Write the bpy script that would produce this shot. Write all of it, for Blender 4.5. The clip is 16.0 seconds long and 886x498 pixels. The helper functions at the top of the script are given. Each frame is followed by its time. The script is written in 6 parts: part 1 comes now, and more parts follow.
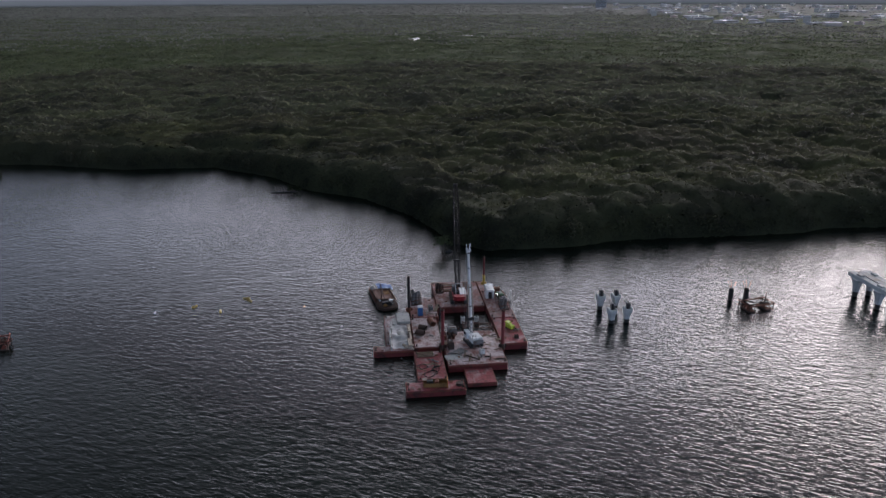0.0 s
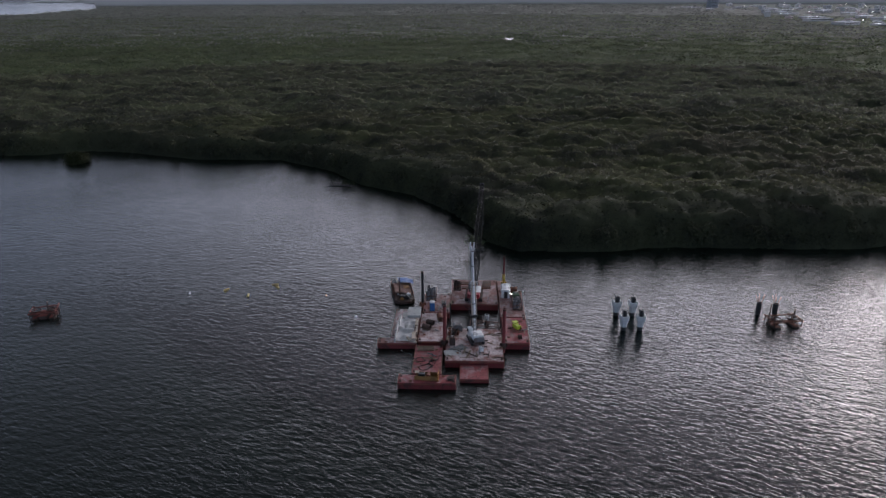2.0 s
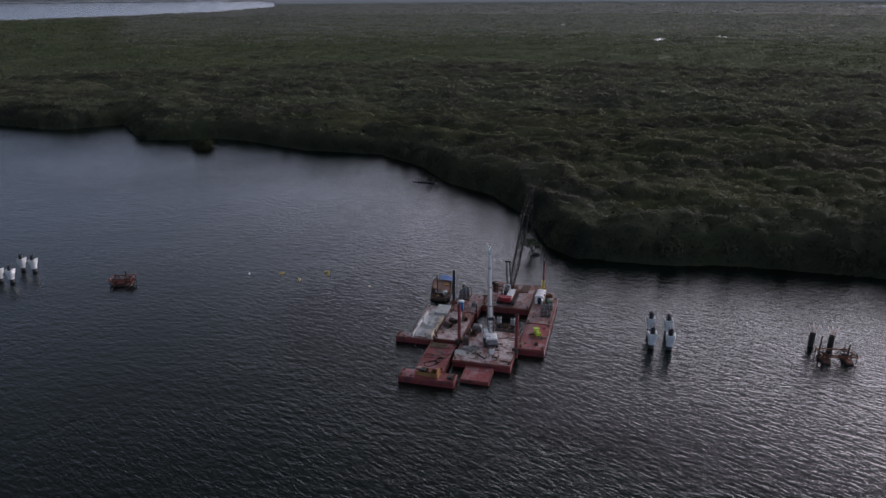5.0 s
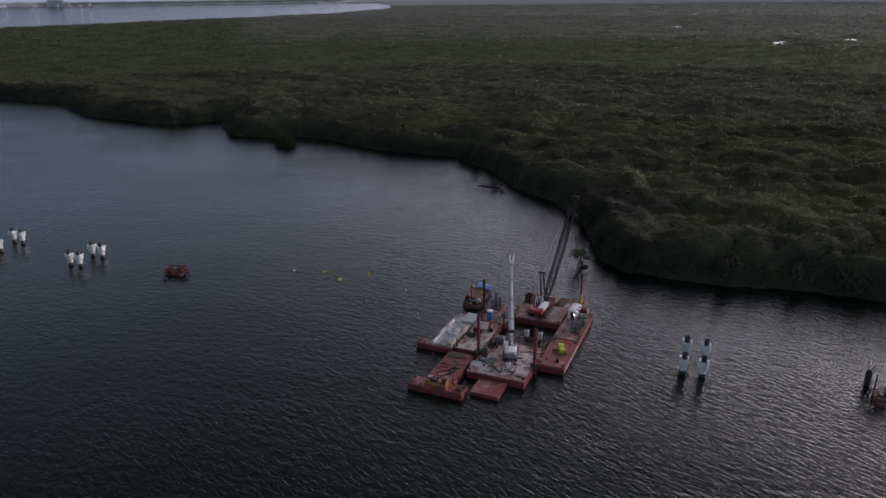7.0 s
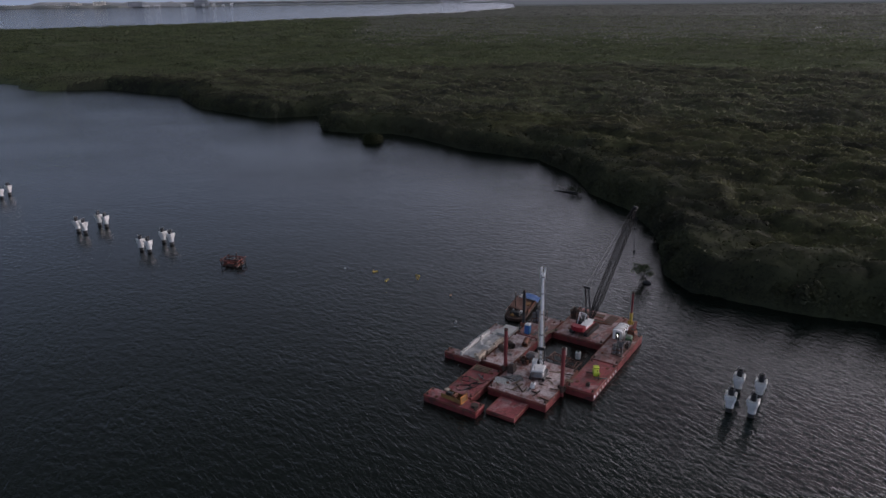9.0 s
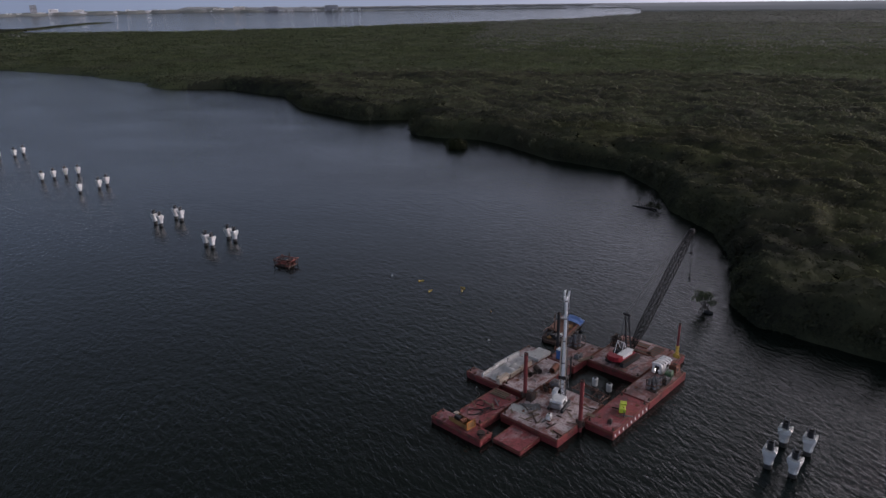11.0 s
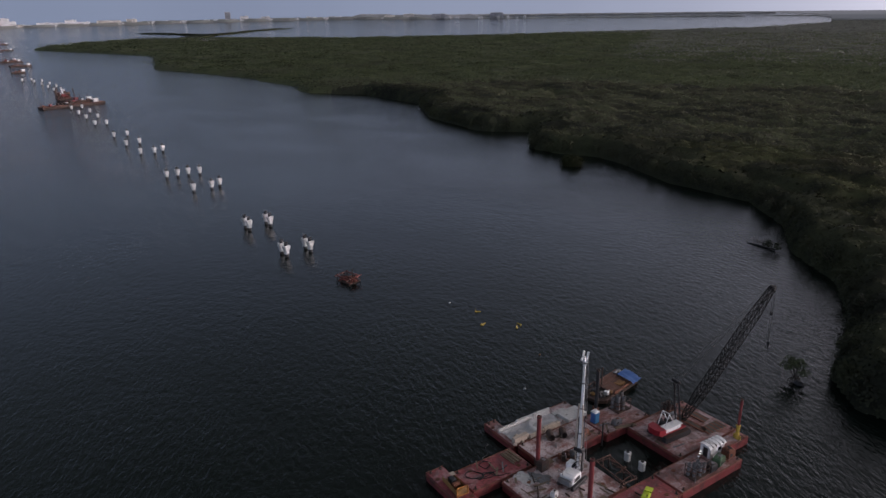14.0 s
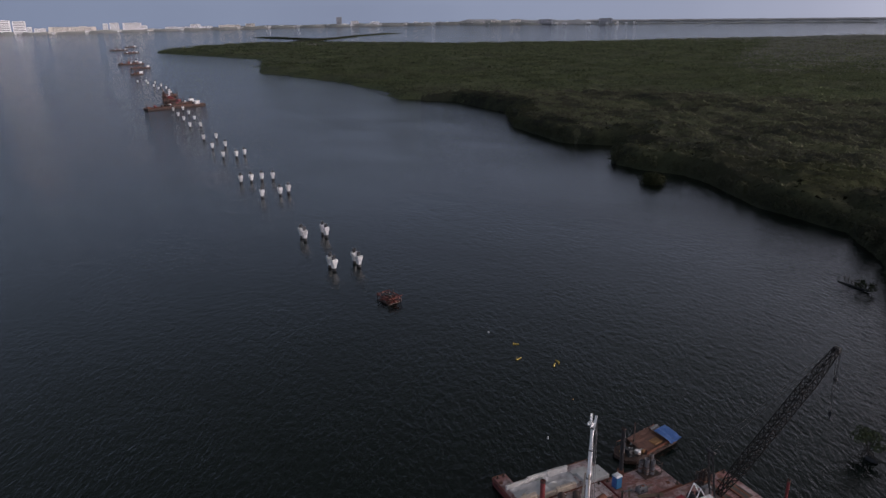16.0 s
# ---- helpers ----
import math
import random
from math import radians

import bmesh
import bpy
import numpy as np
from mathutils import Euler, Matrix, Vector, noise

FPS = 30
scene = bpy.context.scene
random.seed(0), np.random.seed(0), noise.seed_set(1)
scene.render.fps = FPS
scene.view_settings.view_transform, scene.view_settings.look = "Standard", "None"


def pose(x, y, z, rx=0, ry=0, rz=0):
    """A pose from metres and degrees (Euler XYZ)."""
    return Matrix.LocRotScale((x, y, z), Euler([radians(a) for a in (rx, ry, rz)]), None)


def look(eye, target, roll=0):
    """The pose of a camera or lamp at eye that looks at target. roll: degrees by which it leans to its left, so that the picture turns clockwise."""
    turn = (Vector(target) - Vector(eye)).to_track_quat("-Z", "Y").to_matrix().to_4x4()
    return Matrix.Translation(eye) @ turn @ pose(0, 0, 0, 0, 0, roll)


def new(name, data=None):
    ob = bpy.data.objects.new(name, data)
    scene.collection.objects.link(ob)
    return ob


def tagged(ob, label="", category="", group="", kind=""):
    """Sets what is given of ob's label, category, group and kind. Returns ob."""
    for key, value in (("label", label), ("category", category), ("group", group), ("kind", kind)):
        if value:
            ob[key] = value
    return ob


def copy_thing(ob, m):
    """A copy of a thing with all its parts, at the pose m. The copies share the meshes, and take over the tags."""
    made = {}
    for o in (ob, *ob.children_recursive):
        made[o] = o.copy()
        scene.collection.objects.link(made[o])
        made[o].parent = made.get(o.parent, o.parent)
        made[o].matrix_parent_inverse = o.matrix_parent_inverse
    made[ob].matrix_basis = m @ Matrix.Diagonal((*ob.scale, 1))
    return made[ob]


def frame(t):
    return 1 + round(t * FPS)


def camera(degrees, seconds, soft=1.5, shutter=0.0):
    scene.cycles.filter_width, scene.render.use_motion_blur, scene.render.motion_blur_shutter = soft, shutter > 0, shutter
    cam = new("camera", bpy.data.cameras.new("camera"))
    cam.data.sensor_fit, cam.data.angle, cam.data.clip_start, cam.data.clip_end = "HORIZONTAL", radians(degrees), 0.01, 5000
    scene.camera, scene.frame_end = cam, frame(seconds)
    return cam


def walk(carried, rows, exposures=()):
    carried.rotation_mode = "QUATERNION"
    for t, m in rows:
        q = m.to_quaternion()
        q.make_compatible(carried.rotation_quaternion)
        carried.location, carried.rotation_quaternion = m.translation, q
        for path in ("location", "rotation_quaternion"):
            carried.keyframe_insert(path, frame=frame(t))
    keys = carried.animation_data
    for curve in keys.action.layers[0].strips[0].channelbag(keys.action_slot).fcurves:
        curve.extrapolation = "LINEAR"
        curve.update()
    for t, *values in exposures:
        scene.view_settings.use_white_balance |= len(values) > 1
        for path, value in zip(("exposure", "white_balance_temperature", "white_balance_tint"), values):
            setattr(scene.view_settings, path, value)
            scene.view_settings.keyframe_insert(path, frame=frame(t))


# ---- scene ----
cam = camera(64.54, 16.0, soft=1.45)
# seconds, eye, yaw, pitch, roll
PATH = [
    (0.0, -22.27, -7.21, 72.23, -8.04, -20.04, -0.18),
    (0.5, -17.57, -8.42, 72.31, -5.96, -20.08, -0.16),
    (1.0, -12.88, -9.48, 72.41, -3.88, -20.09, -0.15),
    (1.5, -8.22, -10.41, 72.50, -1.80, -20.08, -0.15),
    (2.0, -3.64, -11.26, 72.57, 0.20, -20.05, -0.18),
    (2.5, 0.89, -11.98, 72.67, 2.19, -20.04, -0.19),
    (3.0, 5.29, -12.37, 72.80, 4.22, -20.08, -0.17),
    (3.5, 9.83, -12.31, 72.88, 6.35, -20.13, -0.17),
    (6.0, 31.52, -6.58, 73.50, 17.24, -20.01, -0.51),
    (6.5, 35.34, -4.44, 73.51, 19.49, -19.96, -0.57),
    (7.0, 38.86, -1.68, 73.34, 21.89, -19.94, -0.60),
    (7.5, 42.20, 1.48, 73.08, 24.36, -19.93, -0.64),
    (8.0, 45.33, 4.84, 72.78, 26.84, -19.93, -0.69),
    (8.5, 48.16, 8.46, 72.43, 29.28, -19.92, -0.71),
    (11.0, 60.86, 27.77, 71.42, 41.35, -19.36, -0.67),
    (11.5, 62.72, 32.01, 71.42, 43.78, -19.25, -0.68),
    (12.0, 64.26, 36.43, 71.48, 46.23, -19.13, -0.69),
    (12.5, 65.40, 40.97, 71.59, 48.69, -19.03, -0.70),
    (13.0, 66.18, 45.50, 71.71, 51.08, -18.91, -0.65),
    (13.5, 66.62, 49.95, 71.88, 53.27, -18.78, -0.60),
    (14.0, 66.90, 54.65, 72.11, 54.35, -18.69, -0.61),
    (14.5, 66.79, 59.19, 72.43, 56.04, -18.58, -0.59),
    (15.0, 66.50, 63.66, 72.75, 58.29, -18.46, -0.58),
    (15.5, 65.88, 68.23, 73.07, 60.51, -18.35, -0.55),
    (16.0, 65.10, 72.78, 73.38, 62.73, -18.24, -0.50),
]
walk(cam, [(r[0], pose(r[1], r[2], r[3], 90 + r[5], 0, r[4]) @ pose(0, 0, 0, 0, 0, r[6])) for r in PATH],
     exposures=[(0.0, 0.47, 6200, 8), (3.5, 0.44, 6200, 10), (7.0, 0.38, 6450, 12), (12.0, 0.29, 6700, 13), (16.0, 0.28, 6850, 13)])
# path ends

# ---------------------------------------------------------------- light
SUN_AZ, SUN_EL = -44.0, 7.0        # degrees counter-clockwise from +Y; elevation
world = bpy.data.worlds.new("dusk_sky")
scene.world = world
world.use_nodes = True
wn, wl = world.node_tree.nodes, world.node_tree.links
wn.clear()
w_out = wn.new("ShaderNodeOutputWorld")
w_bg = wn.new("ShaderNodeBackground")
w_sky = wn.new("ShaderNodeTexSky")
w_sky.sky_type = "NISHITA"
w_sky.sun_disc = False
w_sky.sun_elevation = radians(SUN_EL)
w_sky.sun_rotation = radians(-SUN_AZ)
w_sky.air_density, w_sky.dust_density, w_sky.ozone_density = 1.0, 4.0, 2.0
w_tc = wn.new("ShaderNodeTexCoord")
w_sep = wn.new("ShaderNodeSeparateXYZ")
w_max = wn.new("ShaderNodeMath")
w_max.operation, w_max.inputs[1].default_value = "MAXIMUM", 0.015
w_comb = wn.new("ShaderNodeCombineXYZ")
wl.new(w_tc.outputs["Generated"], w_sep.inputs[0])
wl.new(w_sep.outputs[0], w_comb.inputs[0])
wl.new(w_sep.outputs[1], w_comb.inputs[1])
wl.new(w_sep.outputs[2], w_max.inputs[0])
wl.new(w_max.outputs[0], w_comb.inputs[2])
wl.new(w_comb.outputs[0], w_sky.inputs["Vector"])
# a thin even cloud deck greys the clear sky
w_cloud = wn.new("ShaderNodeTexNoise")
w_cloud.inputs["Scale"].default_value = 2.2
w_cloud.inputs["Detail"].default_value = 5.0
w_map = wn.new("ShaderNodeMapping")
w_map.inputs["Scale"].default_value = (1.0, 1.0, 4.0)
wl.new(w_comb.outputs[0], w_map.inputs[0])
wl.new(w_map.outputs[0], w_cloud.inputs["Vector"])
w_ramp = wn.new("ShaderNodeValToRGB")
w_ramp.color_ramp.elements[0].position, w_ramp.color_ramp.elements[0].color = 0.3, (1.6, 2.05, 3.2, 1)
w_ramp.color_ramp.elements[1].position, w_ramp.color_ramp.elements[1].color = 0.75, (2.25, 2.85, 4.25, 1)
wl.new(w_cloud.outputs[0], w_ramp.inputs[0])
w_mix = wn.new("ShaderNodeMix")
w_mix.data_type = "RGBA"
w_mix.inputs[0].default_value = 0.8
wl.new(w_sky.outputs[0], w_mix.inputs[6])
w_high = wn.new("ShaderNodeMapRange")
w_high.inputs["From Min"].default_value, w_high.inputs["From Max"].default_value = 0.19, 0.6
w_high.inputs["To Min"].default_value, w_high.inputs["To Max"].default_value = 1.0, 0.24
wl.new(w_max.outputs[0], w_high.inputs["Value"])
w_deck = wn.new("ShaderNodeVectorMath")
w_deck.operation = "SCALE"
wl.new(w_ramp.outputs[0], w_deck.inputs[0])
# the clouds on the opposite side stand paler
w_east = wn.new("ShaderNodeVectorMath")
w_east.operation = "DOT_PRODUCT"
w_east.inputs[1].default_value = (-0.454, 0.891, 0.0)
wl.new(w_tc.outputs["Generated"], w_east.inputs[0])
w_pale = wn.new("ShaderNodeMapRange")
w_pale.inputs["From Min"].default_value, w_pale.inputs["From Max"].default_value = -0.5, 0.3
w_pale.inputs["To Min"].default_value, w_pale.inputs["To Max"].default_value = 1.9, 1.0
wl.new(w_east.outputs["Value"], w_pale.inputs["Value"])
w_both = wn.new("ShaderNodeMath")
w_both.operation = "MULTIPLY"
wl.new(w_high.outputs[0], w_both.inputs[0])
wl.new(w_pale.outputs[0], w_both.inputs[1])
wl.new(w_both.outputs[0], w_deck.inputs["Scale"])
# overhead the deck is browner than towards the horizon
w_warm = wn.new("ShaderNodeMapRange")
w_warm.inputs["From Min"].default_value, w_warm.inputs["From Max"].default_value = 0.32, 0.62
wl.new(w_max.outputs[0], w_warm.inputs["Value"])
w_brown = wn.new("ShaderNodeMix")
w_brown.data_type, w_brown.blend_type = "RGBA", "MULTIPLY"
w_brown.inputs[7].default_value = (1.22, 1.04, 0.66, 1)
wl.new(w_warm.outputs[0], w_brown.inputs[0])
wl.new(w_deck.outputs[0], w_brown.inputs[6])
wl.new(w_brown.outputs[2], w_mix.inputs[7])
# the western clouds still glow above the set sun
w_dot = wn.new("ShaderNodeVectorMath")
w_dot.operation = "DOT_PRODUCT"
GLOW_AZ, GLOW_EL = -35.0, 12.0
w_flat = wn.new("ShaderNodeMapping")
w_flat.inputs["Scale"].default_value = (1.0, 1.0, 2.6)
w_flat.vector_type = "VECTOR"
w_unit = wn.new("ShaderNodeVectorMath")
w_unit.operation = "NORMALIZE"
wl.new(w_comb.outputs[0], w_flat.inputs[0])
wl.new(w_flat.outputs[0], w_unit.inputs[0])
w_dot.inputs[1].default_value = (-math.sin(radians(GLOW_AZ)) * math.cos(radians(GLOW_EL)), math.cos(radians(GLOW_AZ)) * math.cos(radians(GLOW_EL)), math.sin(radians(GLOW_EL)))
wl.new(w_unit.outputs[0], w_dot.inputs[0])
w_half = wn.new("ShaderNodeMath")
w_half.operation = "MULTIPLY_ADD"
w_half.inputs[1].default_value = w_half.inputs[2].default_value = 0.5
wl.new(w_dot.outputs["Value"], w_half.inputs[0])
w_pow = wn.new("ShaderNodeMath")
w_pow.operation, w_pow.inputs[1].default_value = "POWER", 12.5
wl.new(w_half.outputs[0], w_pow.inputs[0])
w_glow = wn.new("ShaderNodeMix")
w_glow.data_type, w_glow.blend_type = "RGBA", "ADD"
w_glow.inputs[7].default_value = (63.5, 58.0, 63.5, 1)
w_top = wn.new("ShaderNodeMapRange")
w_top.inputs["From Min"].default_value, w_top.inputs["From Max"].default_value = 0.28, 0.62
w_top.inputs["To Min"].default_value, w_top.inputs["To Max"].default_value = 1.0, 0.42
wl.new(w_max.outputs[0], w_top.inputs["Value"])
w_band = wn.new("ShaderNodeMath")
w_band.operation = "MULTIPLY"
wl.new(w_pow.outputs[0], w_band.inputs[0])
wl.new(w_top.outputs[0], w_band.inputs[1])
wl.new(w_band.outputs[0], w_glow.inputs[0])
wl.new(w_mix.outputs[2], w_glow.inputs[6])
# and brighten the deck over that half of the sky
w_wide = wn.new("ShaderNodeMath")
w_wide.operation, w_wide.inputs[1].default_value = "POWER", 3.0
wl.new(w_half.outputs[0], w_wide.inputs[0])
w_west = wn.new("ShaderNodeMix")
w_west.data_type, w_west.blend_type = "RGBA", "ADD"
w_west.inputs[7].default_value = (3.4, 3.3, 3.7, 1)
w_low = wn.new("ShaderNodeMath")
w_low.operation = "MULTIPLY"
wl.new(w_wide.outputs[0], w_low.inputs[0])
wl.new(w_high.outputs[0], w_low.inputs[1])
wl.new(w_low.outputs[0], w_west.inputs[0])
wl.new(w_glow.outputs[2], w_west.inputs[6])
wl.new(w_west.outputs[2], w_bg.inputs[0])
w_bg.inputs[1].default_value = 0.1
wl.new(w_bg.outputs[0], w_out.inputs[0])

sun = new("sun", bpy.data.lights.new("sun", "SUN"))
sun.data.energy, sun.data.angle, sun.data.color = 0.7, radians(32), (1.0, 0.84, 0.76)
sx, sy = -math.sin(radians(SUN_AZ)), math.cos(radians(SUN_AZ))
sun.matrix_world = look((sx * 900, sy * 900, 900 * math.tan(radians(SUN_EL))), (0, 0, 0))


# ---------------------------------------------------------------- materials
class Nodes:
    """A Principled material with short helpers for its node tree."""

    def __init__(self, name, rough=0.7, metal=0.0, spec=0.5):
        self.mat = bpy.data.materials.new(name)
        self.mat.use_nodes = True
        self.n, self.l = self.mat.node_tree.nodes, self.mat.node_tree.links
        self.bsdf = self.n["Principled BSDF"]
        self.bsdf.inputs["Roughness"].default_value = rough
        self.bsdf.inputs["Metallic"].default_value = metal
        self.bsdf.inputs["Specular IOR Level"].default_value = spec
        self.pos = None

    def coords(self, scale=(1, 1, 1), turn=0.0, local=False):
        src = self.n.new("ShaderNodeTexCoord").outputs["Object"] if local else self.n.new("ShaderNodeNewGeometry").outputs["Position"]
        m = self.n.new("ShaderNodeMapping")
        m.vector_type = "TEXTURE"
        m.inputs["Scale"].default_value = tuple(1 / v for v in scale)
        m.inputs["Rotation"].default_value = (0, 0, radians(turn))
        self.l.new(src, m.inputs[0])
        return m.outputs[0]

    def noise(self, vec, scale, detail=4.0, rough=0.55, distort=0.0):
        t = self.n.new("ShaderNodeTexNoise")
        t.inputs["Scale"].default_value = scale
        t.inputs["Detail"].default_value = detail
        t.inputs["Roughness"].default_value = rough
        t.inputs["Distortion"].default_value = distort
        self.l.new(vec, t.inputs["Vector"])
        return t.outputs[0]

    def ramp(self, fac, *stops):
        r = self.n.new("ShaderNodeValToRGB")
        els = r.color_ramp.elements
        while len(els) < len(stops):
            els.new(0.5)
        for e, (p, c) in zip(els, stops):
            e.position = p
            e.color = (*c, 1) if len(c) == 3 else (c[0], c[0], c[0], 1)
        self.l.new(fac, r.inputs[0])
        return r.outputs[0]

    def mix(self, fac, a, b, blend="MIX"):
        m = self.n.new("ShaderNodeMix")
        m.data_type, m.blend_type = "RGBA", blend
        for k, v in ((0, fac), (6, a), (7, b)):
            if isinstance(v, (int, float)):
                m.inputs[k].default_value = v
            elif isinstance(v, tuple):
                m.inputs[k].default_value = (*v, 1)
            else:
                self.l.new(v, m.inputs[k])
        return m.outputs[2]

    def math(self, op, a, b=0.0):
        m = self.n.new("ShaderNodeMath")
        m.operation = op
        for k, v in ((0, a), (1, b)):
            if isinstance(v, (int, float)):
                m.inputs[k].default_value = v
            else:
                self.l.new(v, m.inputs[k])
        return m.outputs[0]

    def base(self, c):
        if isinstance(c, tuple):
            self.bsdf.inputs["Base Color"].default_value = (*c, 1)
        else:
            self.l.new(c, self.bsdf.inputs["Base Color"])

    def rough(self, v):
        self.l.new(v, self.bsdf.inputs["Roughness"])

    def bump(self, height, dist=0.02, strength=1.0):
        b = self.n.new("ShaderNodeBump")
        b.inputs["Strength"].default_value = strength
        b.inputs["Distance"].default_value = dist
        self.l.new(height, b.inputs["Height"])
        self.l.new(b.outputs[0], self.bsdf.inputs["Normal"])

    def island(self):
        return self.n.new("ShaderNodeNewGeometry").outputs["Random Per Island"]


def painted(name, colour, worn, amount=0.5, rough=0.6, metal=0.0, scale=1.2):
    """Paint or metal with patches of wear and fine grain."""
    m = Nodes(name, rough, metal)
    p = m.coords()
    big, fine = m.noise(p, 0.35 * scale, 5, 0.6, 0.6), m.noise(p, 5.0 * scale, 4, 0.7)
    both = m.math("ADD", m.math("MULTIPLY", big, 0.72), m.math("MULTIPLY", fine, 0.28))
    lo = 0.62 - 0.24 * amount
    col = m.mix(m.ramp(both, (lo, (0,)), (lo + 0.1, (1,))), colour, worn)
    dark = tuple(c * 0.72 for c in colour)
    m.base(m.mix(m.ramp(m.noise(p, 1.7 * scale, 3), (0.45, (0,)), (0.75, (0.6,))), col, dark))
    m.rough(m.ramp(fine, (0.3, (max(rough - 0.15, 0.05),)), (0.75, (min(rough + 0.2, 1),))))
    m.bump(fine, 0.015, 0.6)
    return m.mat


def deck_plate(name, paint, dust, rust, dusty):
    """A steel working deck: oxide paint, dried concrete spilled over it, rust and wet streaks."""
    m = Nodes(name, 0.75)
    p = m.coords()
    a = m.noise(p, 0.22, 6, 0.62, 0.8)
    b = m.noise(m.coords((1.0, 0.35, 1.0), 8), 1.1, 5, 0.65, 0.4)
    c = m.noise(p, 6.0, 4, 0.7)
    spill = m.math("ADD", m.math("MULTIPLY", a, 0.6), m.math("ADD", m.math("MULTIPLY", b, 0.27), m.math("MULTIPLY", c, 0.13)))
    lo = 0.66 - 0.32 * dusty
    col = m.mix(m.ramp(spill, (lo, (0,)), (lo + 0.09, (0.9,))), paint, dust)
    col = m.mix(m.ramp(m.noise(p, 0.55, 5, 0.7, 1.0), (0.5, (0,)), (0.66, (0.8,))), col, rust)
    col = m.mix(m.ramp(m.noise(p, 2.6, 4, 0.7, 0.6), (0.56, (0,)), (0.64, (0.6,))), col, tuple(k * 0.35 for k in rust))
    # plate seams every three metres
    seam = m.n.new("ShaderNodeTexBrick")
    seam.offset = 0.0
    seam.inputs["Color1"].default_value = seam.inputs["Color2"].default_value = (1, 1, 1, 1)
    seam.inputs["Mortar"].default_value = (0, 0, 0, 1)
    seam.inputs["Scale"].default_value = 1.0
    seam.inputs["Mortar Size"].default_value = 0.035
    seam.inputs["Brick Width"].default_value, seam.inputs["Row Height"].default_value = 3.0, 3.0
    m.l.new(m.coords((1, 1, 1), 1.8), seam.inputs[0])
    col = m.mix(m.math("MULTIPLY", m.math("SUBTRACT", 1.0, seam.outputs[0]), 0.45), col, (0.05, 0.03, 0.028))
    wet = m.ramp(m.noise(p, 0.3, 4, 0.6), (0.52, (1,)), (0.62, (0.55,)))
    m.base(m.mix(1.0, col, wet, "MULTIPLY"))
    m.rough(m.ramp(m.noise(p, 0.3, 4, 0.6), (0.5, (0.85,)), (0.64, (0.42,))))
    m.bump(c, 0.02, 0.7)
    return m.mat


def leaf_material(name, dark, light, dry, lean=0.3):
    m = Nodes(name, 0.8, 0.0, 0.12)
    p = m.coords()
    tone = m.math("ADD", m.math("MULTIPLY", m.island(), 0.12), m.math("ADD", m.math("MULTIPLY", m.noise(p, 0.1, 4, 0.6), 0.36), m.math("MULTIPLY", m.noise(m.coords((1, 1.8, 1), 20), 0.02, 4, 0.6), 0.52)))
    col = m.ramp(tone, (0.4, dark), (0.57, light))
    patch = m.ramp(m.noise(m.coords((1, 1, 0.2)), 0.011, 4, 0.6, 0.5), (0.5, (0,)), (0.66, (0.6,)))
    m.base(m.mix(patch, col, dry))
    # leaf clumps scatter light like a soft mass: their shading leans upward
    geo, bend, unit = m.n.new("ShaderNodeNewGeometry"), m.n.new("ShaderNodeVectorMath"), m.n.new("ShaderNodeVectorMath")
    bend.operation, unit.operation = "ADD", "NORMALIZE"
    bend.inputs[1].default_value = (0, 0, lean)
    m.l.new(geo.outputs["Normal"], bend.inputs[0])
    m.l.new(bend.outputs[0], unit.inputs[0])
    m.l.new(unit.outputs[0], m.bsdf.inputs["Normal"])
    # thin leaves let part of the light through
    thin, both = m.n.new("ShaderNodeBsdfTranslucent"), m.n.new("ShaderNodeMixShader")
    both.inputs[0].default_value = 0.45
    m.l.new(m.bsdf.inputs["Base Color"].links[0].from_socket, thin.inputs[0])
    m.l.new(m.bsdf.outputs[0], both.inputs[1])
    m.l.new(thin.outputs[0], both.inputs[2])
    m.l.new(both.outputs[0], m.n["Material Output"].inputs[0])
    return m.mat


# open water: wind ripples over a longer chop, calmer in patches
wm = Nodes("lagoon_water", 0.095, 0.0, 0.5)
wm.bsdf.inputs["IOR"].default_value = 1.33
wm.base(wm.mix(wm.noise(wm.coords(), 0.012, 3), (0.0036, 0.0074, 0.0064), (0.0052, 0.0095, 0.0082)))
WAVE = -27.0
chop = wm.noise(wm.coords((0.46, 1.1, 1), WAVE), 1.0, 3.0, 0.58, 0.5)
cross = wm.noise(wm.coords((0.3, 0.55, 1), WAVE + 26), 1.0, 1.0, 0.5, 0.3)
ripple = wm.noise(wm.coords((0.7, 2.4, 1), WAVE - 6), 1.0, 2.0, 0.5, 0.3)
gust = wm.ramp(wm.noise(wm.coords((1, 1.6, 1), 20), 0.014, 3, 0.55, 0.6), (0.3, (0.6,)), (0.7, (1.1,)))
# calmer water in the lee between platform and shore
where = wm.n.new("ShaderNodeSeparateXYZ")
wm.l.new(wm.coords(), where.inputs[0])
off_x = wm.math("MULTIPLY", wm.math("SUBTRACT", where.outputs[0], 38.0), 1 / 38.0)
off_y = wm.math("MULTIPLY", wm.math("SUBTRACT", where.outputs[1], 164.0), 1 / 30.0)
far_off = wm.math("ADD", wm.math("MULTIPLY", off_x, off_x), wm.math("MULTIPLY", off_y, off_y))
lee = wm.ramp(far_off, (0.0, (0.62,)), (1.3, (1.0,)))
gust = wm.math("MULTIPLY", gust, lee)
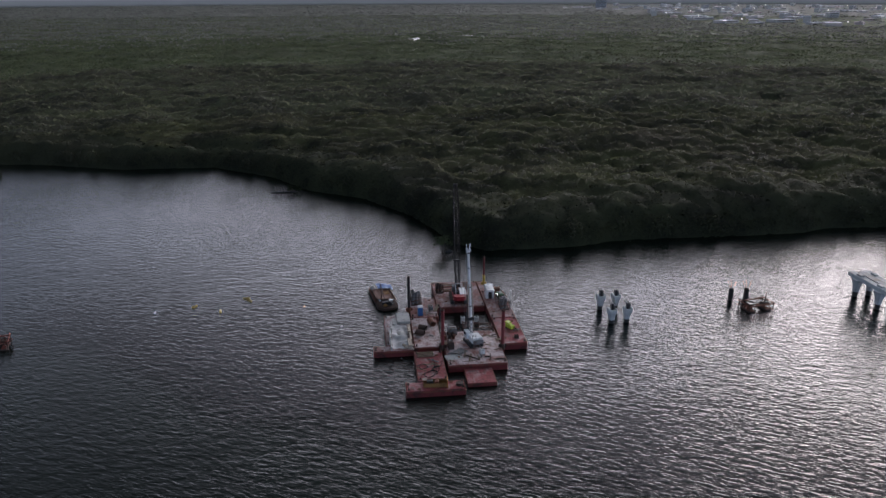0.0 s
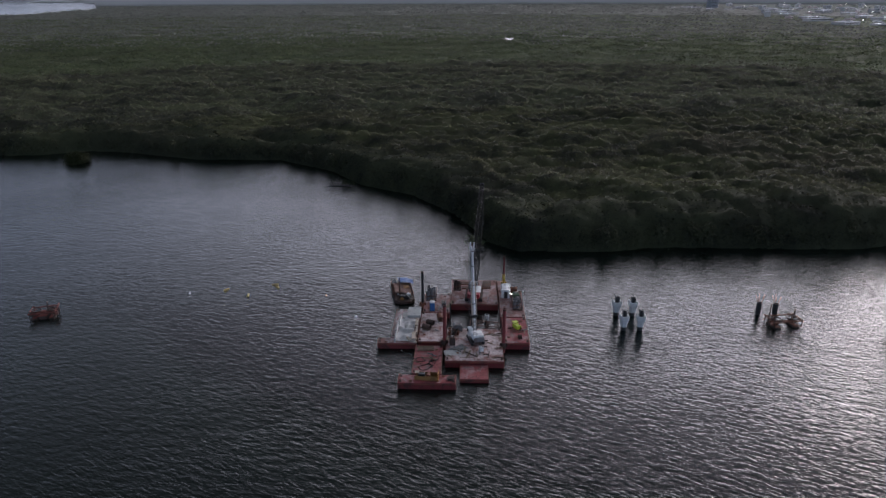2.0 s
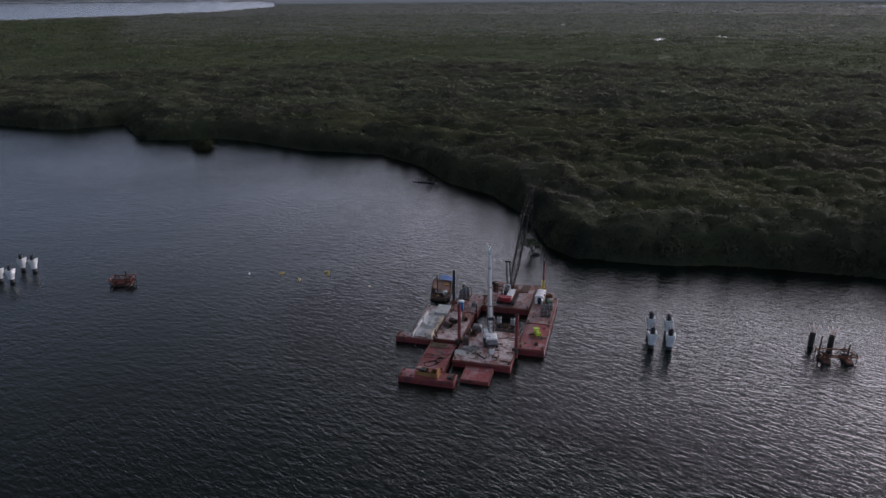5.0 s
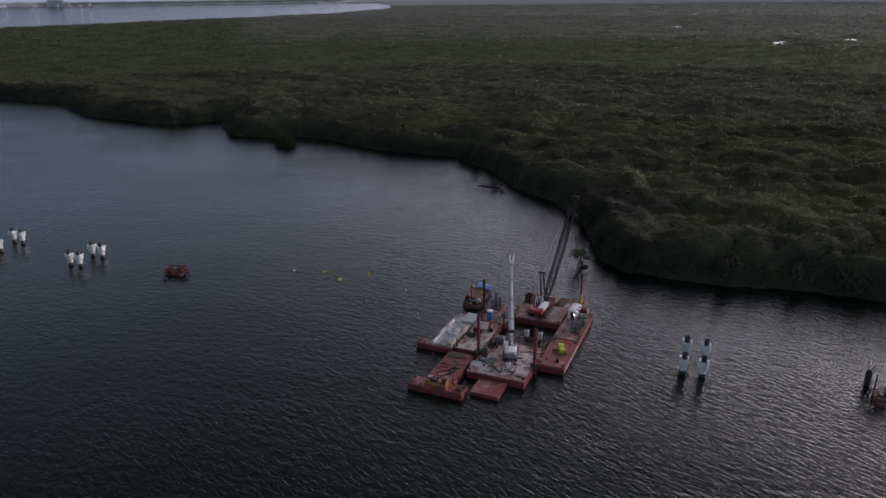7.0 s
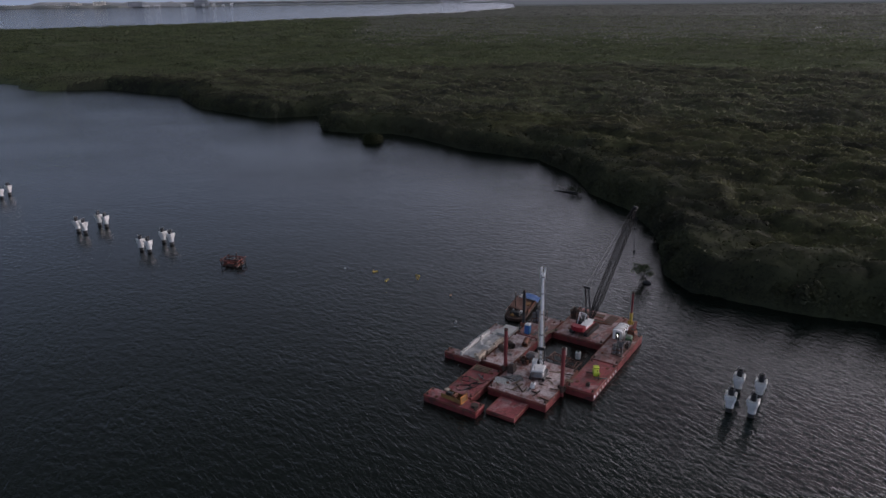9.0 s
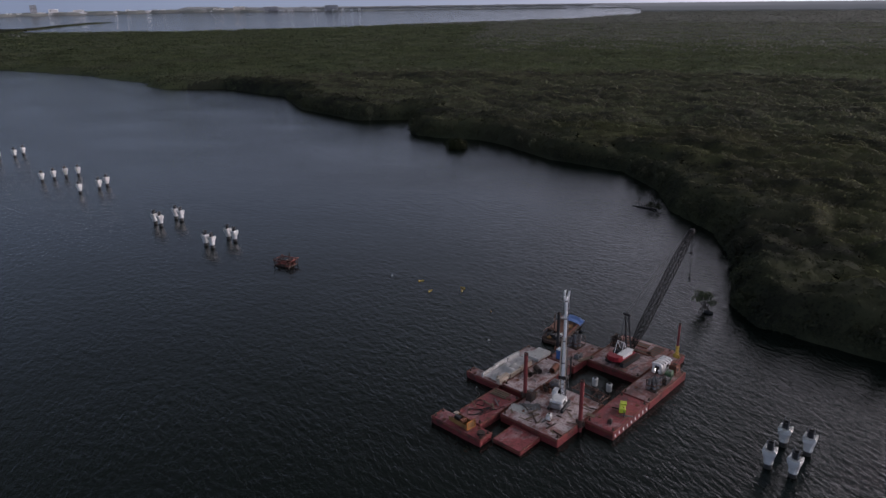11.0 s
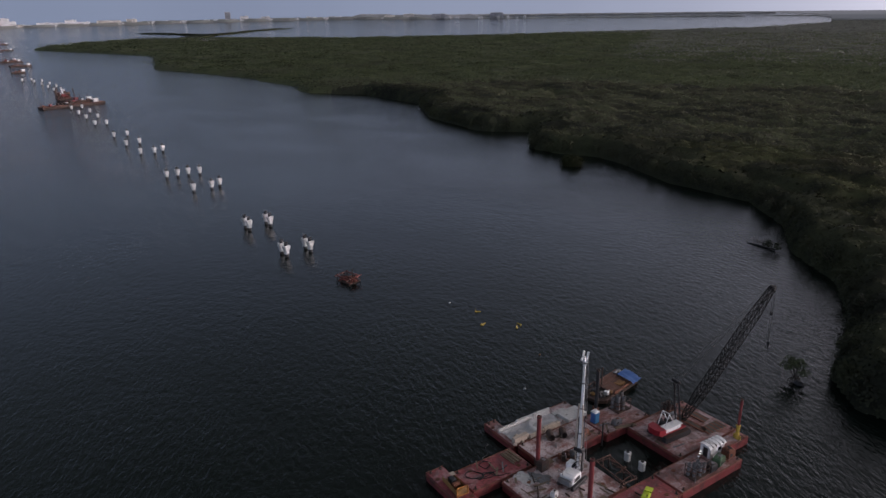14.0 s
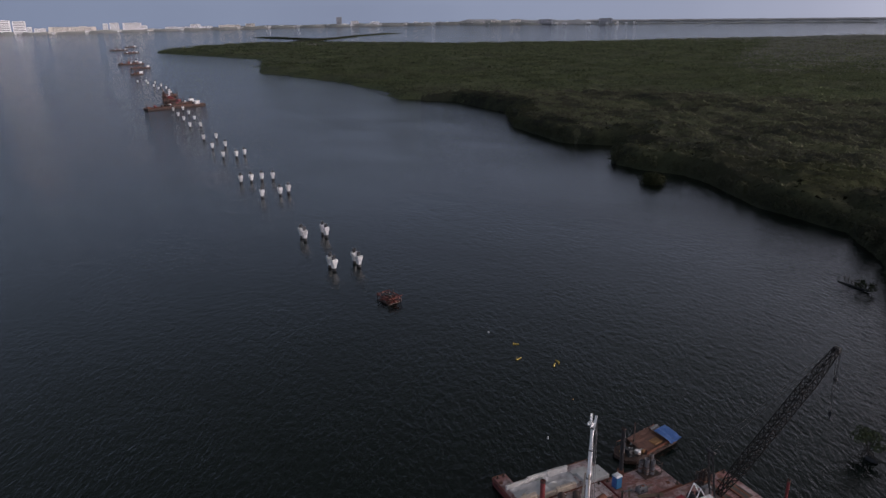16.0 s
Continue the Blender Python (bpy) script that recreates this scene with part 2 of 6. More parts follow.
# and the lagoon lies smoother on the side of the far piles
sheltered = wm.ramp(wm.math("MULTIPLY", wm.math("ADD", where.outputs[0], 300.0), 1 / 320.0), (0.1, (1.1,)), (0.5, (0.66,)), (0.7, (0.66,)), (0.88, (0.95,)), (1.0, (1.0,)))
open_reach = wm.ramp(wm.math("MULTIPLY", where.outputs[1], 1 / 400.0), (0.45, (0,)), (0.6, (1,)))
gust = wm.math("MULTIPLY", gust, wm.mix(open_reach, sheltered, (1.1, 1.1, 1.1)))
# the wind has a free run again past the working barges
fetch = wm.ramp(wm.math("MULTIPLY", where.outputs[0], -1 / 600.0), (0.36, (0.55,)), (0.7, (1.0,)))
gust = wm.math("MULTIPLY", gust, wm.math("MULTIPLY", fetch, 1.82))
h1 = wm.math("ADD", wm.math("MULTIPLY", chop, 0.29), wm.math("MULTIPLY", ripple, 0.1))
h2 = wm.math("MULTIPLY", wm.math("ADD", h1, wm.math("MULTIPLY", cross, 0.16)), gust)
wm.bump(h2, 1.0, 0.82)
WATER = wm.mat

FOLIAGE = leaf_material("mangrove_leaves", (0.044, 0.047, 0.034), (0.132, 0.142, 0.074), (0.12, 0.113, 0.078))
# leaf colours paled with distance for haze; the lone mangrove shares the second
INLAND = leaf_material("haze_paled_inland_leaves", (0.07, 0.073, 0.057), (0.176, 0.188, 0.112), (0.13, 0.136, 0.096), 0.5)
PALED_LEAVES = leaf_material("pale_and_hazed_mangrove_leaves", (0.06, 0.078, 0.046), (0.17, 0.202, 0.108), (0.15, 0.158, 0.108), 0.8)
# shore fringe and edge trees: leaf colour darkened for the unlit shore side
FRINGE = leaf_material("shade_toned_fringe_leaves", (0.042, 0.046, 0.035), (0.102, 0.112, 0.066), (0.09, 0.088, 0.063))
# farthest canopy: palest, with haze put into the leaf colour
FAR_HAZED = leaf_material("haze_paled_far_leaves", (0.15, 0.16, 0.142), (0.29, 0.305, 0.26), (0.28, 0.28, 0.25), 0.8)
# leaf colour darkened for shade; covers the islet, snag leaves and spits
UNDER = leaf_material("mangrove_shade", (0.02, 0.028, 0.013), (0.045, 0.055, 0.025), (0.04, 0.038, 0.022))
BARK = painted("grey_bark", (0.11, 0.09, 0.075), (0.05, 0.042, 0.036), 0.5, 0.9)
DECK_RED = deck_plate("oxide_red_deck", (0.33, 0.08, 0.088), (0.45, 0.28, 0.29), (0.13, 0.045, 0.036), 0.42)
DECK_DUSTY = deck_plate("concrete_spattered_deck", (0.28, 0.125, 0.115), (0.66, 0.57, 0.58), (0.18, 0.085, 0.055), 0.72)
DECK_MAUVE = deck_plate("worn_mauve_deck", (0.3, 0.14, 0.13), (0.52, 0.4, 0.405), (0.17, 0.075, 0.048), 0.6)
HULL = painted("red_hull_paint", (0.195, 0.032, 0.034), (0.07, 0.025, 0.024), 0.5, 0.6)
RUST = painted("rusty_steel", (0.2, 0.075, 0.045), (0.085, 0.04, 0.03), 0.5, 0.85)
RUST_DARK = painted("dark_rusted_steel", (0.075, 0.045, 0.036), (0.03, 0.024, 0.022), 0.5, 0.8)
RAFT_RED = painted("faded_red_raft_paint", (0.24, 0.06, 0.045), (0.1, 0.04, 0.032), 0.5, 0.8)
BROWN = painted("brown_rusted_sheet", (0.13, 0.062, 0.045), (0.075, 0.04, 0.032), 0.5, 0.85)
SPUD_RED = painted("red_spud_paint", (0.22, 0.04, 0.042), (0.1, 0.034, 0.032), 0.4, 0.6)
STEEL_DARK = painted("black_steel", (0.022, 0.022, 0.025), (0.05, 0.04, 0.034), 0.35, 0.6)
BOOM_BLACK = painted("sooty_black_boom_steel", (0.022, 0.021, 0.021), (0.042, 0.034, 0.03), 0.3, 0.9)
BOOM_BLACK.node_tree.nodes["Principled BSDF"].inputs["Specular IOR Level"].default_value = 0.1
STEEL_GREY = painted("grey_steel", (0.19, 0.19, 0.2), (0.11, 0.08, 0.065), 0.45, 0.6)
WHITE = painted("white_paint", (0.8, 0.8, 0.81), (0.48, 0.45, 0.42), 0.3, 0.5)
WHITE_CLEAN = painted("clean_white_paint", (0.82, 0.82, 0.83), (0.7, 0.69, 0.68), 0.3, 0.45)
CONCRETE = painted("pale_concrete", (0.56, 0.55, 0.54), (0.4, 0.385, 0.37), 0.5, 0.85)
CONCRETE_WARM = painted("buff_concrete", (0.55, 0.46, 0.38), (0.42, 0.34, 0.28), 0.5, 0.85)
SLUDGE = painted("wet_grey_slurry", (0.48, 0.48, 0.5), (0.28, 0.28, 0.3), 0.5, 0.5, 0.0, 0.8)
PILE_WHITE = painted("precast_concrete", (0.66, 0.66, 0.66), (0.48, 0.48, 0.47), 0.4, 0.8, 0.0, 2.0)
PILE_WET = painted("wet_pile_casing", (0.035, 0.034, 0.034), (0.075, 0.062, 0.05), 0.4, 0.6)
BLUE = painted("blue_tarpaulin", (0.045, 0.125, 0.36), (0.07, 0.17, 0.42), 0.5, 0.5)
BLUE_BOX = painted("blue_plastic", (0.035, 0.16, 0.33), (0.05, 0.2, 0.38), 0.4, 0.45)
LIME = painted("lime_yellow_paint", (0.52, 0.62, 0.05), (0.4, 0.45, 0.06), 0.3, 0.5)
YELLOW = painted("yellow_paint", (0.6, 0.42, 0.08), (0.4, 0.27, 0.07), 0.35, 0.55)
ORANGE = painted("orange_rusted_paint", (0.5, 0.19, 0.045), (0.24, 0.1, 0.04), 0.5, 0.7)
OCHRE = painted("ochre_rusted_sheet", (0.3, 0.16, 0.055), (0.16, 0.08, 0.035), 0.5, 0.8)
RED = painted("bright_red_paint", (0.29, 0.016, 0.026), (0.16, 0.02, 0.025), 0.3, 0.45)
RUBBER = painted("black_rubber", (0.018, 0.018, 0.019), (0.03, 0.028, 0.026), 0.4, 0.75)
TIMBER = painted("weathered_timber", (0.2, 0.145, 0.1), (0.12, 0.085, 0.06), 0.5, 0.85)
GREEN = painted("dull_green_paint", (0.07, 0.13, 0.07), (0.06, 0.07, 0.045), 0.4, 0.6)
TOWN_WALL = painted("dull_town_render", (0.62, 0.6, 0.58), (0.48, 0.47, 0.46), 0.4, 0.8, 0.0, 0.05)
# far shore woods, their grey-green paled for haze
FAR_WOODS = painted("haze_paled_far_woods", (0.2, 0.21, 0.2), (0.16, 0.17, 0.165), 0.5, 0.9, 0.0, 0.003)
PINK = painted("pink_render", (0.68, 0.57, 0.54), (0.6, 0.48, 0.46), 0.4, 0.8, 0.0, 0.05)
CREAM = painted("cream_render", (0.72, 0.68, 0.62), (0.6, 0.56, 0.52), 0.4, 0.8, 0.0, 0.05)
TOWER_GREY = painted("grey_tower_render", (0.34, 0.35, 0.38), (0.28, 0.29, 0.31), 0.4, 0.7, 0.0, 0.05)
ROOF_GREY = painted("grey_sheet_roof", (0.6, 0.62, 0.66), (0.46, 0.47, 0.5), 0.4, 0.6, 0.0, 0.05)
ROAD = painted("pale_road", (0.3, 0.29, 0.28), (0.22, 0.21, 0.2), 0.4, 0.9, 0.0, 0.1)
SAND = painted("dusty_city_ground", (0.13, 0.125, 0.11), (0.07, 0.08, 0.05), 0.5, 0.9, 0.0, 0.02)
glass = Nodes("dark_window_glass", 0.08, 0.0, 0.6)
glass.base((0.02, 0.024, 0.03))
GLASS = glass.mat
lit = Nodes("lit_lamp_glass", 0.4)
lit.base((0.9, 0.88, 0.8))
lit.bsdf.inputs["Emission Color"].default_value = (1.0, 0.93, 0.82, 1)
lit.bsdf.inputs["Emission Strength"].default_value = 4.0
LAMP = lit.mat


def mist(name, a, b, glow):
    """Distance with the air's haze put into its base colour and a faint glow."""
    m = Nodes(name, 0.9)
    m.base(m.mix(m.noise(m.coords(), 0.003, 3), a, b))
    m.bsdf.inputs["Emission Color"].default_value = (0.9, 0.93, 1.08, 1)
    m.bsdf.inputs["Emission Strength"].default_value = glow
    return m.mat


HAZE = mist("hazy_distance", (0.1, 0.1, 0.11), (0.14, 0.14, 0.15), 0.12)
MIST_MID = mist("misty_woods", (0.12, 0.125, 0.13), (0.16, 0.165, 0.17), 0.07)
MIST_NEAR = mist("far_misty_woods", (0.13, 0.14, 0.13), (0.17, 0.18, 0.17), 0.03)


# ---------------------------------------------------------------- mesh helpers
class Geo:
    """Vertices and faces of one mesh."""

    def __init__(self):
        self.v, self.f = [], []

    def add(self, verts, faces):
        k = len(self.v)
        self.v.extend([tuple(p) for p in verts])
        self.f.extend([tuple(i + k for i in f) for f in faces])
        return self

    def box(self, c, s, rz=0.0, ch=0.02, m=None):
        """A box with chamfered edges; c centre, s sizes."""
        hx, hy, hz = (d / 2 for d in s)
        ch = min(ch, 0.3 * min(s))
        turn = m if m is not None else Matrix.Rotation(radians(rz), 3, "Z")
        o = Vector(c)
        verts, idx = [], {}
        for ix in (-1, 1):
            for iy in (-1, 1):
                for iz in (-1, 1):
                    for ax in range(3):
                        p = [ix * (hx - ch), iy * (hy - ch), iz * (hz - ch)]
                        p[ax] = (ix * hx, iy * hy, iz * hz)[ax]
                        idx[ix, iy, iz, ax] = len(verts)
                        verts.append(o + turn @ Vector(p))
        faces = []
        for ax in range(3):
            u, w = (ax + 1) % 3, (ax + 2) % 3
            for s0 in (-1, 1):
                quad = []
                for a, b in ((-1, -1), (1, -1), (1, 1), (-1, 1)):
                    key = [0, 0, 0]
                    key[ax], key[u], key[w] = s0, a, b
                    quad.append(idx[(*key, ax)])
                faces.append(quad if s0 > 0 else quad[::-1])
            for a in (-1, 1):
                for b in (-1, 1):
                    k0, k1 = [0, 0, 0], [0, 0, 0]
                    k0[ax], k0[u], k0[w] = -1, a, b
                    k1[ax], k1[u], k1[w] = 1, a, b
                    q = [idx[(*k0, u)], idx[(*k1, u)], idx[(*k1, w)], idx[(*k0, w)]]
                    faces.append(q if a * b > 0 else q[::-1])
        for key in {k[:3] for k in idx}:
            t = [idx[(*key, ax)] for ax in range(3)]
            faces.append(t if key[0] * key[1] * key[2] > 0 else t[::-1])
        return self.add(verts, faces)

    def beam(self, p0, p1, w=0.1, h=None, ch=0.01):
        p0, p1 = Vector(p0), Vector(p1)
        d = p1 - p0
        m = d.to_track_quat("X", "Z").to_matrix()
        return self.box((p0 + p1) / 2, (d.length, w, h or w), m=m, ch=ch)

    def cyl(self, p0, p1, r0, r1=None, n=12, caps=True):
        p0, p1 = Vector(p0), Vector(p1)
        r1 = r0 if r1 is None else r1
        m = (p1 - p0).to_track_quat("Z", "Y").to_matrix()
        verts = []
        for p, r in ((p0, r0), (p1, r1)):
            verts += [p + m @ Vector((r * math.cos(2 * math.pi * i / n), r * math.sin(2 * math.pi * i / n), 0)) for i in range(n)]
        faces = [(i, (i + 1) % n, n + (i + 1) % n, n + i) for i in range(n)]
        if caps:
            faces += [tuple(range(n))[::-1], tuple(range(n, 2 * n))]
        return self.add(verts, faces)

    def pipe(self, p0, p1, r, wall=0.05, n=16):
        """A tube that is open at both ends."""
        p0, p1 = Vector(p0), Vector(p1)
        m = (p1 - p0).to_track_quat("Z", "Y").to_matrix()
        verts = []
        for p, q in ((p0, r), (p1, r), (p1, r - wall), (p0, r - wall)):
            verts += [p + m @ Vector((q * math.cos(2 * math.pi * i / n), q * math.sin(2 * math.pi * i / n), 0)) for i in range(n)]
        faces = [(a * n + i, a * n + (i + 1) % n, (a + 1) % 4 * n + (i + 1) % n, (a + 1) % 4 * n + i) for a in range(4) for i in range(n)]
        return self.add(verts, faces)

    def run(self, pts, r, n=6):
        """A hose or cable along points."""
        for a, b in zip(pts[:-1], pts[1:]):
            self.cyl(a, b, r, r, n)
        return self

    def loft(self, rings):
        """Skins a list of rings with the same number of points, closed at both ends."""
        n = len(rings[0])
        verts = [p for ring in rings for p in ring]
        faces = [(k * n + i, k * n + (i + 1) % n, (k + 1) * n + (i + 1) % n, (k + 1) * n + i) for k in range(len(rings) - 1) for i in range(n)]
        faces += [tuple(range(n))[::-1], tuple(range((len(rings) - 1) * n, len(rings) * n))]
        return self.add(verts, faces)

    def mesh(self, name, material, smooth=False):
        me = bpy.data.meshes.new(name)
        me.from_pydata(self.v, [], self.f)
        me.materials.append(material)
        if smooth:
            me.polygons.foreach_set("use_smooth", [True] * len(me.polygons))
        me.update()
        return me


FLOAT = Matrix.Translation((0, 130, 0)) @ Matrix.Rotation(radians(-1.8), 4, "Z") @ Matrix.Translation((0, -130, 0))
HERE = [Matrix.Identity(4)]


def thing(name, label, category, at=(0, 0, 0), rz=0.0, group=""):
    """An Empty at a thing's base, in the frame that is current."""
    ob = new(name)
    ob.empty_display_size = 0.3
    ob.matrix_basis = HERE[0] @ pose(*at, 0, 0, rz)
    return tagged(ob, label, category, group)


def part(name, geo, material, parent, label="", smooth=False):
    ob = new(name, geo.mesh(name, material, smooth) if isinstance(geo, Geo) else geo)
    ob.parent = parent
    return tagged(ob, label) if label else ob


def structure(name, mesh, label, category):
    return tagged(new(name, mesh), label, category, kind="structure")


def bulk_mesh(name, verts, faces, material):
    """A large mesh of quads from arrays."""
    me = bpy.data.meshes.new(name)
    nv, nf = len(verts), len(faces)
    me.vertices.add(nv)
    me.vertices.foreach_set("co", np.asarray(verts, dtype=np.float32).ravel())
    me.loops.add(nf * 4)
    me.loops.foreach_set("vertex_index", np.asarray(faces, dtype=np.int32).ravel())
    me.polygons.add(nf)
    me.polygons.foreach_set("loop_start", np.arange(0, nf * 4, 4, dtype=np.int32))
    me.polygons.foreach_set("loop_total", np.full(nf, 4, dtype=np.int32))
    me.materials.append(material)
    me.update(calc_edges=True)
    me.validate()
    return me


# ---------------------------------------------------------------- water, land, distance
g = Geo()
R = 5200.0
ring = [(R * math.cos(i * math.pi / 32), 100 + R * math.sin(i * math.pi / 32), 0.0) for i in range(64)]
g.add(ring, [tuple(range(64))])
structure("water", g.mesh("water", WATER), "dark rippled lagoon water under a dull dusk sky", "water")

# outline of the mangrove land: lagoon shore from the cape to the right, then the inland lake's shore
SHORE = [(-1777, 261), (-1560, 330), (-1330, 402), (-970, 314), (-830, 351), (-630, 366), (-560, 341), (-513, 382), (-420, 380), (-352, 343),
         (-280, 333), (-256, 356), (-219, 318), (-200, 318), (-178, 328), (-160, 325), (-140, 317), (-120, 309), (-80, 307), (-54, 286), (-38, 262), (-17, 247),
         (-1, 222), (9, 192), (18, 184.5), (45, 184), (62, 187.5), (96, 186), (122, 186), (131, 189), (150, 187), (320, 170), (900, 150), (5000, 60)]
LAKE = [(5000, 6000), (-2600, 6000), (-2150, 4550), (-1760, 3755), (-1560, 2900), (-1500, 2560), (-1570, 2177), (-1610, 1730), (-1665, 1380), (-1800, 1030),
        (-2090, 830), (-2250, 620), (-2020, 380)]
POLY = np.array(SHORE + LAKE, dtype=float)
PONDS = [((268, 443), (0.54, 0.84), 13, 7.0), ((101, 1180), (0.1, 0.99), 90, 12), ((205, 1280), (0.17, 0.98), 95, 14), ((-76, 1668), (-0.03, 1.0), 130, 10)]


def inside(x, y):
    hit = np.zeros(len(x), dtype=bool)
    for (x0, y0), (x1, y1) in zip(POLY, np.roll(POLY, -1, 0)):
        cross = (y0 > y) != (y1 > y)
        with np.errstate(divide="ignore", invalid="ignore"):
            hit ^= cross & (x < (x1 - x0) * (y - y0) / (y1 - y0 + 1e-12) + x0)
    for (px, py), (dx, dy), a, b in PONDS:
        u, w = (x - px) * dx + (y - py) * dy, -(x - px) * dy + (y - py) * dx
        hit &= (u / a) ** 2 + (w / b) ** 2 > 1
    return hit


TOWN = np.array([(832, 1480), (1065, 1330), (1500, 1150), (3000, 1100), (4900, 2600), (3500, 4300), (1900, 4600), (960, 3300), (1050, 2700), (840, 1950)], dtype=float)


def in_town(x, y):
    hit = np.zeros(len(x), dtype=bool)
    for (x0, y0), (x1, y1) in zip(TOWN, np.roll(TOWN, -1, 0)):
        with np.errstate(divide="ignore", invalid="ignore"):
            hit ^= ((y0 > y) != (y1 > y)) & (x < (x1 - x0) * (y - y0) / (y1 - y0 + 1e-12) + x0)
    return hit


def to_shore(x, y):
    best = np.full(len(x), 1e9)
    for (x0, y0), (x1, y1) in zip(POLY, np.roll(POLY, -1, 0)):
        dx, dy = x1 - x0, y1 - y0
        t = np.clip(((x - x0) * dx + (y - y0) * dy) / (dx * dx + dy * dy), 0, 1)
        best = np.minimum(best, np.hypot(x - x0 - t * dx, y - y0 - t * dy))
    return best


WAVES = np.random.RandomState(3).uniform(-1, 1, (14, 3))


def roll(x, y, size):
    """Smooth low hills of the canopy, about -1 to 1."""
    s = np.zeros(len(x))
    for k, (a, b, c) in enumerate(WAVES):
        f = (0.6 + 0.16 * k) * 2 * math.pi / size
        s += np.sin(f * (a * x + b * y) + 9 * c)
    return s / 5.0


def in_view(x, y, margin=3):
    """The sector of the land that lies before the camera's line."""
    az = np.degrees(np.arctan2(-(x - 20), y - 20))
    return (az > -46 - margin) & (az < 100 + margin)


def canopy_height(x, y):
    full = 7.5 + 1.4 * roll(x, y, 130) + 1.3 * roll(y, x, 57) + 0.6 * roll(x + y, x - y, 31)
    # the scrub stands low before the small pond
    return full * np.clip(np.hypot(x - 264, y - 436) / 62, 0.25, 1)


def billows(x, y, size, seed):
    """Rounded crowns crowding one another: domes on a jittered grid, the highest taken."""
    table = np.random.RandomState(seed).uniform(0, 1, (64, 64, 4))
    cx, cy = np.floor(x / size).astype(int), np.floor(y / size).astype(int)
    best = np.full(len(x), -1.0)
    for i in (-1, 0, 1):
        for j in (-1, 0, 1):
            r = table[(cx + i) % 64, (cy + j) % 64]
            d2 = ((cx + i + 0.15 + 0.7 * r[:, 0]) * size - x) ** 2 + ((cy + j + 0.15 + 0.7 * r[:, 1]) * size - y) ** 2
            best = np.maximum(best, 0.45 * r[:, 2] + 1 - d2 / (size * (0.6 + 0.35 * r[:, 3])) ** 2)
    return np.maximum(best, -0.6)


def canopy_surface(x, y, d, lower, close):
    """Height of the leaf mass d metres inland; close: with single crowns."""
    z = (canopy_height(x, y) - lower) * np.clip(0.62 + d / 45, 0.62, 1)
    if close:
        z = z + 1.3 * billows(x, y, 14.0, 3) + 1.5 * billows(x, y, 8.0, 1) + (0.5 + 0.6 * np.clip(1 - d / 16, 0, 1)) * billows(x, y, 3.8, 2)
    return z * np.sqrt(np.clip((d - 0.8) / 6.5, 0.0004, 1))


def rim_width(x, y):
    """How far the tall fringe with shade in its leaf colour reaches inland."""
    return 23 + 10 * roll(x, y, 60) + 5 * roll(y, x, 17)


def canopy_sheet(name, x0, x1, y0, y1, step, lower, keep, inset, material, rim=None):
    """The closed leaf mass of the canopy, billowing crown by crown; rim: the shade-toned fringe alone, or all but the
    fringe.
    """
    xs, ys = np.arange(x0, x1 + step, step), np.arange(y0, y1 + step, step)
    gx, gy = [a.ravel() for a in np.meshgrid(xs, ys)]
    gx, gy = gx + 0.4 * step * roll(gy, gx, 9 * step), gy + 0.4 * step * roll(gx, gy, 7 * step)
    d = np.full(len(gx), -1.0)
    pick = keep(gx, gy)
    d[pick] = to_shore(gx[pick], gy[pick])
    land = inside(gx, gy) & (d > inset)
    z = canopy_surface(gx, gy, d, lower, step < 5)
    if rim is not None:
        inner = d > rim_width(gx, gy)
        pick &= (~inner | ~land) if rim else (inner | (d > rim_width(gx, gy) - 2.2 * step))
        z = z - 0.12 * (not rim)
    z[~land] = -5.0
    nx = len(xs)
    i = np.arange(len(gx)).reshape(len(ys), nx)
    q = np.stack([i[:-1, :-1], i[:-1, 1:], i[1:, 1:], i[1:, :-1]], -1).reshape(-1, 4)
    q = q[pick[q].all(1) & land[q].any(1)]
    used, inv = np.unique(q, return_inverse=True)
    me = bulk_mesh(name, np.stack([gx, gy, z], 1)[used], inv.reshape(-1, 4), material)
    me.polygons.foreach_set("use_smooth", [True] * len(me.polygons))
    return tagged(new(name, me), "closed dark green mass of mangrove crowns", "mangrove", kind="stuff")


dist = lambda x, y: np.hypot(x - 30, y - 30)
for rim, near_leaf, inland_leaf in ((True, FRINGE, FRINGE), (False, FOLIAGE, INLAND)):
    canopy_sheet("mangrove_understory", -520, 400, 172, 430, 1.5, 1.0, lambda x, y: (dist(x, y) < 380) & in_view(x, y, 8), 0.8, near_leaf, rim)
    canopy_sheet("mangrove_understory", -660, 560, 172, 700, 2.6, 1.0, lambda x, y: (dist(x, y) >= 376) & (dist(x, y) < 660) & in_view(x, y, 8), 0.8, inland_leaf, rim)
canopy_sheet("mangrove_understory", -2420, 2000, 130, 2450, 14.0, 2.2, lambda x, y: (dist(x, y) > 620) & (dist(x, y) < 2400) & in_view(x, y, 8), 3, PALED_LEAVES)
canopy_sheet("mangrove_understory", -2500, 5000, 60, 5000, 45.0, 1.2, lambda x, y: (dist(x, y) > 2330) & (dist(x, y) < 4980), 20, FAR_HAZED)


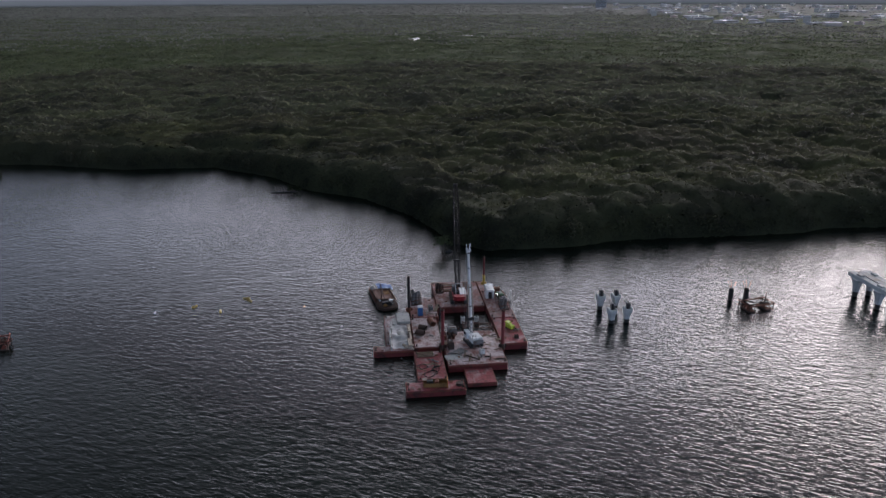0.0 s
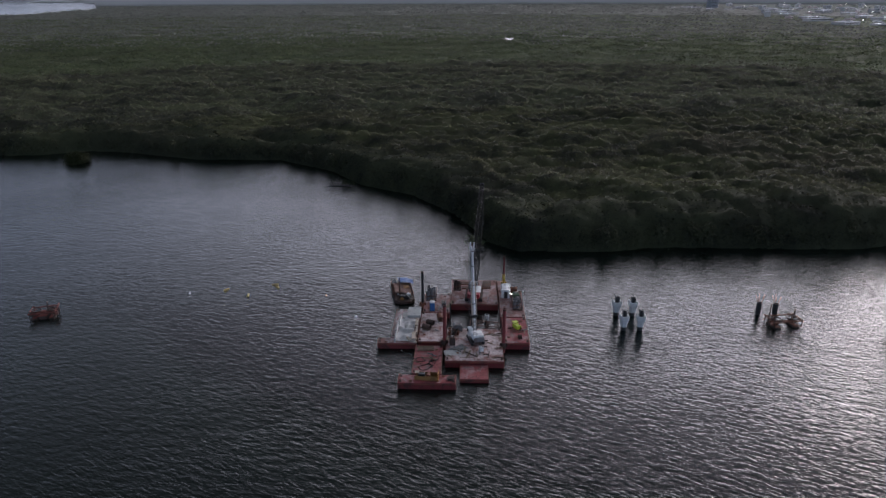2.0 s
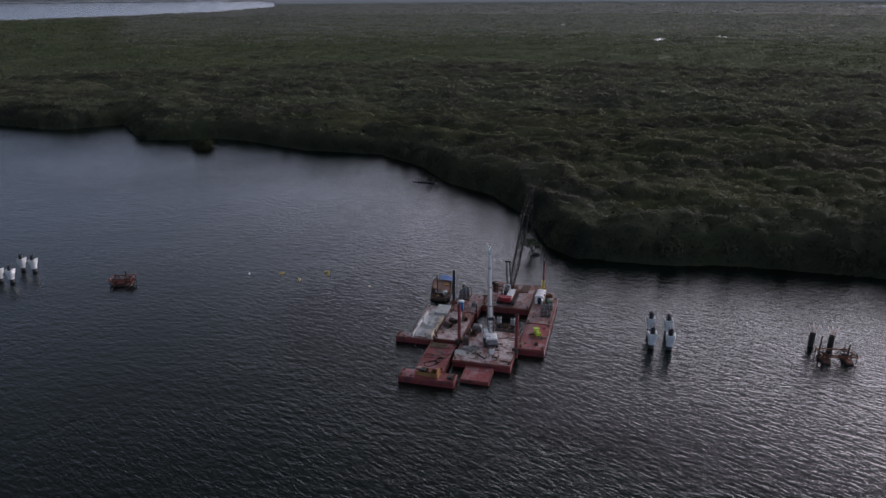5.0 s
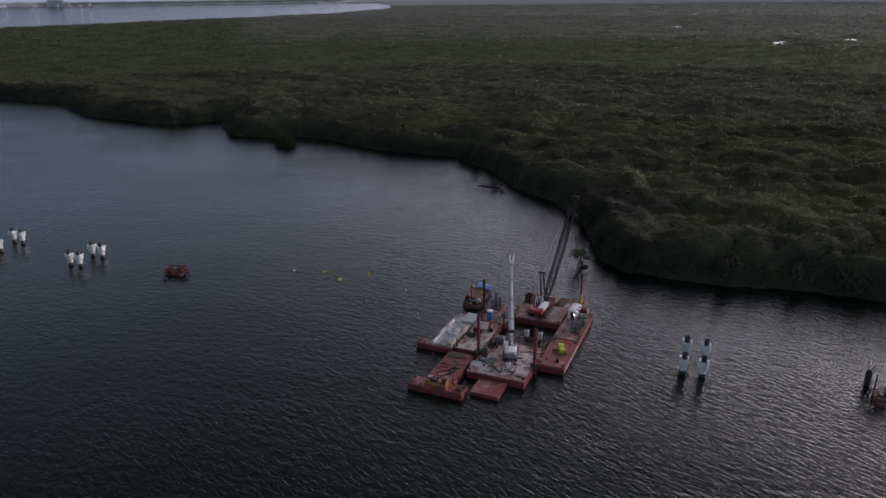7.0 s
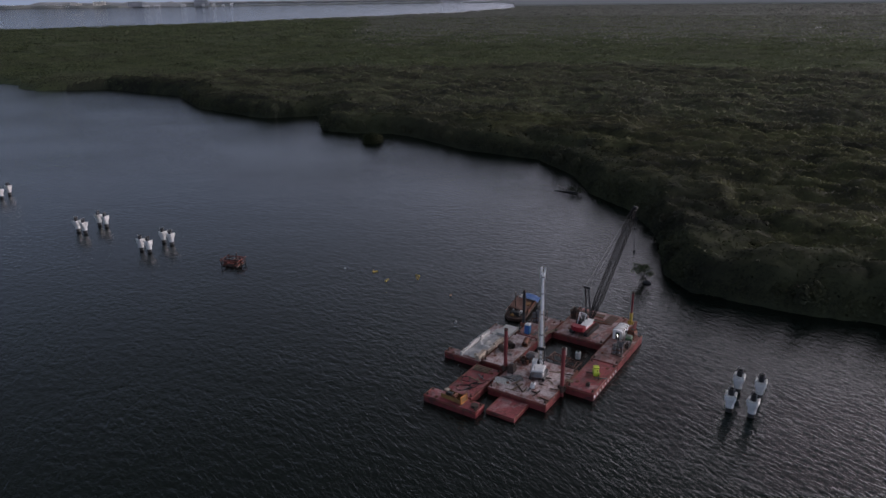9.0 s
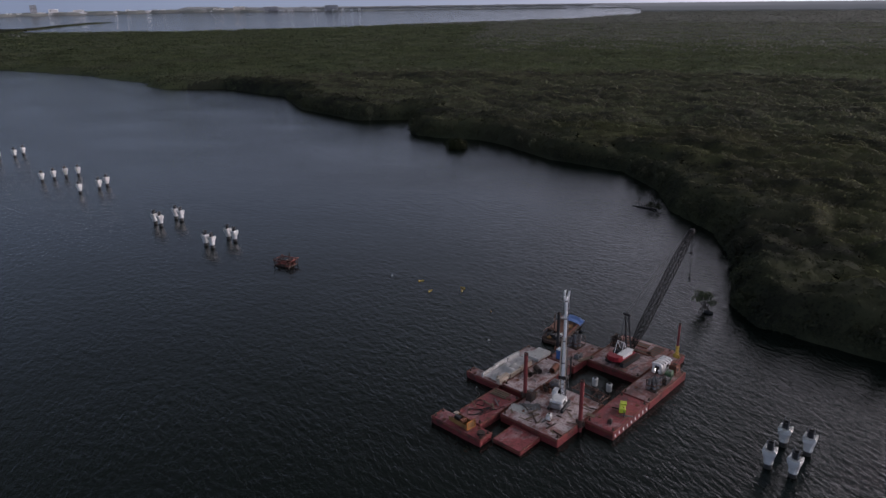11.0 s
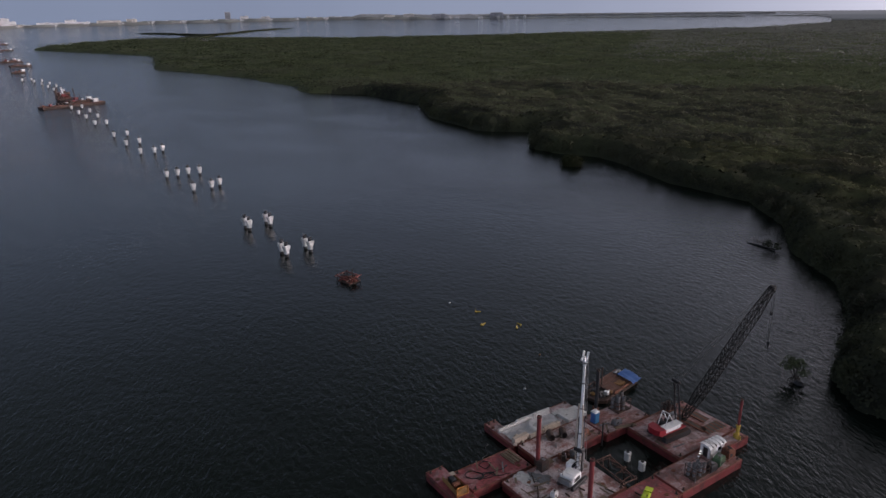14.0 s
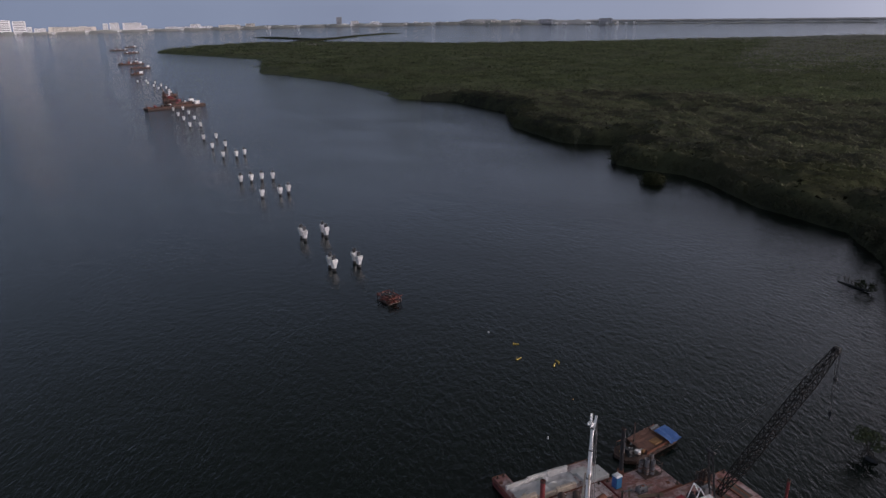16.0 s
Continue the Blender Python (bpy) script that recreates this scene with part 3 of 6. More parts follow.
def crown_cards(cx, cy, cz, rad, high, count, size, rng, lie=None):
    """Leaf clumps over the uneven domes of crowns, as a mass that shades softly: corners, faces and normals."""
    n = len(cx) * count
    k = np.repeat(np.arange(len(cx)), count)
    th = rng.uniform(0, 2 * math.pi, n)
    up = rng.uniform(-0.25, 1.0, n)
    side = np.sqrt(np.maximum(0, 1 - np.clip(up, 0, 1) ** 2))
    ph = rng.uniform(0, 6.28, len(cx))
    lump = 1 + 0.2 * np.sin(3 * th + ph[k]) * side + 0.16 * np.sin(5 * th + 4 * up + 2 * ph[k]) + rng.normal(0, 0.1, n)
    dome = np.stack([np.cos(th) * side, np.sin(th) * side, up], 1)
    c = np.stack([cx[k] + dome[:, 0] * rad[k] * lump, cy[k] + dome[:, 1] * rad[k] * lump, cz[k] + dome[:, 2] * high[k] * (0.85 + 0.15 * lump)], 1)
    # outward direction of the flattened dome
    out = dome / np.stack([rad[k], rad[k], high[k]], 1)
    out /= np.linalg.norm(out, axis=1)[:, None]
    nrm = out + rng.normal(0, 0.13, (n, 3)) + np.array([0, 0, 0.1])
    nrm /= np.linalg.norm(nrm, axis=1)[:, None]
    a = np.cross(nrm, rng.normal(0, 1, (n, 3)))
    a /= np.linalg.norm(a, axis=1)[:, None] + 1e-9
    b = np.cross(nrm, a)
    s = (size * rng.uniform(0.55, 1.25, n) * np.sqrt(rad[k] / rad.mean()))[:, None]
    sb = s * rng.uniform(0.5, 0.9, n)[:, None]
    dip = nrm * s * 0.25
    v = np.stack([c - a * s - dip, c - b * sb, c + a * s - dip, c + b * sb * 0.9], 1).reshape(-1, 3)
    soft = out + 0.35 * nrm
    if lie is not None:
        soft = 0.24 * soft + lie[k]
    soft = np.repeat(soft / np.linalg.norm(soft, axis=1)[:, None], 4, 0)
    f = np.arange(len(v)).reshape(-1, 4)
    return v, f, soft


def crown_mesh(name, crowns, leaves):
    v, f, nrm = crowns
    me = bulk_mesh(name, v, f, leaves)
    me.polygons.foreach_set("use_smooth", np.ones(len(me.polygons), dtype=bool))
    me.normals_split_custom_set_from_vertices(nrm)
    return me


def canopy_top(x, y, edge):
    return np.maximum(canopy_height(x, y) * np.clip(0.72 + edge / 32, 0.72, 1), 4.2)


def crown_field(name, near, far, step, count, size, seed, spread, dense=1.0, flat=1.0, leaves=FOLIAGE, sector=(-60, 120), rim_only=False):
    """One stretch of the mangrove canopy."""
    rng = np.random.RandomState(seed)
    m = far + 60
    xs = np.arange(max(-2500, 30 - m), min(5000, 30 + m), step)
    ys = np.arange(100, min(5000, 30 + m), step)
    gx, gy = [a.ravel() for a in np.meshgrid(xs, ys)]
    gx = gx + rng.uniform(-0.5, 0.5, len(gx)) * step
    gy = gy + rng.uniform(-0.5, 0.5, len(gy)) * step
    d = dist(gx, gy) + rng.uniform(-0.2, 0.2, len(gx)) * dist(gx, gy)
    keep = (d >= near) & (d < far) & in_view(gx, gy)
    gx, gy = gx[keep], gy[keep]
    az = np.degrees(np.arctan2(-gx, gy))
    keep = inside(gx, gy) & (az >= sector[0]) & (az < sector[1])
    gx, gy = gx[keep], gy[keep]
    edge = to_shore(gx, gy)
    keep = (edge > step * 0.38 + 1.8) & (~in_town(gx, gy) | (rng.uniform(0, 1, len(gx)) < 0.3)) & ((edge < 3 * step) | (rng.uniform(0, 1, len(gx)) < dense))
    keep &= ~(np.full(len(gx), rim_only) & (edge > 10))
    gx, gy, edge = gx[keep], gy[keep], edge[keep]
    top = canopy_top(gx, gy, edge)
    h = 3.0
    lie = np.stack([(top - canopy_top(gx + h, gy, to_shore(gx + h, gy))) / h, (top - canopy_top(gx, gy + h, to_shore(gx, gy + h))) / h, np.ones(len(gx))], 1)
    lie[:, :2] *= 1.9
    lie *= (np.where(edge < 7, 0.35, 1.0) / np.linalg.norm(lie, axis=1))[:, None]
    big = rng.uniform(0, 1, len(gx)) ** 2
    tall = top + rng.normal(0, 0.35, len(gx)) + 0.8 * big * (edge > 6)
    rad = step * (0.75 + 0.5 * big) * spread
    high = np.where(edge < 8, tall * 0.9, np.minimum(tall * 0.6, 1.9 + 1.3 * big) * flat)
    rad = rad * np.where(edge < 8, 0.7, 1)
    rim = (edge < 30 + 16 * roll(gx, gy, 60)) & (step < 10)
    for pick, kind, leaf, words in ((~rim, name, leaves, "dense dark green mangrove canopy with uneven crowns"), (rim, "mangrove_fringe", FRINGE, "blackish green fringe of mangroves along the shore, shade in its colour")):
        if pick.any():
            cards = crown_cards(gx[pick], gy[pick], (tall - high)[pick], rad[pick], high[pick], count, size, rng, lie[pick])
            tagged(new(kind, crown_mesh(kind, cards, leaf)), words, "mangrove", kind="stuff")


def leaf_cover(box, near, far, dense, size, seed, leaves, lower=1.0, within=1e9, foot=0.8):
    """Leaf tufts over the leaf mass, dense to the square metre."""
    rng = np.random.RandomState(seed)
    x0, x1, y0, y1 = box
    n = int((x1 - x0) * (y1 - y0) * dense)
    x, y = rng.uniform(x0, x1, n), rng.uniform(y0, y1, n)
    d = dist(x, y) * rng.uniform(0.94, 1.06, n)
    keep = (d >= near) & (d < far) & in_view(x, y)
    x, y = x[keep], y[keep]
    keep = inside(x, y)
    x, y = x[keep], y[keep]
    edge = to_shore(x, y)
    keep = (edge > foot) & (edge < within)
    x, y, edge = x[keep], y[keep], edge[keep]
    n, h = len(x), 0.7
    z = canopy_surface(x, y, edge, lower, True)
    up = np.stack([z - canopy_surface(x + h, y, to_shore(x + h, y), lower, True), z - canopy_surface(x, y + h, to_shore(x, y + h), lower, True), np.full(n, h)], 1)
    up /= np.linalg.norm(up, axis=1)[:, None]
    # boughs hang out over the water's edge
    z = np.where(edge < 1.9, np.maximum(z, rng.uniform(0.1, 2.6, n) * np.clip(edge, 0.35, 1)), z)
    nrm = up + rng.normal(0, 0.42, (n, 3))
    nrm /= np.linalg.norm(nrm, axis=1)[:, None]
    a = np.cross(nrm, rng.normal(0, 1, (n, 3)))
    a /= np.linalg.norm(a, axis=1)[:, None] + 1e-9
    b = np.cross(nrm, a)
    s = (size * rng.uniform(0.55, 1.3, n))[:, None]
    sb = s * rng.uniform(0.5, 0.9, n)[:, None]
    c = np.stack([x, y, z], 1) + up * (size * rng.uniform(-0.1, 0.75, n))[:, None]
    v = np.stack([c - a * s - nrm * s * 0.25, c - b * sb, c + a * s - nrm * s * 0.25, c + b * sb * 0.9], 1).reshape(-1, 3)
    soft = up + np.where(edge < 9, 0.85, 0.3)[:, None] * nrm
    soft = np.repeat(soft / np.linalg.norm(soft, axis=1)[:, None], 4, 0)
    rim = edge < rim_width(x, y)
    for pick, kind, leaf, words in ((~rim, "mangrove_canopy", leaves, "dense dark green mangrove canopy with uneven crowns"), (rim, "mangrove_fringe", FRINGE, "blackish green fringe of mangroves along the shore, shade in its colour")):
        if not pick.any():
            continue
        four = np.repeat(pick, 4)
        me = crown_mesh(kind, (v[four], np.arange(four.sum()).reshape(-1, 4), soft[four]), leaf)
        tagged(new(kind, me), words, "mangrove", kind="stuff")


leaf_cover((-420, 400, 176, 430), 0, 380, 1.5, 0.52, 61, FOLIAGE)
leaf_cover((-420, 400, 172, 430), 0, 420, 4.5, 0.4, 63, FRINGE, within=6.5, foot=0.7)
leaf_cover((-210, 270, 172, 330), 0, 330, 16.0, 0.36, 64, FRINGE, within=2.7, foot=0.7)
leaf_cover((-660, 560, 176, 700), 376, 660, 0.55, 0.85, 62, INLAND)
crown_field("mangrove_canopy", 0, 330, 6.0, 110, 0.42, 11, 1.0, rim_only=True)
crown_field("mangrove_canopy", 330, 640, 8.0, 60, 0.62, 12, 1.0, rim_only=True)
crown_field("mangrove_canopy", 640, 1150, 12.5, 38, 1.1, 13, 1.0, 1.0, 0.8, PALED_LEAVES)
crown_field("mangrove_canopy", 1150, 2300, 24.0, 22, 2.3, 14, 1.0, 1.0, 0.6, PALED_LEAVES, (36, 120))
crown_field("mangrove_canopy", 1150, 2300, 24.0, 22, 2.3, 16, 1.0, 1.0, 0.6, FAR_HAZED, (-60, 36))
crown_field("mangrove_canopy", 2300, 4950, 50.0, 14, 4.5, 15, 0.9, 1.0, 0.45, FAR_HAZED)


# ---------------------------------------------------------------- the floating platform
HERE[0] = FLOAT
TOP = 1.5


def pontoon(x0, x1, y0, y1, deck, label, top=TOP, bollards=True, hatches=2, strips=True):
    """A flat steel barge: hull, deck plate, rubbing strips, bollards and manholes."""
    w, d = x1 - x0 - 0.06, y1 - y0 - 0.06
    ob = thing("pontoon_barge", label, "barge", ((x0 + x1) / 2, (y0 + y1) / 2, 0), group="barges of the platform")
    part("hull", Geo().box((0, 0, (top - 0.9) / 2), (w, d, top + 0.9), ch=0.12), HULL, ob, "scraped red hull with rust")
    part("deck", Geo().box((0, 0, top + 0.012), (w - 0.3, d - 0.3, 0.05), ch=0.01), deck, ob)
    if strips:
        for k in (-1, 1):
            part("rubbing_strip", Geo().beam((-w / 2, k * (d / 2 + 0.05), top - 0.28), (w / 2, k * (d / 2 + 0.05), top - 0.28), 0.1, 0.16), RUST, ob)
            part("coaming", Geo().beam((k * (w / 2 - 0.08), -d / 2, top + 0.05), (k * (w / 2 - 0.08), d / 2, top + 0.05), 0.1, 0.12), RUST, ob)
    if bollards:
        for kx in (-1, 1):
            for ky in (-1, 1):
                x, y = kx * (w / 2 - 0.5), ky * (d / 2 - 0.7)
                g = Geo().cyl((x, y, top), (x, y, top + 0.42), 0.11, 0.11, 10).cyl((x, y, top + 0.42), (x, y, top + 0.5), 0.17, 0.15, 10)
                g.box((x, y, top + 0.05), (0.5, 0.5, 0.06))
                part("bollard", g, RUST_DARK, ob)
    for k in range(hatches):
        x, y = (w * 0.28) * (-1) ** k, d * (0.34 - 0.62 * k)
        g = Geo().cyl((x, y, top + 0.03), (x, y, top + 0.12), 0.36, 0.34, 14).box((x, y, top + 0.14), (0.4, 0.06, 0.05))
        part("manhole_cover", g, RUST, ob)
    return ob


pontoon(-12.4, -0.9, 107.6, 111.0, DECK_RED, "oxide red steel barge lying across the platform's end", 1.3)
pontoon(-9.9, -3.9, 111.1, 123.2, DECK_RED, "oxide red steel barge with hoses on its deck", 1.35)
pontoon(-0.3, 5.6, 110.2, 116.1, DECK_RED, "low plain red steel pontoon in front of the crane barge", 0.75, False, 0)
pontoon(-3.4, 8.9, 116.2, 131.3, DECK_DUSTY, "broad steel barge spattered with concrete below the white crane")
pontoon(-9.6, -3.5, 124.6, 139.3, DECK_DUSTY, "steel barge spattered with concrete with pipes on deck")
pontoon(-18.3, -9.8, 124.0, 126.6, DECK_MAUVE, "narrow rusty steel barge across the end of the slab barge", 1.3)
pontoon(-15.6, -9.7, 126.7, 141.6, DECK_DUSTY, "steel barge loaded with grey concrete slabs", 1.3)
pontoon(-9.4, -2.9, 139.4, 150.6, DECK_MAUVE, "worn mauve steel barge with tanks and toilet")
pontoon(-2.8, 8.8, 144.2, 159.6, DECK_MAUVE, "broad rusty steel barge below the crawler crane")
pontoon(8.9, 11.4, 152.6, 159.3, DECK_MAUVE, "small steel pontoon beside the spud with a yellow sleeve", TOP, False, 1)
pontoon(8.95, 14.8, 137.3, 152.5, DECK_MAUVE, "steel barge with cabin, pumps and casing stubs")
marked = pontoon(9.1, 14.8, 124.4, 137.1, DECK_RED, "oxide red steel barge with white marks along its side")
for k in range(9):
    y = -5.6 + 1.4 * k
    part("white_mark", Geo().beam((2.845, y - 0.14, 1.0), (2.845, y + 0.1, 0.35), 0.03, 0.3, 0.004), WHITE, marked, "white painted mark on red hull")

# inner walls of the pool catch little light; walkway planks bridge the barges
for a, b, w in (((-3.6, 126.0), (-2.4, 126.0), 1.1), ((8.2, 126.5), (9.8, 126.5), 0.9), ((-3.6, 142.0), (-2.3, 146.0), 0.8)):
    t = thing("gangplank", "weathered timber plank laid between two barges", "plank", (0, 0, 0), group="gangplanks")
    part("board", Geo().beam((*a, TOP + 0.12), (*b, TOP + 0.12), w, 0.07), TIMBER, t)


# spuds
def spud(x, y, top, r, material, label, sleeve=RUST_DARK, foot=-4.0):
    t = thing("spud_pile", label, "spud pile", (x, y, 0), group="spuds of the platform")
    part("tube", Geo().cyl((0, 0, foot), (0, 0, top), r, r, 18), material, t, smooth=False)
    g = Geo().pipe((0, 0, TOP - 0.5), (0, 0, TOP + 0.9), r + 0.16, 0.1, 18)
    part("sleeve", g, sleeve, t)
    for k in (-1, 1):
        part("bracket", Geo().box((k * (r + 0.3), 0, TOP + 0.3), (0.35, 0.2, 0.9)), sleeve, t)
    part("cap_ring", Geo().pipe((0, 0, top - 0.25), (0, 0, top + 0.02), r + 0.04, 0.08, 18), RUST_DARK, t)
    part("lifting_lug", Geo().box((0, 0, top + 0.1), (0.5, 0.08, 0.22)), RUST_DARK, t)


spud(-3.65, 123.95, 10.5, 0.36, SPUD_RED, "red steel spud tube standing between the barges")
spud(9.0, 123.0, 10.2, 0.36, SPUD_RED, "red steel spud tube at the crane barge's corner")
spud(-9.55, 143.4, 10.2, 0.34, STEEL_DARK, "black steel spud tube beside the tank barge", RUST)
spud(10.6, 157.0, 9.2, 0.21, HULL, "dark red spud tube with a yellow sleeve", YELLOW)


t = thing("spud_collar", "yellow painted collar round the dark red spud", "collar", (10.6, 157.0, TOP + 0.95))
part("collar_ring", Geo().pipe((0, 0, 0), (0, 0, 1.75), 0.31, 0.08, 18), YELLOW, t)
for z in (0.1, 1.6):
    part("flange", Geo().pipe((0, 0, z), (0, 0, z + 0.1), 0.4, 0.1, 18), YELLOW, t)


# white telescopic crane
crane = thing("telescopic_crane", "white telescopic crane with raised boom on the dusty barge", "crane", (3.1, 125.1, TOP), 15)
g = Geo()
for k in (-1, 1):
    g.box((k * 1.25, 0.2, 0.35), (0.55, 4.4, 0.62), ch=0.12)
part("crawler_frame", g, STEEL_DARK, crane, "black crawler tracks")
part("track_pad", Geo().box((0, 0.2, 0.42), (2.0, 2.6, 0.4), ch=0.06), STEEL_DARK, crane)
part("turntable", Geo().cyl((0, 0, 0.6), (0, 0, 1.0), 0.95, 0.9, 20), STEEL_GREY, crane)
body = part("machine_house", Geo().box((0.1, -0.65, 1.7), (2.4, 2.7, 1.2), ch=0.14), WHITE_CLEAN, crane, "white machine house")
part("vent_grille", Geo().box((1.31, -0.7, 1.75), (0.03, 1.6, 0.7)), STEEL_DARK, body)
part("hatch", Geo().box((0.2, -0.5, 2.33), (1.5, 1.3, 0.06)), WHITE_CLEAN, body)
part("counterweight", Geo().box((0.1, -2.3, 1.5), (2.3, 0.6, 1.0), ch=0.18), STEEL_GREY, crane)
cabin = part("cab", Geo().box((-1.0, 1.15, 2.0), (1.0, 1.5, 1.75), ch=0.12), WHITE_CLEAN, crane, "white operator cab")
part("windscreen", Geo().box((-1.0, 1.915, 2.25), (0.85, 0.03, 0.95)), GLASS, cabin)
part("side_window", Geo().box((-1.515, 1.15, 2.3), (0.03, 1.1, 0.75)), GLASS, cabin)
part("side_window", Geo().box((-0.485, 1.15, 2.3), (0.03, 1.1, 0.75)), GLASS, cabin)
g = Geo()
for a, b in (((-1.2, -2.2, 2.4), (-1.2, -2.2, 3.3)), ((-0.4, -2.2, 2.4), (-0.4, -2.2, 3.3)), ((-1.2, -2.2, 3.3), (-0.4, -2.2, 3.3)), ((-1.2, -2.2, 2.9), (-0.4, -2.2, 2.9))):
    g.beam(a, b, 0.06)
part("handrail", g, STEEL_GREY, crane)
boom0, boom1 = Vector((0.1, 1.7, 1.2)), Vector((-0.34, 2.55, 20.6))
way = (boom1 - boom0).normalized()
length = (boom1 - boom0).length
for k, (s0, s1, w) in enumerate(((0.0, 0.36, 0.66), (0.34, 0.58, 0.57), (0.56, 0.8, 0.48), (0.78, 0.97, 0.4))):
    sec = part("boom_section", Geo().beam(boom0 + way * length * s0, boom0 + way * length * s1, w, w * 1.1, 0.08), WHITE_CLEAN, crane, "white boom section")
    c = boom0 + way * length * s1
    part("boom_collar", Geo().beam(c - way * 0.16, c + way * 0.06, w + 0.12, w * 1.1 + 0.12), STEEL_GREY, sec)
g = Geo()
for k in (-1, 1):
    g.beam(boom1 - way * 0.9 + Vector((k * 0.16, 0, 0)), boom1 + way * 0.5 + Vector((k * 0.34, 0.05, 0)), 0.16, 0.36)
    g.beam(boom1 + way * 0.4 + Vector((k * 0.34, 0.05, 0)), boom1 + way * 1.3 + Vector((k * (0.46 if k > 0 else 0.3), 0.05, 0)), 0.14, 0.28)
    g.cyl(boom1 + Vector((k * 0.2, -0.45, 0.1)), boom1 + Vector((k * 0.32, -0.45, 0.1)), 0.3, 0.3, 14)
part("boom_head", g, WHITE_CLEAN, crane, "forked white boom head")
part("lift_cylinder", Geo().cyl((0.1, 2.9, 0.8), boom0 + way * 7.6 + Vector((0, 0.55, 0)), 0.26, 0.17, 12), STEEL_GREY, crane)
for q in (-0.5, 0.5):
    part("hose_bundle", Geo().run([boom0 + Vector((q, 0.1, 0.5)), boom0 + way * 4.5 + Vector((q * 1.1, 0.2, 0)), boom0 + way * 9.5 + Vector((q * 0.9, 0.1, 0))], 0.07, 6), STEEL_DARK, crane)
g = Geo()
for k in (-0.3, -0.1, 0.12, 0.32):
    g.run([boom1 + Vector((k, 0.5, 0.2)), boom1 + Vector((k * 1.4, 0.75, -10)), Vector((k * 2.2, 3.1, 2.6))], 0.035)
part("hoist_rope", g, STEEL_GREY, crane)
g = Geo()
g.box((0, 3.1, 2.3), (0.6, 0.35, 0.9), ch=0.08).cyl((0, 2.95, 1.6), (0, 3.25, 1.6), 0.24, 0.24, 10)
part("hook_block", g, STEEL_DARK, crane)
g = Geo()
for k in range(16):
    p = boom0 + way * (0.6 + k * 0.42)
    g.beam(p + Vector((0.45, -0.3, 0)), p + Vector((0.45, 0.3, 0)), 0.03)
g.beam(boom0 + Vector((0.45, -0.3, 0.3)), boom0 + way * 7.0 + Vector((0.45, -0.3, 0)), 0.04)
g.beam(boom0 + Vector((0.45, 0.3, 0.3)), boom0 + way * 7.0 + Vector((0.45, 0.3, 0)), 0.04)
part("ladder", g, STEEL_GREY, crane)
for q, x0 in ((-0.34, -0.75), (-0.22, -0.6), (0.3, 0.7), (0.42, 0.55)):
    pts = [boom0 + way * length * k + Vector((q + (x0 - q) * math.sin(math.pi * min(1, (0.62 - k) / 0.55)) * 0.6, -0.42, 0)) for k in (0.62, 0.5, 0.4, 0.3, 0.2, 0.1)]
    part("hanging_hose", Geo().run(pts, 0.075, 6), CONCRETE_WARM, crane, "tan hose hanging along the boom")
c = boom0 + way * length * 0.21
part("boom_clamp", Geo().box(c, (1.5, 1.1, 0.7), ch=0.1), STEEL_DARK, crane, "black clamp round the boom")
g = Geo()
for k in (-1, 1):
    g.beam(boom0 + Vector((k * 0.5, 0.1, -0.3)), c + Vector((k * 0.5, 0.1, 0)), 0.16, 0.3)
    for j in range(4):
        p = boom0 + way * (0.6 + j * 0.9)
        g.beam(p + Vector((-0.55 * k, -0.45, 0)), p + way * 0.9 + Vector((0.55 * k, -0.45, 0)), 0.07)
part("boom_foot_frame", g, STEEL_DARK, crane, "black frame round the boom foot")


# red and white lattice boom crane on tracks
craw = thing("crawler_crane", "red and white crawler crane with long black lattice boom", "crane", (2.9, 148.6, TOP), -3)
for k in (-1, 1):
    tr = part("track", Geo().loft([[(k * 1.7 + s, y, z) for y, z in ((-3.2, 0.35), (-2.8, 0.03), (2.8, 0.03), (3.2, 0.35), (3.2, 0.75), (2.8, 1.05), (-2.8, 1.05), (-3.2, 0.75))] for s in (-0.42, 0.42)]), STEEL_DARK, craw, "black track")
    for y in np.linspace(-2.75, 2.75, 14):
        part("track_shoe", Geo().box((k * 1.7, y, 1.07), (0.86, 0.3, 0.06)), RUST_DARK, tr)
part("undercarriage", Geo().box((0, 0, 0.75), (2.6, 2.6, 0.6), ch=0.1), STEEL_DARK, craw)
part("turntable", Geo().cyl((0, 0, 1.05), (0, 0, 1.3), 1.1, 1.1, 20), STEEL_GREY, craw)
part("machine_deck", Geo().box((0, -0.6, 1.45), (3.0, 6.0, 0.3), ch=0.05), RED, craw, "red machine deck")
part("counterweight", Geo().loft([[(x, y, z) for x, y in ((-1.55, -2.6), (-1.35, -3.9), (-0.6, -4.35), (0.6, -4.35), (1.35, -3.9), (1.55, -2.6))] for z in (1.5, 1.7, 2.35, 2.5)]), RED, craw, "bright red rounded counterweight")
part("engine_house", Geo().box((0.85, -0.7, 2.05), (1.25, 3.9, 0.9), ch=0.1), WHITE, craw, "white engine house")
part("roof_plate", Geo().box((0.95, -0.7, 2.54), (1.5, 4.0, 0.08)), WHITE_CLEAN, craw, "white roof plate")
part("winch_drum", Geo().cyl((-1.2, -1.2, 2.2), (0.1, -1.2, 2.2), 0.5, 0.5, 16).cyl((-1.25, -1.2, 2.2), (-1.18, -1.2, 2.2), 0.7, 0.7, 16).cyl((0.1, -1.2, 2.2), (0.17, -1.2, 2.2), 0.7, 0.7, 16), STEEL_DARK, craw)
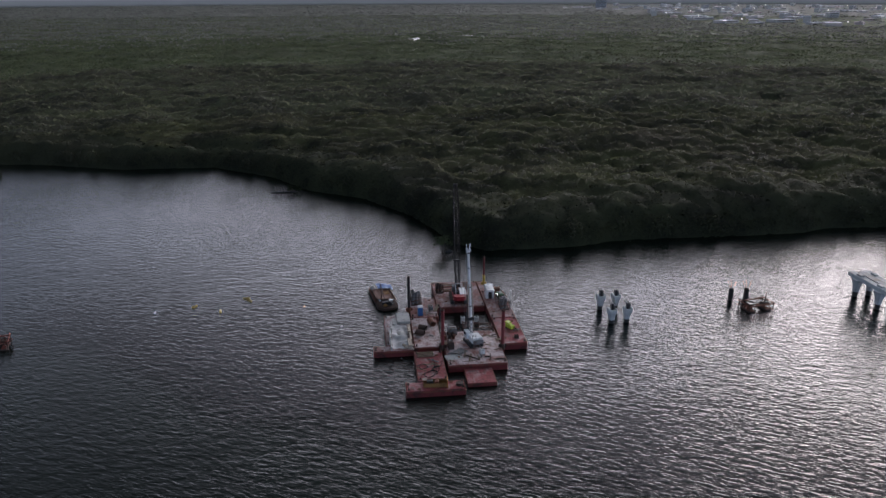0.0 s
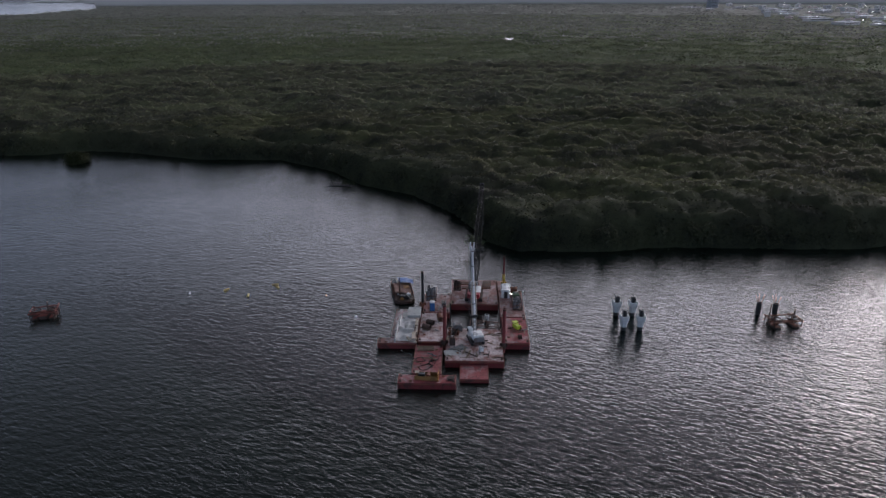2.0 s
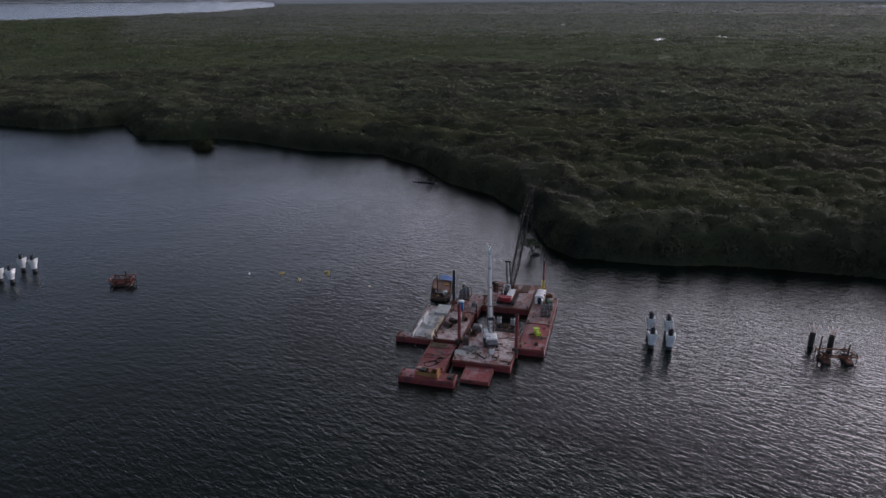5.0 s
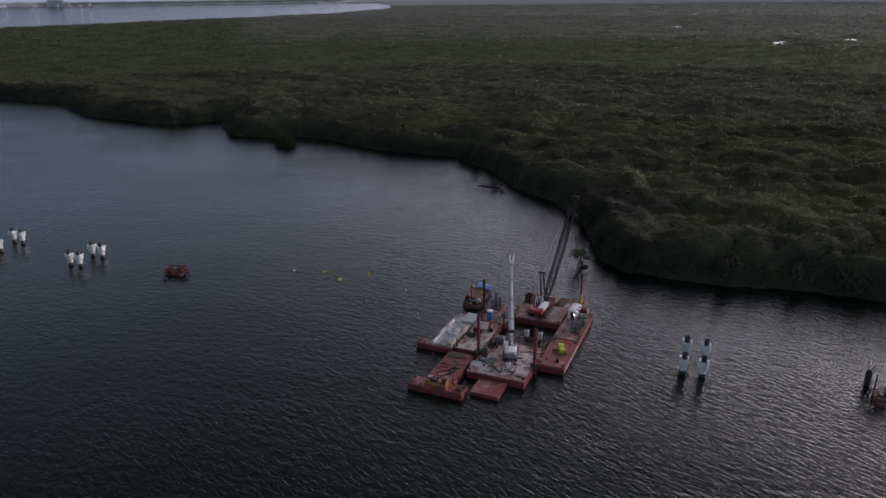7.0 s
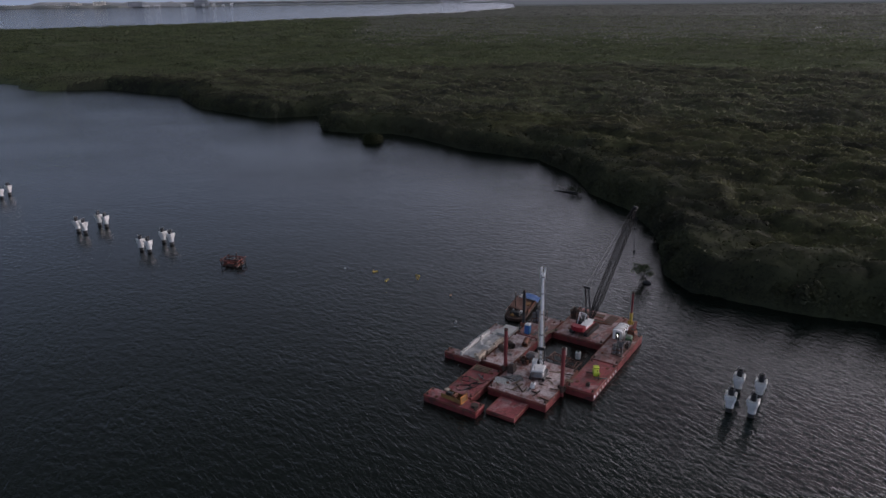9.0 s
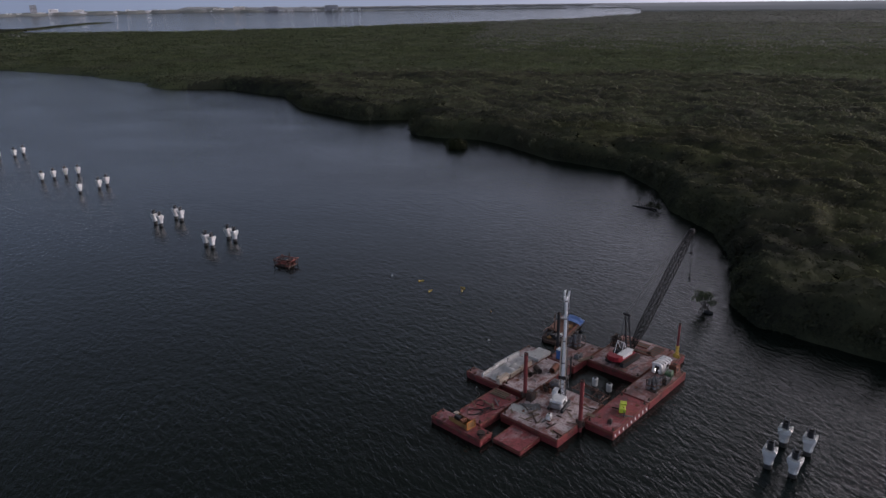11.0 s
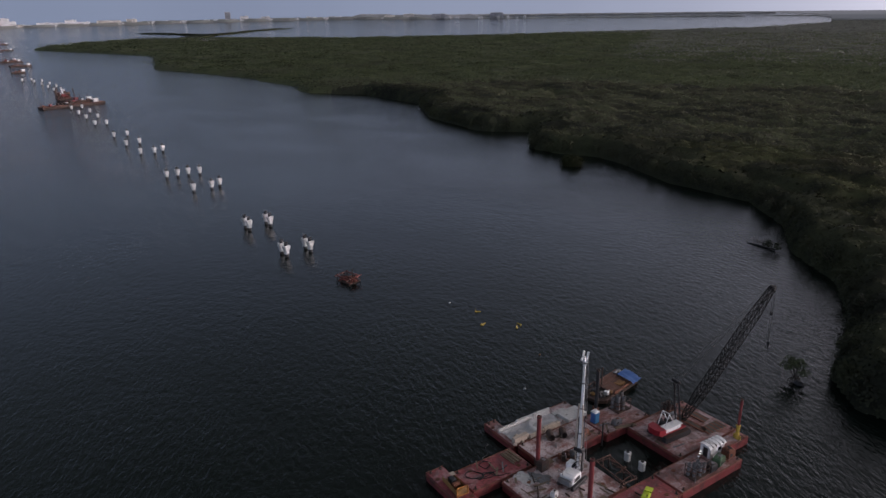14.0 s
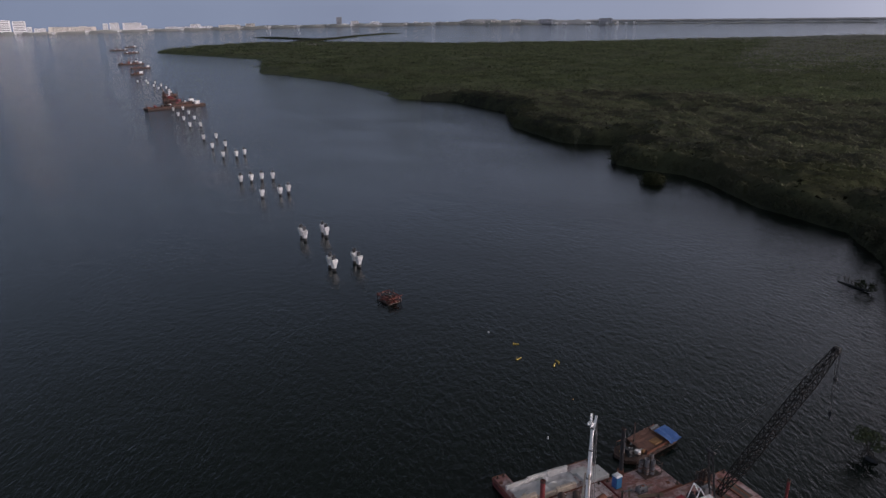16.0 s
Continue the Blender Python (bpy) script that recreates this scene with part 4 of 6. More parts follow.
part("winch_drum", Geo().cyl((-1.2, 0.3, 2.1), (0.1, 0.3, 2.1), 0.45, 0.45, 16), STEEL_DARK, craw)
c = part("cab", Geo().box((-1.0, 1.7, 2.3), (0.95, 1.5, 1.5), ch=0.1), STEEL_GREY, craw, "grey operator cab")
part("windscreen", Geo().box((-1.0, 2.46, 2.5), (0.8, 0.03, 0.9)), GLASS, c)
part("side_window", Geo().box((-1.485, 1.7, 2.55), (0.03, 1.1, 0.8)), GLASS, c)
g = Geo()
for k in (-0.75, 0.75):
    g.beam((k, -2.4, 1.6), (k, -1.2, 4.7), 0.11)
    g.beam((k, 0.6, 1.6), (k, -1.2, 4.7), 0.11)
g.beam((-0.75, -1.2, 4.7), (0.75, -1.2, 4.7), 0.12)
part("a_frame", g, WHITE, craw, "white A-frame struts")


def lattice(g, p0, p1, w0, w1, bays, side, up, r=0.055):
    """Four chords and their lacing, from p0 to p1."""
    d = p1 - p0
    prev = None
    for k in range(bays + 1):
        t = k / bays
        w = w0 + (w1 - w0) * t
        c = p0 + d * t
        sq = [c + side * w * a + up * w * b for a, b in ((-0.5, -0.5), (0.5, -0.5), (0.5, 0.5), (-0.5, 0.5))]
        for i in range(4):
            g.cyl(sq[i], sq[(i + 1) % 4], r * 0.6, r * 0.6, 5, False)
            if prev:
                g.cyl(prev[i], sq[i], r, r, 6, False)
                g.cyl(prev[i], sq[(i + 1) % 4], r * 0.6, r * 0.6, 5, False)
                g.cyl(prev[(i + 1) % 4], sq[i], r * 0.6, r * 0.6, 5, False)
        prev = sq
    return g


foot, tip = Vector((0.15, 3.0, 1.9)), Vector((0.85, 22.6, 22.8))
d = (tip - foot).normalized()
side = Vector((1, 0, 0))
up = d.cross(side).normalized() * -1
part("boom_foot", lattice(Geo(), foot, foot + d * 5, 0.7, 1.45, 4, side, up, 0.085), BOOM_BLACK, craw, "black lattice boom foot")
part("boom_middle", lattice(Geo(), foot + d * 5, foot + d * 22.6, 1.45, 1.45, 14, side, up, 0.085), BOOM_BLACK, craw, "black lattice boom")
part("boom_tip", lattice(Geo(), foot + d * 22.6, tip, 1.45, 0.8, 4, side, up, 0.085), BOOM_BLACK, craw)
g = Geo()
for k in (-0.35, 0.0, 0.35):
    g.cyl(tip + Vector((k - 0.06, 0.2, 0.1)), tip + Vector((k + 0.06, 0.2, 0.1)), 0.55, 0.55, 16)
g.beam(tip + Vector((-0.55, 0.1, 0.1)), tip + Vector((0.55, 0.1, 0.1)), 0.5, 0.7)
part("boom_head", g, STEEL_DARK, craw)
mast = Vector((0.0, 2.0, 1.9)), Vector((-0.4, 1.0, 9.8))
g = Geo()
for k in (-0.55, 0.55):
    g.beam(mast[0] + Vector((k, 0, 0)), mast[1] + Vector((k * 0.7, 0, 0)), 0.22, 0.26)
for k in range(5):
    c = mast[0].lerp(mast[1], 0.15 + 0.19 * k)
    g.beam(c + Vector((-0.5, 0, 0)), c + Vector((0.5, 0, 0)), 0.12)
part("gantry_mast", g, STEEL_DARK, craw, "black gantry mast")
part("mast_head", Geo().box(mast[1] + Vector((0, 0, 0.1)), (1.7, 0.5, 0.45), ch=0.08), STEEL_DARK, craw)
g = Geo()
for k in (-0.4, 0.4):
    g.run([mast[1] + Vector((k, 0, 0.2)), tip + Vector((k, -0.4, 0.4))], 0.04)
    g.run([mast[1] + Vector((k, 0, 0.2)), Vector((k, -1.2, 4.7))], 0.04)
part("pendant_rope", g, STEEL_DARK, craw)
hook = tip + Vector((0.35, 0.75, -11.0))
part("hoist_rope", Geo().run([tip + Vector((0.3, 0.75, 0)), hook], 0.035).run([tip + Vector((-0.3, 0.75, 0)), hook + Vector((-0.2, 0, 0))], 0.03), STEEL_DARK, craw)
part("hook_block", Geo().box(hook, (0.5, 0.3, 0.9), ch=0.1).cyl(hook + Vector((0, 0, -0.45)), hook + Vector((0, 0, -1.1)), 0.12, 0.07, 8), STEEL_DARK, craw)
ball = tip + Vector((-0.1, 1.1, -5.2))
part("whip_line", Geo().run([tip + Vector((-0.1, 1.1, 0)), ball], 0.03), STEEL_DARK, craw)
part("headache_ball", Geo().loft([[(ball.x + r * math.cos(a), ball.y + r * math.sin(a), ball.z + z) for a in np.linspace(0, 2 * math.pi, 10, False)] for r, z in ((0.1, 0.35), (0.3, 0.15), (0.32, -0.1), (0.12, -0.35))]), STEEL_DARK, craw)

# timber mats under and behind the crawler crane
for x, y, w, d, rz in ((1.5, 157.2, 5.5, 1.9, 2), (6.2, 156.3, 2.2, 4.6, -4), (3.0, 154.3, 6.4, 1.4, 1)):
    t = thing("crane_mat", "brown timber crane mat on the rusty deck", "timber mat", (x, y, TOP + 0.04), rz, "timber mats")
    n = max(3, int(d / 0.32))
    for k in range(n):
        part("board", Geo().box((0, -d / 2 + (k + 0.5) * d / n, 0.11), (w, d / n - 0.03, 0.2)), BARK if k % 3 else RUST, t)

# site cabin with a ribbed white awning
cab = thing("site_cabin", "white ribbed site cabin with dark doorway", "cabin", (10.75, 149.8, TOP + 0.04), -3)
cab.scale = (0.82, 0.8, 0.86)
part("wall_shell", Geo().box((0, 0, 1.25), (2.5, 4.4, 2.5), ch=0.04), WHITE, cab)
for k in range(5):
    y = -2.15 + k * 1.075
    g = Geo().loft([[(x, y + s, z) for x, z in ((-1.45, 2.35), (-1.1, 2.68), (0, 2.85), (1.1, 2.68), (1.45, 2.35), (1.1, 2.55), (0, 2.7), (-1.1, 2.55))] for s in (-0.42, 0.42)])
    part("roof_panel", g, WHITE_CLEAN if k % 2 == 0 else WHITE, cab)
    part("roof_rib", Geo().beam((-1.4, y + 0.53, 2.48), (1.4, y + 0.53, 2.48), 0.1, 0.5), STEEL_GREY, cab)
dr = part("door", Geo().box((0.1, -2.215, 1.0), (0.95, 0.04, 1.95)), STEEL_DARK, cab, "dark open doorway")
part("door_frame", Geo().beam((-0.45, -2.23, 0), (-0.45, -2.23, 2.05), 0.06).beam((0.65, -2.23, 0), (0.65, -2.23, 2.05), 0.06).beam((-0.45, -2.23, 2.05), (0.65, -2.23, 2.05), 0.06), STEEL_GREY, dr)
part("window", Geo().box((1.265, 0.7, 1.55), (0.03, 1.0, 0.7)), GLASS, cab)
part("window", Geo().box((-1.265, 0.3, 1.55), (0.03, 1.0, 0.7)), GLASS, cab)

# portable toilet
wc = thing("portable_toilet", "blue plastic portable toilet with white roof", "toilet", (-7.1, 140.6, TOP + 0.04), 4)
part("wall_shell", Geo().box((0, 0, 1.05), (1.15, 1.15, 2.1), ch=0.06), BLUE_BOX, wc)
part("door", Geo().box((0, -0.59, 1.0), (0.75, 0.04, 1.8)), BLUE, wc)
part("roof", Geo().loft([[(x * s, y * s, z) for x, y in ((-0.6, -0.6), (0.6, -0.6), (0.6, 0.6), (-0.6, 0.6))] for s, z in ((1.0, 2.1), (1.0, 2.2), (0.75, 2.38), (0.4, 2.42))]), WHITE_CLEAN, wc, "white domed roof")
part("skid", Geo().box((0, 0, 0.04), (1.2, 1.2, 0.1)), STEEL_DARK, wc)


# upright drill tools and tanks on the decks
def casing_stand(x, y, n, r, hmin, hmax, material, label, seed, area):
    rng = random.Random(seed)
    t = thing("casing_rack", label, "casing rack", (x, y, TOP + 0.04), group="casing racks")
    part("rack_base", Geo().box((0, 0, 0.12), (area[0], area[1], 0.2)), RUST_DARK, t)
    for k in range(n):
        px = -area[0] / 2 + r + (area[0] - 2 * r) * ((k * 0.618) % 1)
        py = -area[1] / 2 + r + (area[1] - 2 * r) * ((k + 0.5) / n)
        top = rng.uniform(hmin, hmax)
        c = part("casing", Geo().pipe((px, py, 0.2), (px + rng.uniform(-0.1, 0.1), py, top), r, 0.05, 14), material, t)
        part("collar", Geo().pipe((px, py, 0.9), (px, py, 1.05), r + 0.05, 0.05, 14), RUST, c)
    g = Geo()
    for z in (1.2, 2.1):
        for s in (-1, 1):
            g.beam((-area[0] / 2, s * area[1] / 2, z), (area[0] / 2, s * area[1] / 2, z), 0.08)
            g.beam((s * area[0] / 2, -area[1] / 2, z), (s * area[0] / 2, area[1] / 2, z), 0.08)
    for sx_ in (-1, 1):
        for sy_ in (-1, 1):
            g.beam((sx_ * area[0] / 2, sy_ * area[1] / 2, 0), (sx_ * area[0] / 2, sy_ * area[1] / 2, 2.4), 0.09)
    part("guard_frame", g, RUST_DARK, t)


casing_stand(-7.6, 147.6, 6, 0.36, 2.2, 3.2, STEEL_GREY, "grey upright drill casings in a dark steel rack", 1, (2.4, 3.2))
casing_stand(13.1, 142.8, 7, 0.3, 1.5, 2.4, STEEL_GREY, "grey upright drill casings in a dark steel rack", 2, (2.0, 3.6))
casing_stand(-1.3, 153.6, 4, 0.4, 1.8, 2.5, RUST_DARK, "dark rusty casings standing behind the crawler crane", 3, (1.8, 2.2))


def box_machine(name, label, cat, x, y, rz, size, material, top_mat, seed, z=None):
    """A pump or generator set on skids with panel, exhaust and filler."""
    rng = random.Random(seed)
    w, d, hgt = size
    t = thing(name, label, cat, (x, y, (TOP if z is None else z) + 0.04), rz)
    for k in (-1, 1):
        part("skid", Geo().beam((k * w * 0.4, -d / 2 - 0.1, 0.08), (k * w * 0.4, d / 2 + 0.1, 0.08), 0.12, 0.16), STEEL_DARK, t)
    b = part("housing", Geo().loft([[(sx_ * w / 2 * s, sy_ * d / 2 * s, zz) for sx_, sy_ in ((-1, -1), (1, -1), (1, 1), (-1, 1))] for s, zz in ((1, 0.15), (1, 0.15 + hgt * 0.72), (0.9, 0.15 + hgt * 0.93), (0.62, 0.15 + hgt))]), material, t)
    part("panel", Geo().box((w / 2 + 0.015, -d * 0.15, 0.15 + hgt * 0.4), (0.03, d * 0.35, hgt * 0.4)), STEEL_DARK, b)
    part("cover", Geo().box((0, d * 0.1, 0.17 + hgt), (w * 0.5, d * 0.3, 0.06)), top_mat, t)
    part("exhaust", Geo().cyl((w * 0.2, -d * 0.3, hgt), (w * 0.2, -d * 0.3, hgt + 0.45), 0.06, 0.06, 8), RUST_DARK, t)
    return t


pump = box_machine("pump_unit", "lime yellow pump unit on the red barge", "pump", 12.4, 131.6, 28, (1.15, 2.0, 0.8), LIME, LIME, 1)
part("hopper", Geo().loft([[(0.15 + x * q, 1.0 + y * q, z) for x, y in ((-0.5, -0.5), (0.5, -0.5), (0.5, 0.5), (-0.5, 0.5))] for q, z in ((0.6, 0.3), (0.75, 0.7), (1.15, 1.15))]), LIME, pump, "lime yellow hopper")
part("delivery_pipe", Geo().run([(0.3, -1.0, 0.5), (0.4, -1.7, 0.35), (0.2, -2.3, 0.12)], 0.1, 8), STEEL_DARK, pump)
box_machine("generator", "dull green generator beside the site cabin", "generator", 13.2, 148.2, 12, (1.4, 2.2, 1.3), GREEN, STEEL_GREY, 2)
box_machine("compressor", "dark red compressor behind the site cabin", "compressor", 12.9, 151.2, -6, (1.6, 1.5, 1.5), RUST, STEEL_DARK, 3)
box_machine("generator", "dark generator beside the drill casings", "generator", 13.6, 145.7, 2, (1.3, 1.7, 1.2), STEEL_DARK, STEEL_GREY, 4)
box_machine("winch", "small rusty winch on the red barge", "winch", 12.8, 126.6, 10, (0.7, 0.8, 0.7), RUST_DARK, RUST, 5)
box_machine("welding_set", "small white welding set on the dusty deck", "welding set", 4.2, 120.4, 15, (0.8, 1.0, 1.1), WHITE, STEEL_GREY, 6)
box_machine("hydraulic_pack", "dark hydraulic power pack beside the red spud", "power pack", -2.0, 123.6, 5, (1.2, 1.7, 1.7), RUST_DARK, STEEL_GREY, 7)
box_machine("water_tank", "grey plastic tank in front of the pool", "tank", -0.9, 130.2, 3, (2.0, 1.6, 1.5), STEEL_GREY, STEEL_GREY, 8)
box_machine("tool_chest", "grey steel tool chest on the tank barge", "tool chest", -4.4, 143.4, 0, (1.0, 1.7, 0.9), STEEL_GREY, RUST, 9)

# work lamps near the casings
for x, y in ((11.6, 145.4), (11.9, 144.8)):
    t = thing("work_lamp", "lit white work lamp on a thin pole", "lamp", (x, y, TOP + 0.04), group="work lamps")
    part("pole", Geo().cyl((0, 0, 0), (0, 0, 2.5), 0.04, 0.04, 8), STEEL_GREY, t)
    part("lamp_head", Geo().box((0, -0.06, 2.55), (0.18, 0.1, 0.14), ch=0.03), LAMP, t, "lit lamp glass")

# lying casing pipes
for x, y, rz, l in ((-7.9, 130.6, 62, 1.9), (-7.2, 132.9, 58, 1.7), (-5.0, 135.5, 15, 2.6)):
    t = thing("casing_pipe", "short rusty steel pipe lying on the dusty deck", "pipe", (x, y, TOP + 0.04), rz, "casing pipes")
    part("tube", Geo().pipe((0, -l / 2, 0.62), (0, l / 2, 0.62), 0.6, 0.06, 20), RUST_DARK if l < 2 else RUST, t)
    part("chock", Geo().box((0.5, 0, 0.1), (0.25, l * 0.8, 0.2)), TIMBER, t)
    part("chock", Geo().box((-0.5, 0, 0.1), (0.25, l * 0.8, 0.2)), TIMBER, t)

# oil drums and a heap of gear left of the crane
rng = random.Random(7)
for k in range(9):
    x, y = -2.6 + 1.3 * (k % 3) * 0.75 + rng.uniform(-0.2, 0.2), 128.0 + 0.85 * (k // 3) + rng.uniform(-0.15, 0.15)
    t = thing("oil_drum", "dark rusty oil drum standing by the crane", "drum", (x, y, TOP + 0.04), rng.uniform(0, 90), "oil drums")
    part("barrel", Geo().cyl((0, 0, 0), (0, 0, 0.88), 0.29, 0.29, 16), RUST_DARK if k % 2 else RUST, t)
    for z in (0.02, 0.3, 0.58, 0.85):
        part("hoop", Geo().pipe((0, 0, z), (0, 0, z + 0.035), 0.305, 0.03, 16), RUST_DARK, t)
    part("bung", Geo().cyl((0.15, 0, 0.88), (0.15, 0, 0.91), 0.04, 0.04, 8), STEEL_GREY, t)

# planks, beams and bars lying about
rng = random.Random(21)
for x0, x1, y0, y1, n in ((-3.0, 8.2, 116.8, 122.5, 16), (9.6, 14.2, 125.5, 136, 5), (-9.0, -4.0, 126, 138, 8), (-9.2, -4.5, 113, 122, 4), (-8.5, -3.5, 140, 146, 4), (3.5, 8.4, 124, 130.5, 9), (-2, 8, 144.7, 147, 4)):
    for k in range(n):
        x, y, l, rz = rng.uniform(x0, x1), rng.uniform(y0, y1), rng.uniform(1.0, 3.2), rng.choice((0, 90, 20, -35, 75)) + rng.uniform(-9, 9)
        l = min(l, (x1 - x0) * 0.5)
        timber = rng.random() < 0.55
        t = thing("plank" if timber else "steel_beam", "loose weathered plank on a barge deck" if timber else "loose rusty steel beam on a barge deck", "plank" if timber else "beam", (x, y, TOP + 0.04), rz, "loose planks" if timber else "loose beams")
        if timber:
            part("board", Geo().box((0, 0, 0.04), (l, rng.uniform(0.16, 0.4), 0.07)), TIMBER, t)
        else:
            g = Geo().box((0, 0, 0.02), (l, 0.2, 0.03)).box((0, 0, 0.1), (l, 0.03, 0.14)).box((0, 0, 0.18), (l, 0.2, 0.03))
            part("i_section", g, RUST_DARK if rng.random() < 0.6 else STEEL_GREY, t)

# pale sheet on the dusty deck
nx, ny = 14, 10
g = Geo()
rng = random.Random(3)
hts = [[0.03 + 0.2 * abs(noise.noise(Vector((i * 0.5, j * 0.5, 3)))) for i in range(nx)] for j in range(ny)]
vs = [(-1.7 + 3.4 * i / (nx - 1) + 0.12 * math.sin(j * 1.7), -1.1 + 2.2 * j / (ny - 1) + 0.1 * math.sin(i * 1.3), hts[j][i]) for j in range(ny) for i in range(nx)]
g.add(vs, [(j * nx + i, j * nx + i + 1, (j + 1) * nx + i + 1, (j + 1) * nx + i) for j in range(ny - 1) for i in range(nx - 1)])
g.add([(x, y, 0.0) for x, y, z in vs], [((j + 1) * nx + i, (j + 1) * nx + i + 1, j * nx + i + 1, j * nx + i) for j in range(ny - 1) for i in range(nx - 1)])
for x, y, rz in ((-1.9, 119.7, 12), (-0.6, 121.6, 40)):
    t = thing("tarpaulin", "crumpled pale sheet on the dusty deck", "sheet", (x, y, TOP + 0.045), rz, "pale sheets")
    part("cloth", g, CONCRETE if rz < 20 else STEEL_GREY, t)

# guide frame of rusty pipes over the pool
fr = thing("pile_guide", "rusty tubular pile guide frame over the pool", "frame", (5.2, 132.6, 0), -4)
rgp = random.Random(17)
g = Geo()
for a, b in (((-3.6, -1.2, 2.2), (3.4, -1.0, 1.9)), ((-3.4, 1.8, 2.1), (3.2, 1.5, 1.8)), ((-3.4, -1.4, 2.0), (-3.2, 2.0, 2.2)), ((3.2, -1.4, 1.9), (3.1, 1.8, 1.8))):
    g.cyl(a, b, 0.1, 0.1, 10)
for k in range(7):
    x, y, a = rgp.uniform(-3.0, 2.9), rgp.uniform(-0.8, 1.4), rgp.uniform(0, 3.1)
    r = rgp.uniform(0.8, 1.7)
    g.run([(x - r * math.cos(a), y - r * 0.8 * math.sin(a), rgp.uniform(1.3, 2.0)), (x + rgp.uniform(-0.3, 0.3), y, rgp.uniform(1.9, 2.4)), (x + r * math.cos(a), y + r * 0.8 * math.sin(a), rgp.uniform(1.4, 2.2))], 0.08, 7)
part("top_rail", g, BROWN, fr, "rusty top rails")
for x, y in ((-3.4, -1.2), (-3.3, 1.8), (0.3, 1.8), (3.1, 1.5), (3.2, -1.0)):
    part("leg", Geo().cyl((x, y, -1.5), (x, y, 2.3), 0.11, 0.11, 10), RUST_DARK, fr)
g = Geo()
for k in range(22):
    a0, a1 = 2 * math.pi * k / 22, 2 * math.pi * (k + 1) / 22
    g.cyl((1.6 + 1.3 * math.cos(a0), 0.3 + 1.3 * math.sin(a0), 1.5), (1.6 + 1.3 * math.cos(a1), 0.3 + 1.3 * math.sin(a1), 1.5), 0.11, 0.11, 8, False)
part("guide_ring", g, RUST_DARK, fr)

# mooring post by the pool
t = thing("mooring_post", "thin dark steel post at the pool's edge", "post", (-2.75, 138.0, TOP))
part("tube", Geo().cyl((0, 0, -3.5), (0, 0, 3.0), 0.14, 0.14, 10), STEEL_DARK, t)
part("cap_plate", Geo().box((0, 0, 3.02), (0.4, 0.4, 0.05)), RUST_DARK, t)
t = thing("antenna_pole", "thin grey pole with a lamp on the casing barge", "pole", (14.3, 140.8, TOP))
part("tube", Geo().cyl((0, 0, 0), (0, 0, 5.0), 0.06, 0.04, 8), STEEL_GREY, t)
part("lamp_head", Geo().box((0, 0, 5.05), (0.3, 0.2, 0.15)), WHITE, t)

# hoses on the red barge
rng = random.Random(5)
for k, (x, y, r, turns) in enumerate(((-7.2, 113.6, 1.3, 2.2), (-5.9, 115.4, 0.9, 1.6), (-8.4, 116.6, 1.0, 1.2))):
    t = thing("hose", "black rubber hose coiled on the red deck", "hose", (x, y, 1.43), 40 * k, "hoses")
    n = int(26 * turns)
    pts = [((r * (1 - 0.2 * i / n) + 0.12 * math.sin(i * 0.7)) * math.cos(2 * math.pi * turns * i / n), (r * (0.8 + 0.2 * i / n)) * math.sin(2 * math.pi * turns * i / n), 0.06 + 0.05 * int(i * turns / n)) for i in range(n + 1)]
    pts += [(pts[-1][0] + 0.35 * j, pts[-1][1] + 0.45 * j + 0.2 * math.sin(j), 0.06) for j in range(1, 9)]
    part("tube", Geo().run([(x + 0.25 * math.sin(y * 2.3 + k), y + 0.2 * math.sin(x * 2.9), z) for x, y, z in pts], 0.06, 7), RUBBER, t)
    part("coupling", Geo().cyl(pts[-1], (pts[-1][0] + 0.1, pts[-1][1] + 0.15, 0.06), 0.11, 0.11, 8), STEEL_GREY, t)

# ochre tray and orange frame on the red barge
t = thing("skip_tray", "ochre rusted steel tray with an orange end frame", "tray", (-6.7, 109.5, 1.35), -4)
g = Geo().box((0, 0, 0.1), (4.6, 1.9, 0.12))
for s in (-1, 1):
    g.box((0, s * 0.92, 0.5), (4.6, 0.08, 0.8))
part("tray", g, OCHRE, t)
g = Geo()
for a, b in (((2.3, -0.95, 0), (2.3, -0.95, 1.5)), ((2.3, 0.95, 0), (2.3, 0.95, 1.5)), ((2.3, -0.95, 1.5), (2.3, 0.95, 1.5)), ((2.3, -0.95, 0.1), (2.3, 0.95, 0.1))):
    g.beam(a, b, 0.18)
part("end_frame", g, ORANGE, t, "orange end frame")
part("end_plate", Geo().box((2.27, 0, 0.75), (0.06, 1.7, 1.3)), OCHRE, t)
part("motor", Geo().box((-1.0, 0.1, 0.6), (1.3, 0.9, 0.9), ch=0.1), STEEL_DARK, t)
part("drum", Geo().cyl((0.3, -0.6, 0.65), (0.3, 0.6, 0.65), 0.45, 0.45, 16), RUST, t)
part("lid", Geo().box((-2.0, 0.7, 0.95), (0.9, 0.9, 0.08)), CONCRETE_WARM, t)
t = thing("rope_reel", "dark round rope reel lying on the red deck", "reel", (-2.0, 109.2, 1.35))
part("flange", Geo().cyl((0, 0, 0), (0, 0, 0.08), 0.75, 0.75, 20), RUST_DARK, t)
part("core", Geo().cyl((0, 0, 0.08), (0, 0, 0.4), 0.5, 0.5, 18), RUBBER, t)
part("flange", Geo().cyl((0, 0, 0.4), (0, 0, 0.47), 0.7, 0.7, 20), RUST_DARK, t)
t = thing("timber_stack", "low stack of buff timbers at the red barge's end", "timber stack", (-7.6, 121.6, 1.4), 3)
